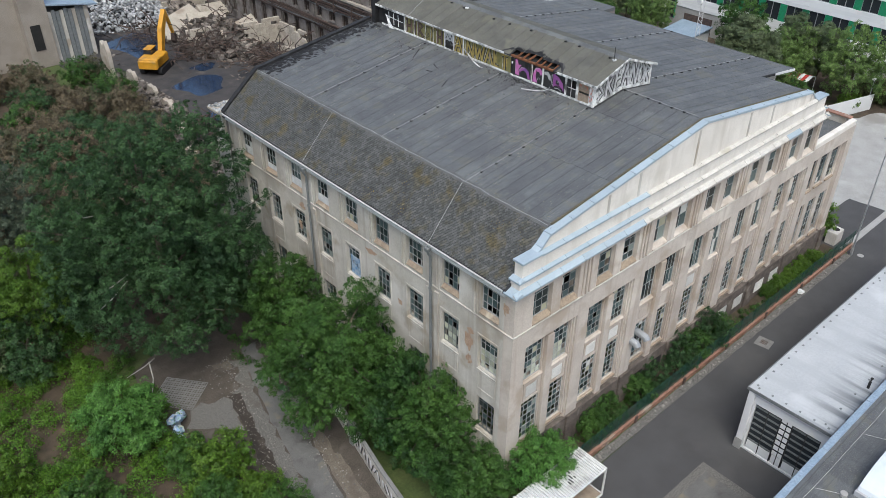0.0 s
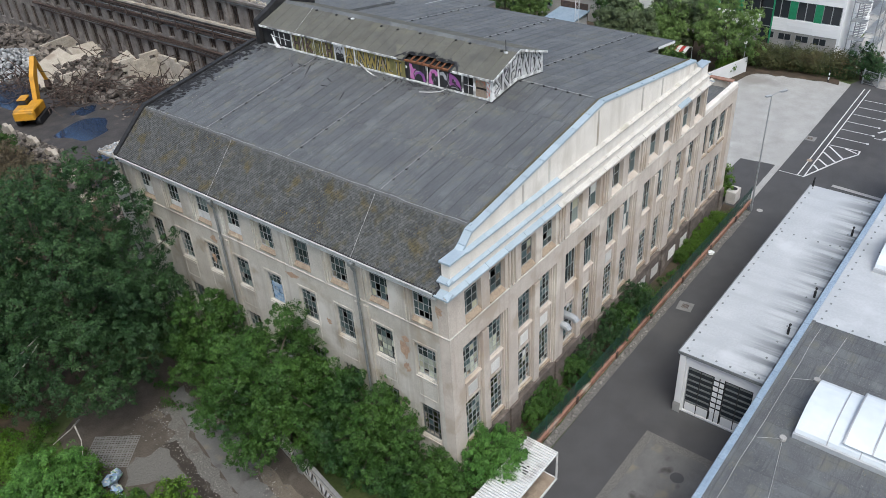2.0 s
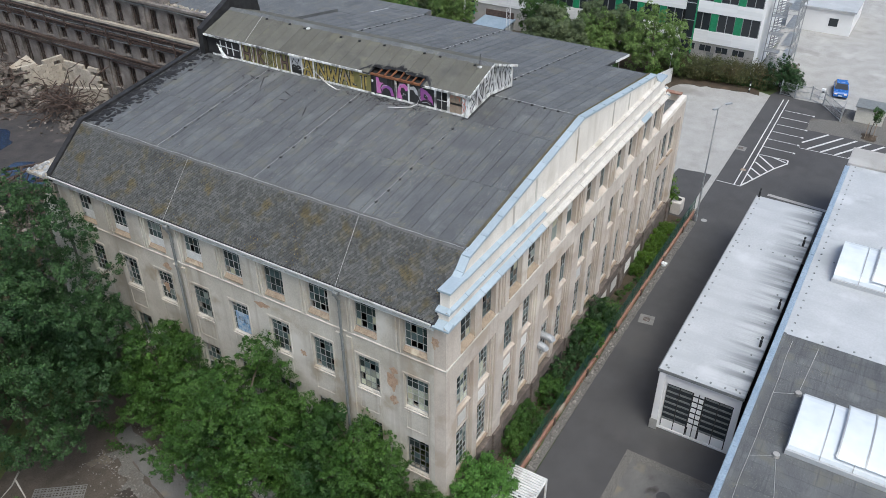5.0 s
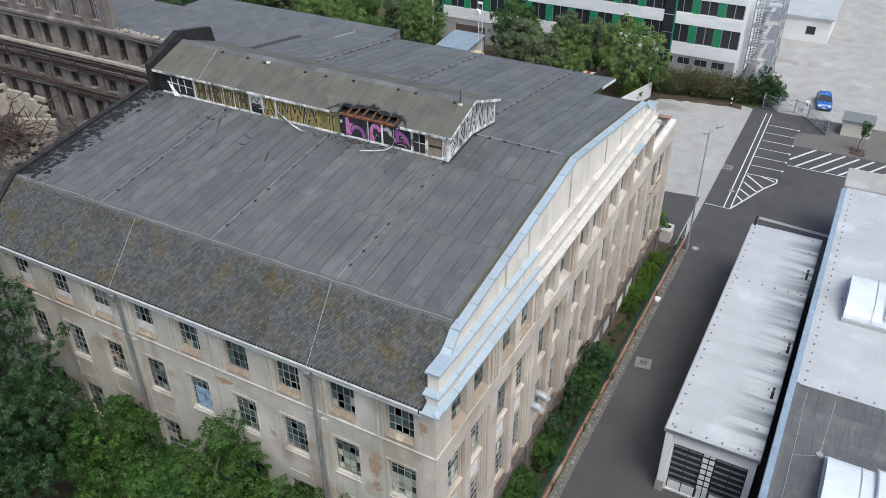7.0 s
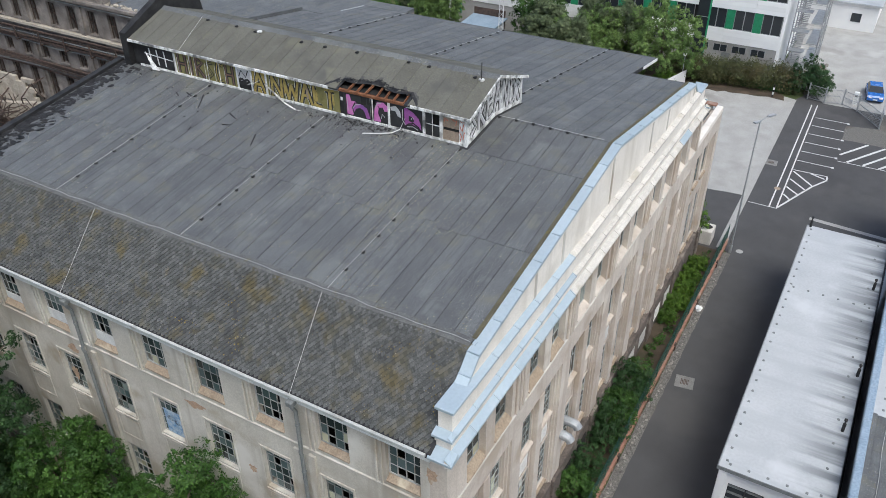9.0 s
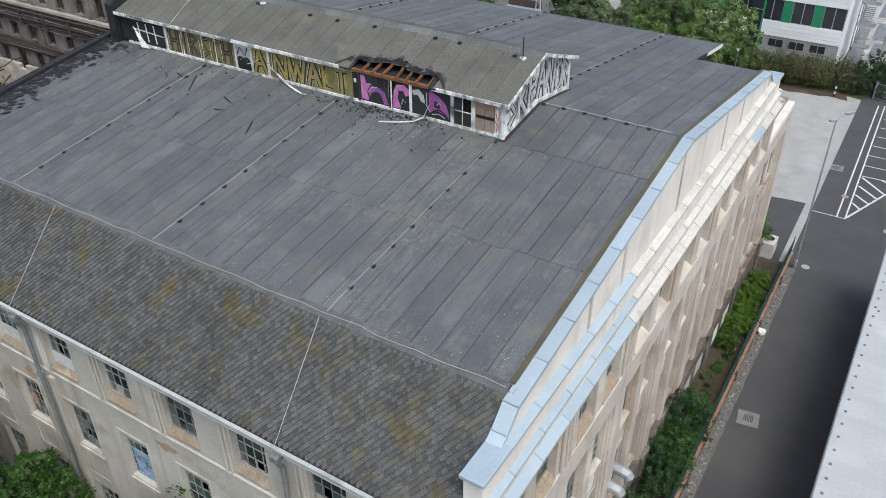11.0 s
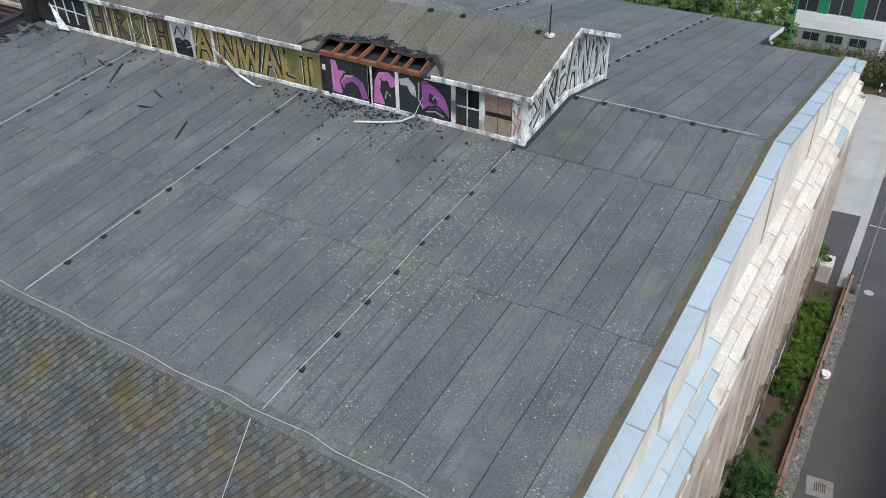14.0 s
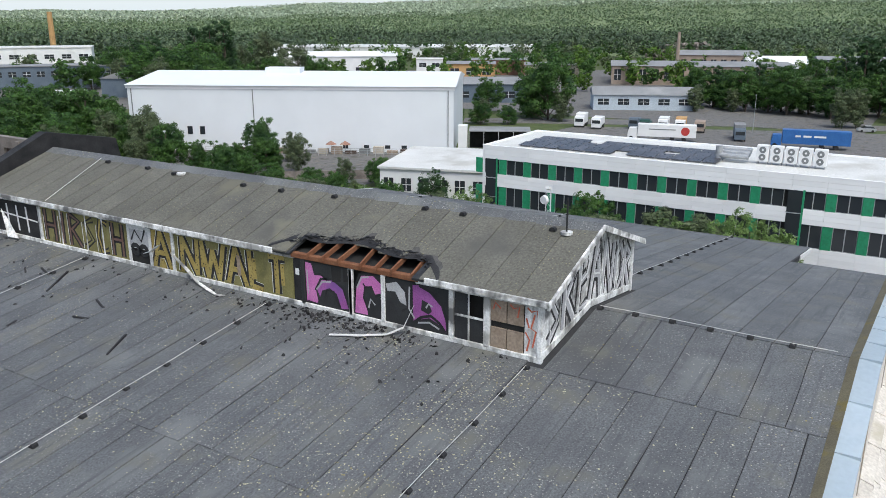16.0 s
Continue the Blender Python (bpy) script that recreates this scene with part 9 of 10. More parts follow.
part("wall", on(hm, 0, HL, 0, HD, 0, HH), M["hall_white"], hall)
rf = MB()
vs = [hm @ Vector((x, y, z)) for x in (-0.5, HL + 0.5) for y, z in ((-0.5, HH), (HD / 2, HH + 1.9), (HD + 0.5, HH))]
rf.add(vs, [(0, 3, 4, 1), (1, 4, 5, 2), (0, 1, 2), (3, 5, 4), (0, 2, 5, 3)])
part("roof", rf, M["hall_white"], hall)
part("eaves_trim", on(hm, -0.3, HL + 0.3, -0.16, -0.01, HH - 0.7, HH - 0.02), M["cladding"], hall)
for x in (0.8, HL * 0.39, HL - 1.2):
    part("downpipe", on(hm, x, x + 0.14, -0.2, -0.02, 0, HH - 0.7), M["pipe"], hall)
for x in (12.5, 15.2, 46, 50.5, 55, 58.5):
    w = new("window")
    w.parent = hall
    z = 3.4 if x < 20 else 0.7
    part("pane", on(hm, x, x + 1.1, -0.05, -0.01, z, z + (1.7 if x < 20 else 0.8)), M["glass_far"], w)
    part("frame", on(hm, x - 0.15, x - 0.002, -0.07, -0.01, z - 0.1, z + 1.8 if x < 20 else z + 0.9), M["white_wall"], w)
part("roof_hood", on(hm, 26, 34, 14, 18, HH + 1.2, HH + 2.8), M["hall_white"], hall)


def block(name, label, cx, cy, L_, D_, H_, rz, wall, roof_m, gable=0.0, windows=0, wz=(1.2, 2.6)):
    """A distant building: wall, roof, and a row of windows on the side that faces south-west."""
    ob = thing(name, label, "building")
    m = pose(cx, cy, 0, 0, 0, rz)
    part("wall", on(m, -L_ / 2, L_ / 2, 0, D_, 0, H_), M[wall], ob)
    if gable:
        vs = [m @ Vector((x, y, z)) for x in (-L_ / 2 - 0.4, L_ / 2 + 0.4) for y, z in ((-0.5, H_ - 0.05), (D_ / 2, H_ + gable), (D_ + 0.5, H_ - 0.05))]
        part("roof", MB().add(vs, [(0, 3, 4, 1), (1, 4, 5, 2), (0, 1, 2), (3, 5, 4), (0, 2, 5, 3)]), M[roof_m], ob)
    else:
        part("roof", on(m, -L_ / 2 - 0.3, L_ / 2 + 0.3, -0.3, D_ + 0.3, H_, H_ + 0.35), M[roof_m], ob)
    for i in range(windows):
        x = -L_ / 2 + L_ * (i + 0.5) / windows
        ww = L_ / windows * 0.55
        w = new("window")
        w.parent = ob
        part("pane", on(m, x - ww / 2, x + ww / 2, -0.06, -0.02, wz[0], wz[1]), M["glass_far"], w)
        part("frame", on(m, x - 0.05, x + 0.05, -0.1, -0.061, wz[0], wz[1]).obox(m @ pose(x, -0.08, (wz[0] + wz[1]) / 2), ww, 0.03, 0.08), M["white_wall"], w)
    return ob


M["roof_grey"] = mat("grey_sheet_roof", (0.19, 0.195, 0.20), (0.25, 0.255, 0.26), 0.2, 0.8, 0.05, 4, stain=(0.30, 0.30, 0.30), stain_scale=0.06)
M["slate_blue"] = mat("slate_blue_wall", (0.085, 0.115, 0.15), (0.115, 0.145, 0.18), 0.3, 0.7, 0.05, 4)
M["pale_blue"] = mat("pale_blue_wall", (0.38, 0.44, 0.50), (0.46, 0.52, 0.57), 0.2, 0.8, 0.05, 4)
M["ochre"] = mat("ochre_wall", (0.42, 0.24, 0.10), (0.5, 0.31, 0.14), 0.3, 0.8, 0.05, 4)
M["brown_wall"] = mat("brown_brick_wall", (0.27, 0.21, 0.17), (0.34, 0.27, 0.22), 0.3, 0.9, 0.05, 4)
M["blue_truck"] = mat("blue_tarpaulin", (0.02, 0.10, 0.30), (0.03, 0.13, 0.36), 0.6, 0.5, 0.02, 4)
# low white building joined to the office
block("low_building", "low white flat-roofed building with white-framed windows", 128.5, 88.0, 20, 20, 5.0, -72, "white_wall", "membrane_white", 0, 7, (1.6, 3.6))
block("works_hall", "long brown works hall with large windows and a grey roof", 362, 111, 70, 22, 7.6, -69, "brown_wall", "roof_grey", 1.6, 14, (1.8, 6.2))
block("annex_building", "low pale blue building with a grey roof", 266, 102, 30, 12, 4.6, -64, "pale_blue", "roof_grey", 2.0, 5, (1.6, 3.4))
block("grey_workshop", "slate-blue workshop with a grey roof", 262, 150, 30, 16, 6.0, -60, "slate_blue", "roof_grey", 1.8, 4, (1.6, 3.6))
block("small_hall", "pale hall beside the slate workshop", 250, 168, 18, 14, 6.2, -60, "white_wall", "roof_grey", 1.4, 0)
block("vaulted_hall", "white warehouse with a rounded end", 322, 272, 66, 26, 9.0, -52, "white_wall", "white_wall", 1.8, 6, (1.0, 4.0))
block("container_office", "slate-blue two-storey office with ribbon windows", 215, 322, 60, 14, 8.4, -40, "slate_blue", "roof_grey", 0, 12, (4.6, 6.6))
block("white_office", "large white flat-roofed office building", 262, 400, 46, 26, 12, -38, "white_wall", "membrane_white", 0, 6, (7, 9))
block("sheet_hall", "dark grey sheet-metal hall with a pitched roof", 228, 268, 34, 18, 6.5, 30, "slate_blue", "roof_grey", 3.0, 0)
block("white_annex", "small white building at a parking place", 180, 262, 14, 8, 4.0, -40, "white_wall", "membrane_white", 0, 3, (1.4, 2.8))
block("long_roof", "long white warehouse at the wood's edge", 470, 330, 170, 30, 7.0, -58, "white_wall", "white_wall", 1.5, 0)
block("ochre_hall", "small ochre hall with a dark roof", 352, 212, 22, 14, 6.0, -62, "ochre", "roof_grey", 1.0, 3, (1.2, 4))
block("white_cube", "white cube-shaped two-storey building", 348, 232, 12, 12, 7.5, -60, "white_wall", "membrane_white", 0, 2, (4.2, 6))
block("red_hall", "rust-red hall beside the ochre hall", 372, 208, 26, 14, 7.0, -62, "brick_red", "roof_grey", 0.6, 0)
block("beige_hall", "beige low hall with a white door", 366, 178, 24, 14, 6.0, -64, "block_stone", "roof_grey", 0.8, 3, (1, 4))
block("far_shed", "grey shed beyond the works hall", 470, 62, 40, 14, 6.5, -72, "roof_grey", "roof_grey", 1.4, 0)
block("far_house", "brown house with a grey roof", 420, 118, 36, 14, 9.5, -68, "brown_wall", "roof_grey", 2.0, 8, (5, 7.5))
block("white_tent", "white tented hall with pitched roof", 420, 92, 26, 16, 6.5, -70, "white_wall", "white_wall", 3.0, 0)
ck = thing("brick_chimney", "tall orange brick chimney", "chimney", at=(300, 447, 0))
part("shaft", MB().tube([(0, 0, 0), (0, 0, 29)], 1.7, 12, 1.3), M["ochre"], ck)
ck = thing("brick_chimney", "slim brown brick chimney at the works", "chimney", at=(405, 133, 0))
part("shaft", MB().tube([(0, 0, 0), (0, 0, 20)], 0.9, 10, 0.7), M["brown_wall"], ck)
sh = thing("open_shelter", "open steel shelter beside the white hall", "shelter")
sm = pose(171.5, 108.2, 0, 0, 0, -62)
part("roof", on(sm, 0, 13, 0, 7, 4.4, 4.6), M["roof_grey"], sh)
for i in range(5):
    part("post", on(sm, 3.1 * i, 3.1 * i + 0.15, 0, 0.15, 0, 4.4), M["grey_metal"], sh)
# rear wall coloured near-black for the shade under the shelter roof
part("rear_wall", on(sm, 0, 13, 6.8, 7, 0, 4.4), M["dark"], sh)
part("side_tank", on(sm, -2.2, -0.3, 0, 3, 0, 5.6), M["white_wall"], sh)

# service yard before the white hall: low wall, parking lines
slab("hall_yard", [(120, 108), (168, 103), (172, 112), (140, 172), (112, 165)], -0.05, 0.01, M["asphalt_old"], "grey asphalt yard before the white hall", "pavement")
slab("far_road", [(205, 170), (198, 164), (226, 108), (245, 66), (262, 10), (272, 12), (256, 68), (236, 112)], -0.05, 0.02, M["asphalt_old"], "grey public road behind the yards", "road")
slab("truck_yard", [(190, 30), (250, 30), (240, 60), (222, 105), (200, 108), (185, 70)], -0.05, 0.012, M["asphalt_old"], "grey lorry parking yard", "pavement")
hc_ = thing("hall_clutter", "stacked timber and pallets along the white hall", "pallets")
for i in range(14):
    m4 = hm @ pose(22 + 2.9 * i, -2.2 - 0.4 * math.sin(i), 0)
    part("stack", MB().obox(m4 @ pose(0, 0, 0.35 + 0.2 * (i % 3)), 2.2, 1.1, 0.7 + 0.4 * (i % 3)), M[("ply", "rust", "pipe", "block_stone")[i % 4]], hc_)
rail = thing("yard_railing", "grey steel railing along the hall yard", "railing")
for i in range(26):
    part("post", on(hm, 18 + 1.7 * i, 18.08 + 1.7 * i, -5.1, -5.02, 0, 1.6), M["grey_metal"], rail)
for z in (0.6, 1.1, 1.55):
    part("rail", on(hm, 18, 60.6, -5.09, -5.03, z, z + 0.06), M["grey_metal"], rail)
for i in range(2):
    um = hm @ pose(44 + 3 * i, -2.5, 0)
    um_ob = thing("parasol", "dark red closed garden parasol by the hall", "parasol", "parasols")
    part("canopy", MB().tube([um @ Vector((0, 0, 2.0)), um @ Vector((0, 0, 2.7))], 1.2, 10, 0.1), M["brick_red"], um_ob)
    part("pole", MB().tube([um @ Vector((0, 0, 0)), um @ Vector((0, 0, 2.1))], 0.05, 6), M["grey_metal"], um_ob)
yw = thing("yard_wall", "low concrete yard wall with faded paint", "wall")
for i in range(11):
    a = Vector((121.5 + 1.9 * i, 131 - 2.55 * i, 0))
    part("wall_panel", MB().obox(pose(a.x, a.y, 0.8, 0, 0, -53.3), 3.1, 0.25, 1.6), M["soot_wall"], yw)
for i in range(8):
    line(126 + 1.6 * i, 118.5 - 2.3 * i, 122 + 1.6 * i, 115.8 - 2.3 * i, 0.12)

# parked lorries and vans
def lorry(name, label, x, y, rz, box_m, cab_m, L_=9.0, h=3.6):
    ob = thing(name, label, "lorry", "parked lorries", at=(x, y, 0))
    ob.rotation_euler = (0, 0, radians(rz))
    part("load_box", MB().cbox(0, L_, -1.25, 1.25, 1.0, h, 0.05), box_m, ob)
    part("cab", MB().prism([(-2.2, 0.5), (-2.2, 1.7), (-1.9, 2.8), (-0.15, 2.9), (-0.15, 0.5)], "y", -1.2, 1.2), cab_m, ob)
    part("windscreen", MB().box(-2.26, -2.21, -1.0, 1.0, 1.5, 2.3), M["glass_far"], ob)
    for xx in (-1.4, L_ * 0.6, L_ * 0.8):
        for yy in (-1.1, 1.1):
            part("wheel", MB().tube([(xx, yy - 0.14, 0.5), (xx, yy + 0.14, 0.5)], 0.5, 12), M["black"], ob)
    return ob


tl = lorry("lorry", "long blue tarpaulin semi-trailer", 214, 53.5, -78, M["blue_truck"], M["blue_truck"], 13.6, 4.0)
for i, (c, w) in enumerate(((2.6, 1.1), (4.2, 1.6), (6.3, 2.4))):
    b = part("sign_bar", MB().box(c, c + w, -1.275, -1.255, 2.5, 2.9), M["white_wall"], tl, "white lettering as plain bars")
lorry("lorry", "grey truck with a high cab", 219, 63.5, 15, M["roof_grey"], M["slate_blue"], 5, 3.6)
wl = lorry("lorry", "long white semi-trailer with a red round sign", 208, 84, -74, M["white_wall"], M["white_wall"], 13.0, 3.8)
part("sign_disc", MB().tube([(10.6, -1.256, 2.4), (10.6, -1.285, 2.4)], 0.95, 20), M["canopy_red"], wl, "red round sign")
part("sign_bar", MB().box(2.5, 8.5, -1.28, -1.256, 2.6, 2.8), M["pipe"], wl)
for i, (x, y, m, h) in enumerate(((222, 104, "white_wall", 3.4), (221, 99, "white_wall", 2.8), (226, 91, "slate_blue", 2.4), (224, 87.5, "fence_green", 2.0), (226, 83.5, "white_wall", 3.2), (227, 79.5, "ochre", 3.3), (228, 75, "brown_wall", 2.6))):
    lorry("van", "parked box van in the lorry yard", x, y, 12, M[m], M[m] if h < 3 else M["white_wall"], 4.0, h)
car("car", "teal car passing on the far road", 233, 131, -60, M["fence_green"])
car("car", "small silver car on the far road", 250, 40, -70, M["grey_metal"])
for x, y in ((236, 64), (245, 120), (180, 245), (196, 205), (190, 230)):
    sl = thing("street_lamp", "thin grey street lamp by the far road", "street lamp", "far street lamps", at=(x, y, 0))
    part("pole", MB().tube([(0, 0, 0), (0, 0, 9)], 0.09, 6, 0.06), M["grey_metal"], sl)
    part("head", MB().obox(pose(-0.5, 0, 9.0), 1.1, 0.25, 0.12), M["grey_metal"], sl)

# trees of the middle distance
broad = tree("tree", "broad green tree beside the far road", 9, 12, -1.0, 44, 14000, 0.19, M["leaf"], 51, 0.3, group="distant trees")
put(broad, 236, 139)
dome_t = tree("tree", "dark dense tree among the works", 8, 11, -1.0, 40, 13000, 0.19, M["leaf"], 52, 0.3, group="distant trees")
put(dome_t, 196, 212)
poplar = tree("tree", "tall narrow dark poplar in a group", 7, 22, -1.5, 44, 14000, 0.23, M["leaf_dark"], 53, 0.35, group="distant trees")
put(poplar, 262, 330)
birch = tree("tree", "airy pale green birch with thin twigs", 6, 11, -0.8, 36, 9000, 0.16, M["leaf_willow"], 54, 0.18, group="distant trees")
put(birch, 134, 162)
fq = random.Random(77)
q = fq
for x, y, t, s in ((230, 117, broad, 1.55), (228, 112, birch, 0.95), (234, 124, broad, 1.2), (135, 157, dome_t, 0.66), (135, 131, broad, 0.68), (138, 133.5, dome_t, 0.55), (136, 124, birch, 0.8), (129, 168, dome_t, 0.6), (132, 146, dome_t, 0.35), (133, 141, broad, 0.33), (120, 170, birch, 0.8),
                   (165.5, 255, dome_t, 0.7), (150, 215, dome_t, 0.75), (140, 205, broad, 0.7), (146, 195, birch, 0.75), (155, 205, dome_t, 0.7), (137, 188, dome_t, 0.75), (130, 183, birch, 0.8), (127, 192, broad, 0.7), (124, 178, dome_t, 0.7), (118, 176, broad, 0.7), (112, 168, birch, 0.7),
                   (258, 322, poplar, 1.0), (266, 318, poplar, 0.9), (270, 326, poplar, 1.05), (254, 312, dome_t, 1.6), (275, 314, dome_t, 1.5), (262, 304, broad, 1.4), (245, 300, dome_t, 1.4), (236, 310, broad, 1.5), (285, 306, birch, 1.6), (295, 298, birch, 1.5), (300, 290, broad, 1.3), (280, 292, broad, 1.2), (250, 285, broad, 1.1), (240, 290, dome_t, 1.2), (230, 300, birch, 1.3), (222, 306, dome_t, 1.3), (300, 318, dome_t, 1.4),
                   (285, 86, dome_t, 1.25), (283, 80, broad, 1.1), (279, 75, dome_t, 1.2), (280, 69, broad, 1.1), (276, 63, dome_t, 1.3), (281, 58, dome_t, 1.2), (276, 52, poplar, 0.7), (280, 47, dome_t, 1.2), (284, 40, dome_t, 1.5), (272, 34, birch, 1.4), (282, 29, poplar, 0.95), (276, 22, birch, 1.6), (286, 16, poplar, 1.2), (294, 6, poplar, 1.25), (300, 60, dome_t, 1.4), (305, 84, broad, 1.2), (292, 93, broad, 1.1), (310, 48, poplar, 0.8), (300, 36, dome_t, 1.4), (320, 22, poplar, 1.1), (290, -4, poplar, 1.2), (310, 0, dome_t, 1.8)):
    put_copy(t, x, y, s)
for x, y, t, s in ((243.5, 270, poplar, 1.42), (247, 266, poplar, 1.3), (251, 263, poplar, 1.36), (240, 262, dome_t, 1.7), (256, 245, birch, 2.2), (262, 236, birch, 1.9), (210, 259, dome_t, 1.9), (216, 250, broad, 1.7), (205, 246, birch, 1.6), (222, 240, broad, 1.6), (228, 248, dome_t, 1.7), (207, 209, birch, 1.45), (214, 214, broad, 1.3), (200, 220, dome_t, 1.4), (222, 222, broad, 1.35), (252, 218, broad, 1.3), (236, 225, dome_t, 1.4), (246, 231, birch, 1.5),
                   (128, 194, broad, 1.3), (132, 180, dome_t, 1.35), (127, 166, birch, 1.0), (117, 166, broad, 0.95), (121, 173, dome_t, 1.05), (111, 160, birch, 0.9), (103, 151, birch, 0.95), (107, 155, broad, 0.85), (97, 146, dome_t, 0.8), (101, 158, broad, 0.9), (114, 180, dome_t, 1.1), (122, 186, broad, 1.1), (108, 170, dome_t, 0.9), (133, 172, broad, 1.0), (136, 180, broad, 1.1),
                   (106, 118, broad, 0.72), (108, 112, dome_t, 0.7), (104, 125, dome_t, 0.75), (110, 106, broad, 0.62), (100, 131, broad, 0.8), (98, 138, birch, 0.8), (94, 128, dome_t, 0.85), (114, 100.5, dome_t, 0.5), (112, 103, broad, 0.5), (118, 91, broad, 0.5), (116, 95, birch, 0.5),
                   (293, 46, poplar, 1.36), (298, 43, poplar, 1.2), (288, 50, poplar, 1.0), (273, 51, dome_t, 1.3), (290, 74, poplar, 0.75), (287, 86, poplar, 0.72), (271, 88, birch, 0.9), (254, 46, birch, 1.15), (257, 43, birch, 1.0), (284, 66, dome_t, 1.4), (281, 60, birch, 1.2), (276, 78, birch, 0.9),
                   (212, 128, broad, 0.62), (208, 133, dome_t, 0.55), (216, 122, broad, 0.55), (205, 138, broad, 0.6), (219, 131, birch, 0.6), (200, 142, broad, 0.6), (196, 148, dome_t, 0.6)):
    put_copy(t, x, y, s)


for x, y, t, s in ((126.5, 154.5, birch, 1.15), (122.5, 143.5, dome_t, 0.85), (120.5, 150, birch, 0.7), (126, 140, broad, 0.55), (129, 136.5, broad, 0.5), (125, 132, broad, 0.6), (128, 129.5, dome_t, 0.5), (123.5, 125.5, broad, 0.5), (139.7, 137.1, broad, 0.8), (143.3, 132.6, birch, 0.6), (135.5, 139, dome_t, 0.45), (124.7, 119.2, dome_t, 0.42), (123.3, 109.8, broad, 0.42), (123.2, 104.8, dome_t, 0.5), (131, 109, birch, 0.55), (134.1, 104.3, broad, 0.5), (130, 98.9, dome_t, 0.45),
                   (130.8, 185.9, broad, 1.2), (122.6, 185.5, dome_t, 1.2), (139.7, 186.4, broad, 1.25), (132.6, 169.4, dome_t, 0.9), (128, 160, broad, 0.8), (118, 158, birch, 0.8), (113, 163, broad, 0.8), (145.7, 215, broad, 1.1), (126, 200, dome_t, 1.1), (110, 176, broad, 0.9)):
    put_copy(t, x, y, s)


def far_trees(name, n, d0, d1, a0, a1, material, label, seed):
    """Far trees of the works and gardens, too small to tell apart, as one leafy mass with gaps."""
    q, nq = random.Random(seed), np.random.default_rng(seed)
    vs, fs, k = [], [], 0
    for i in range(n):
        d, a = q.uniform(d0, d1), radians(q.uniform(a0, a1))
        x, y = 24 + d * math.cos(a), 23 + d * math.sin(a)
        h = q.uniform(6, 15)
        w = h * q.uniform(0.45, 0.8)
        v, f = leaves(nq, [(c[0] + x, c[1] + y, *c[2:]) for c in crown_clumps(q, w, h, 0, 12)], 420, 0.62)
        v[:, 2] = np.maximum(v[:, 2], 0.0)
        vs.append(v), fs.append(f + k)
        k += len(v)
    return tagged(new(name, tri_mesh(name, np.concatenate(vs), np.concatenate(fs), M[material])), label, "trees", kind="stuff")


far_trees("far_trees", 130, 330, 640, 4, 62, "leaf", "scattered dark trees among the far works", 71)
far_trees("far_trees", 110, 300, 600, 4, 46, "leaf_light", "scattered green trees among the far works", 72)
far_trees("far_trees", 60, 420, 640, 2, 62, "leaf_willow", "pale birches among the far works", 73)
slab("works_yard", [(246, 40), (430, 40), (430, 210), (300, 340), (180, 340), (172, 255), (240, 168)], -0.05, 0.004, M["asphalt_old"], "grey yards between the far works", "pavement")
heap("spoil_heap", 565, 172, 36, 26, 9, 260, "rubble", "pale spoil heap before the wooded slope", 9, (1.5, 4))

# wooded hills that close the view
def hill_z(x, y):
    d = math.hypot(x - 24, y - 23)
    a = math.degrees(math.atan2(y - 23, x - 24))
    up = max(0.0, min(1.0, (d - 620) / 1500))
    crest = np.interp(a, (-20, 4, 20, 32, 40, 46, 56, 70), (70, 88, 86, 54, 42, 34, 27, 25)) + 3 * math.sin(a * 0.35)
    return crest * up * up * (3 - 2 * up) * (1 - 0.25 * max(0, (d - 2100) / 900)) + 5 * up * noise.noise(Vector((x / 160, y / 160, 0)))


M["wood_floor"] = mat("wooded_hillside", (0.122, 0.166, 0.077), (0.166, 0.210, 0.099), 0.02, 1.0, 0, 0.3, stain=((0.177, 0.221, 0.099), (0.099, 0.139, 0.077)), stain_scale=0.006)
hm_ = MB()
NR, NA = 40, 70
for r in range(NR + 1):
    for k in range(NA + 1):
        d, a = 560 + 2400 * (r / NR) ** 1.3, radians(-25 + 125 * k / NA)
        x, y = 24 + d * math.cos(a), 23 + d * math.sin(a)
        hm_.v.append((x, y, hill_z(x, y) - 0.05 + (0 if r else -0.5)))
for r in range(NR):
    for k in range(NA):
        i = r * (NA + 1) + k
        hm_.f.append((i, i + NA + 1, i + NA + 2, i + 1))
solo("hillside", hm_, M["wood_floor"], "low wooded hills closing the horizon", "hills", kind="structure", smooth=True)
# pale overcast sky standing behind the hills
M["pale_sky"] = bpy.data.materials.new("pale_sky")
M["pale_sky"].use_nodes = True
pn = M["pale_sky"].node_tree.nodes
pn.clear()
pe, po = pn.new("ShaderNodeEmission"), pn.new("ShaderNodeOutputMaterial")
pe.inputs["Color"].default_value, pe.inputs["Strength"].default_value = (0.80, 0.88, 0.92, 1.0), 0.8
M["pale_sky"].node_tree.links.new(pe.outputs[0], po.inputs["Surface"])
sm_ = MB()
for k in range(41):
    a = radians(-25 + 125 * k / 40)
    sm_.v += [(24 + 3050 * math.cos(a), 23 + 3050 * math.sin(a), z) for z in (-20, 260)]
sm_.f += [(2 * k, 2 * k + 2, 2 * k + 3, 2 * k + 1) for k in range(40)]
solo("backdrop", sm_, M["pale_sky"], "pale overcast sky low over the hills", "sky", kind="structure")


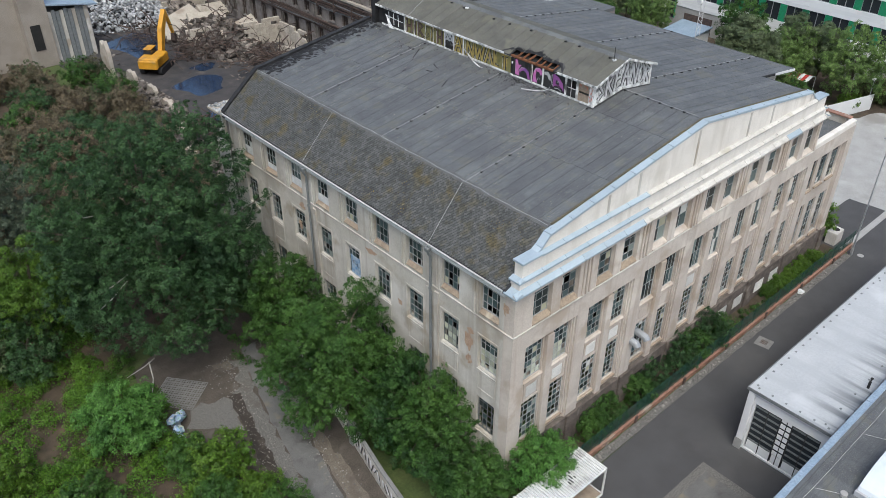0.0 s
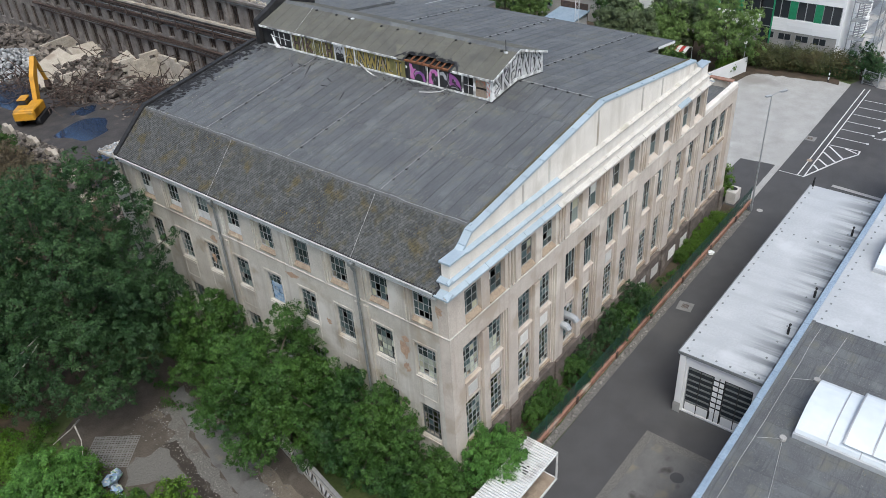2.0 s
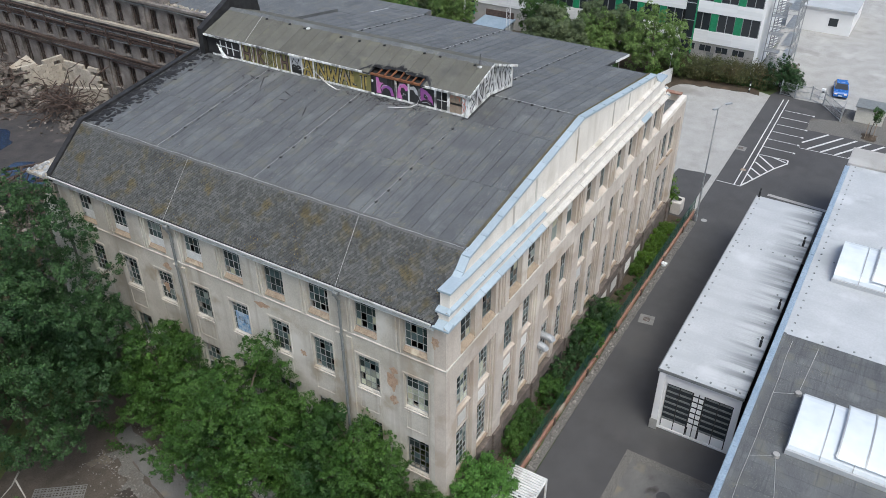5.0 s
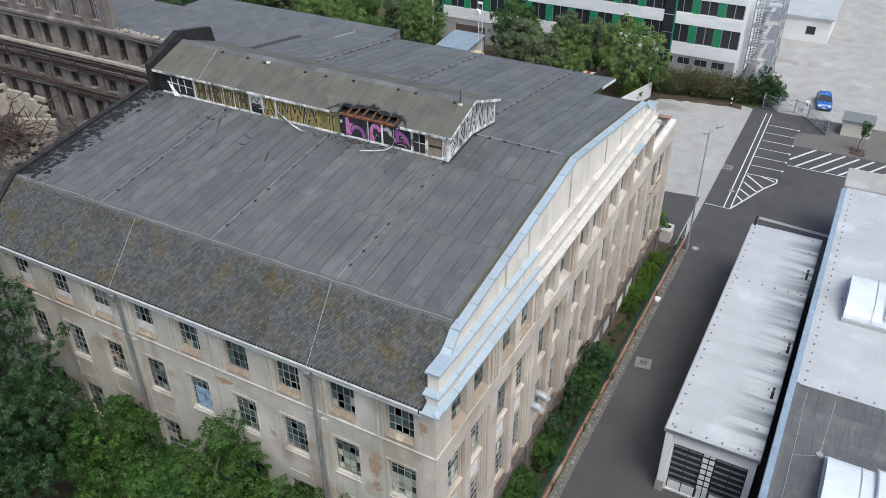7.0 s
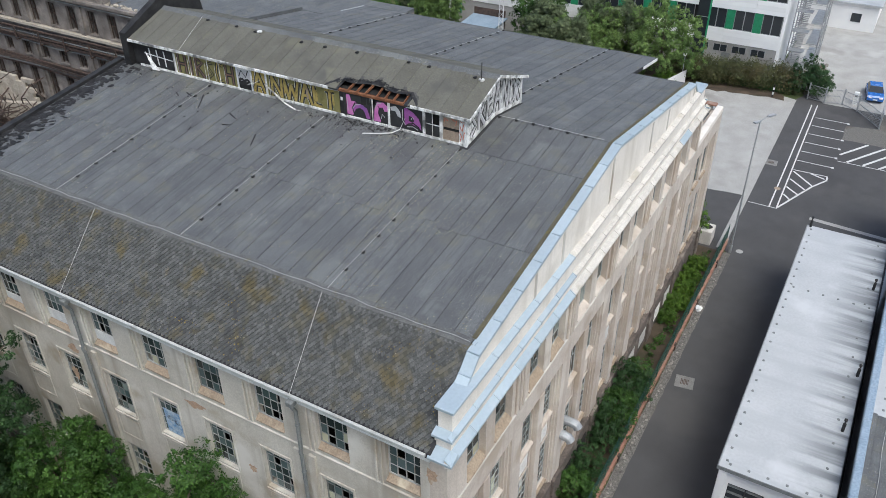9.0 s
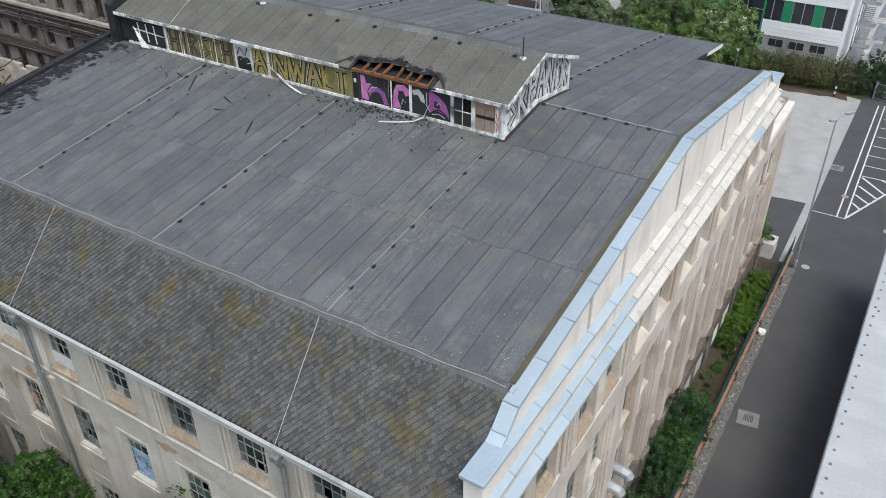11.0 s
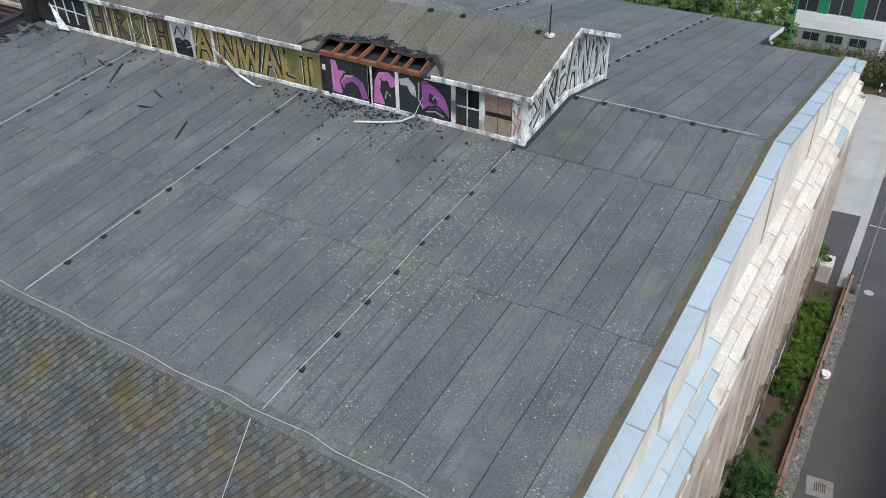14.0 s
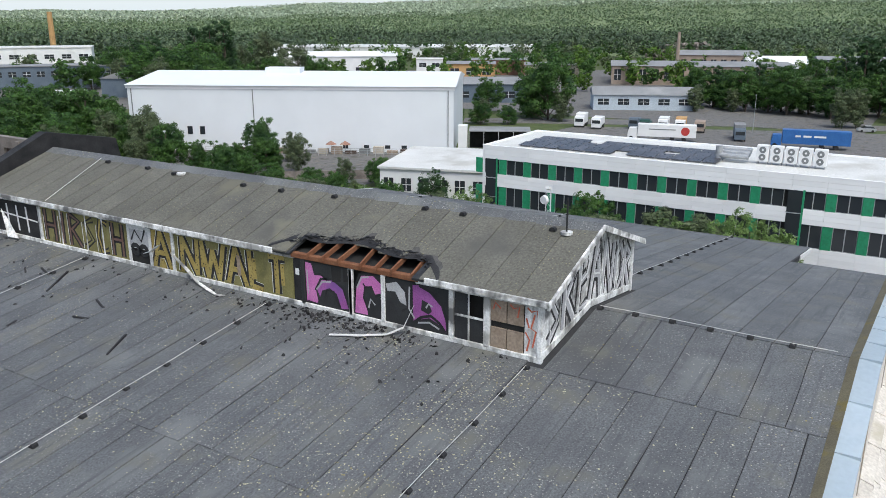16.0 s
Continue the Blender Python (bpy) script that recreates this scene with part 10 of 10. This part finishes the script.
def canopy(name, n, d0, d1, size, height, material, label, seed, a0=-10, a1=80):
    """Woods on the slopes: crowns too far to tell apart, as leafy plates over the hill in uneven stands."""
    q = np.random.default_rng(seed)
    d = d0 + (d1 - d0) * q.random(n) ** 1.2
    a = np.radians(a0 + (a1 - a0) * q.random(n))
    x, y = 24 + d * np.cos(a), 23 + d * np.sin(a)
    stand = np.array([noise.noise(Vector((u / 60, v / 60, seed))) for u, v in zip(x, y)])
    z = np.array([hill_z(u, v) if r > 560 else 0 for u, v, r in zip(x, y, d)]) + height * (0.55 + 0.45 * stand) * q.random(n) ** 0.5
    keep = stand > -0.42
    pos = np.stack([x, y, z], 1)[keep]
    m = len(pos)
    nrm = q.normal(size=(m, 3)) * 0.5 + np.array([0, 0, 0.7])
    nrm /= np.linalg.norm(nrm, axis=1)[:, None]
    u = np.cross(nrm, q.normal(size=(m, 3)))
    u /= np.linalg.norm(u, axis=1)[:, None]
    w = np.cross(nrm, u)
    s = size * (0.5 + q.random(m))[:, None]
    v = np.stack([pos - u * s, pos - w * s * 0.7 - nrm * s * 0.3, pos + u * s, pos + w * s * 0.7 - nrm * s * 0.3], 1)
    f = (np.array([[0, 1, 2], [0, 2, 3]])[None] + 4 * np.arange(m)[:, None, None]).reshape(-1, 3)
    return tagged(new(name, tri_mesh(name, v.reshape(-1, 3), f, M[material])), label, "woods", kind="stuff")


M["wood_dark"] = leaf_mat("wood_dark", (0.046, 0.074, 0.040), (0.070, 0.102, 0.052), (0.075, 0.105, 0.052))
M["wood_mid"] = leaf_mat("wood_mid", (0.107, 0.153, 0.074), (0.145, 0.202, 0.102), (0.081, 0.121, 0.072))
# farthest leaves are paled: the distance haze is put into their colour
M["wood_far_hazed"] = leaf_mat("wood_far_hazed", (0.287, 0.345, 0.245), (0.357, 0.414, 0.302), (0.242, 0.299, 0.237))
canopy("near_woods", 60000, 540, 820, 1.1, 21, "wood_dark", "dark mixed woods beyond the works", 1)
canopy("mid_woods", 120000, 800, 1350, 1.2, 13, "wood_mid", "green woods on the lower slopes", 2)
canopy("far_woods", 130000, 1300, 2500, 1.7, 11, "wood_far_hazed", "green far woods on the hills, paled for haze", 3)
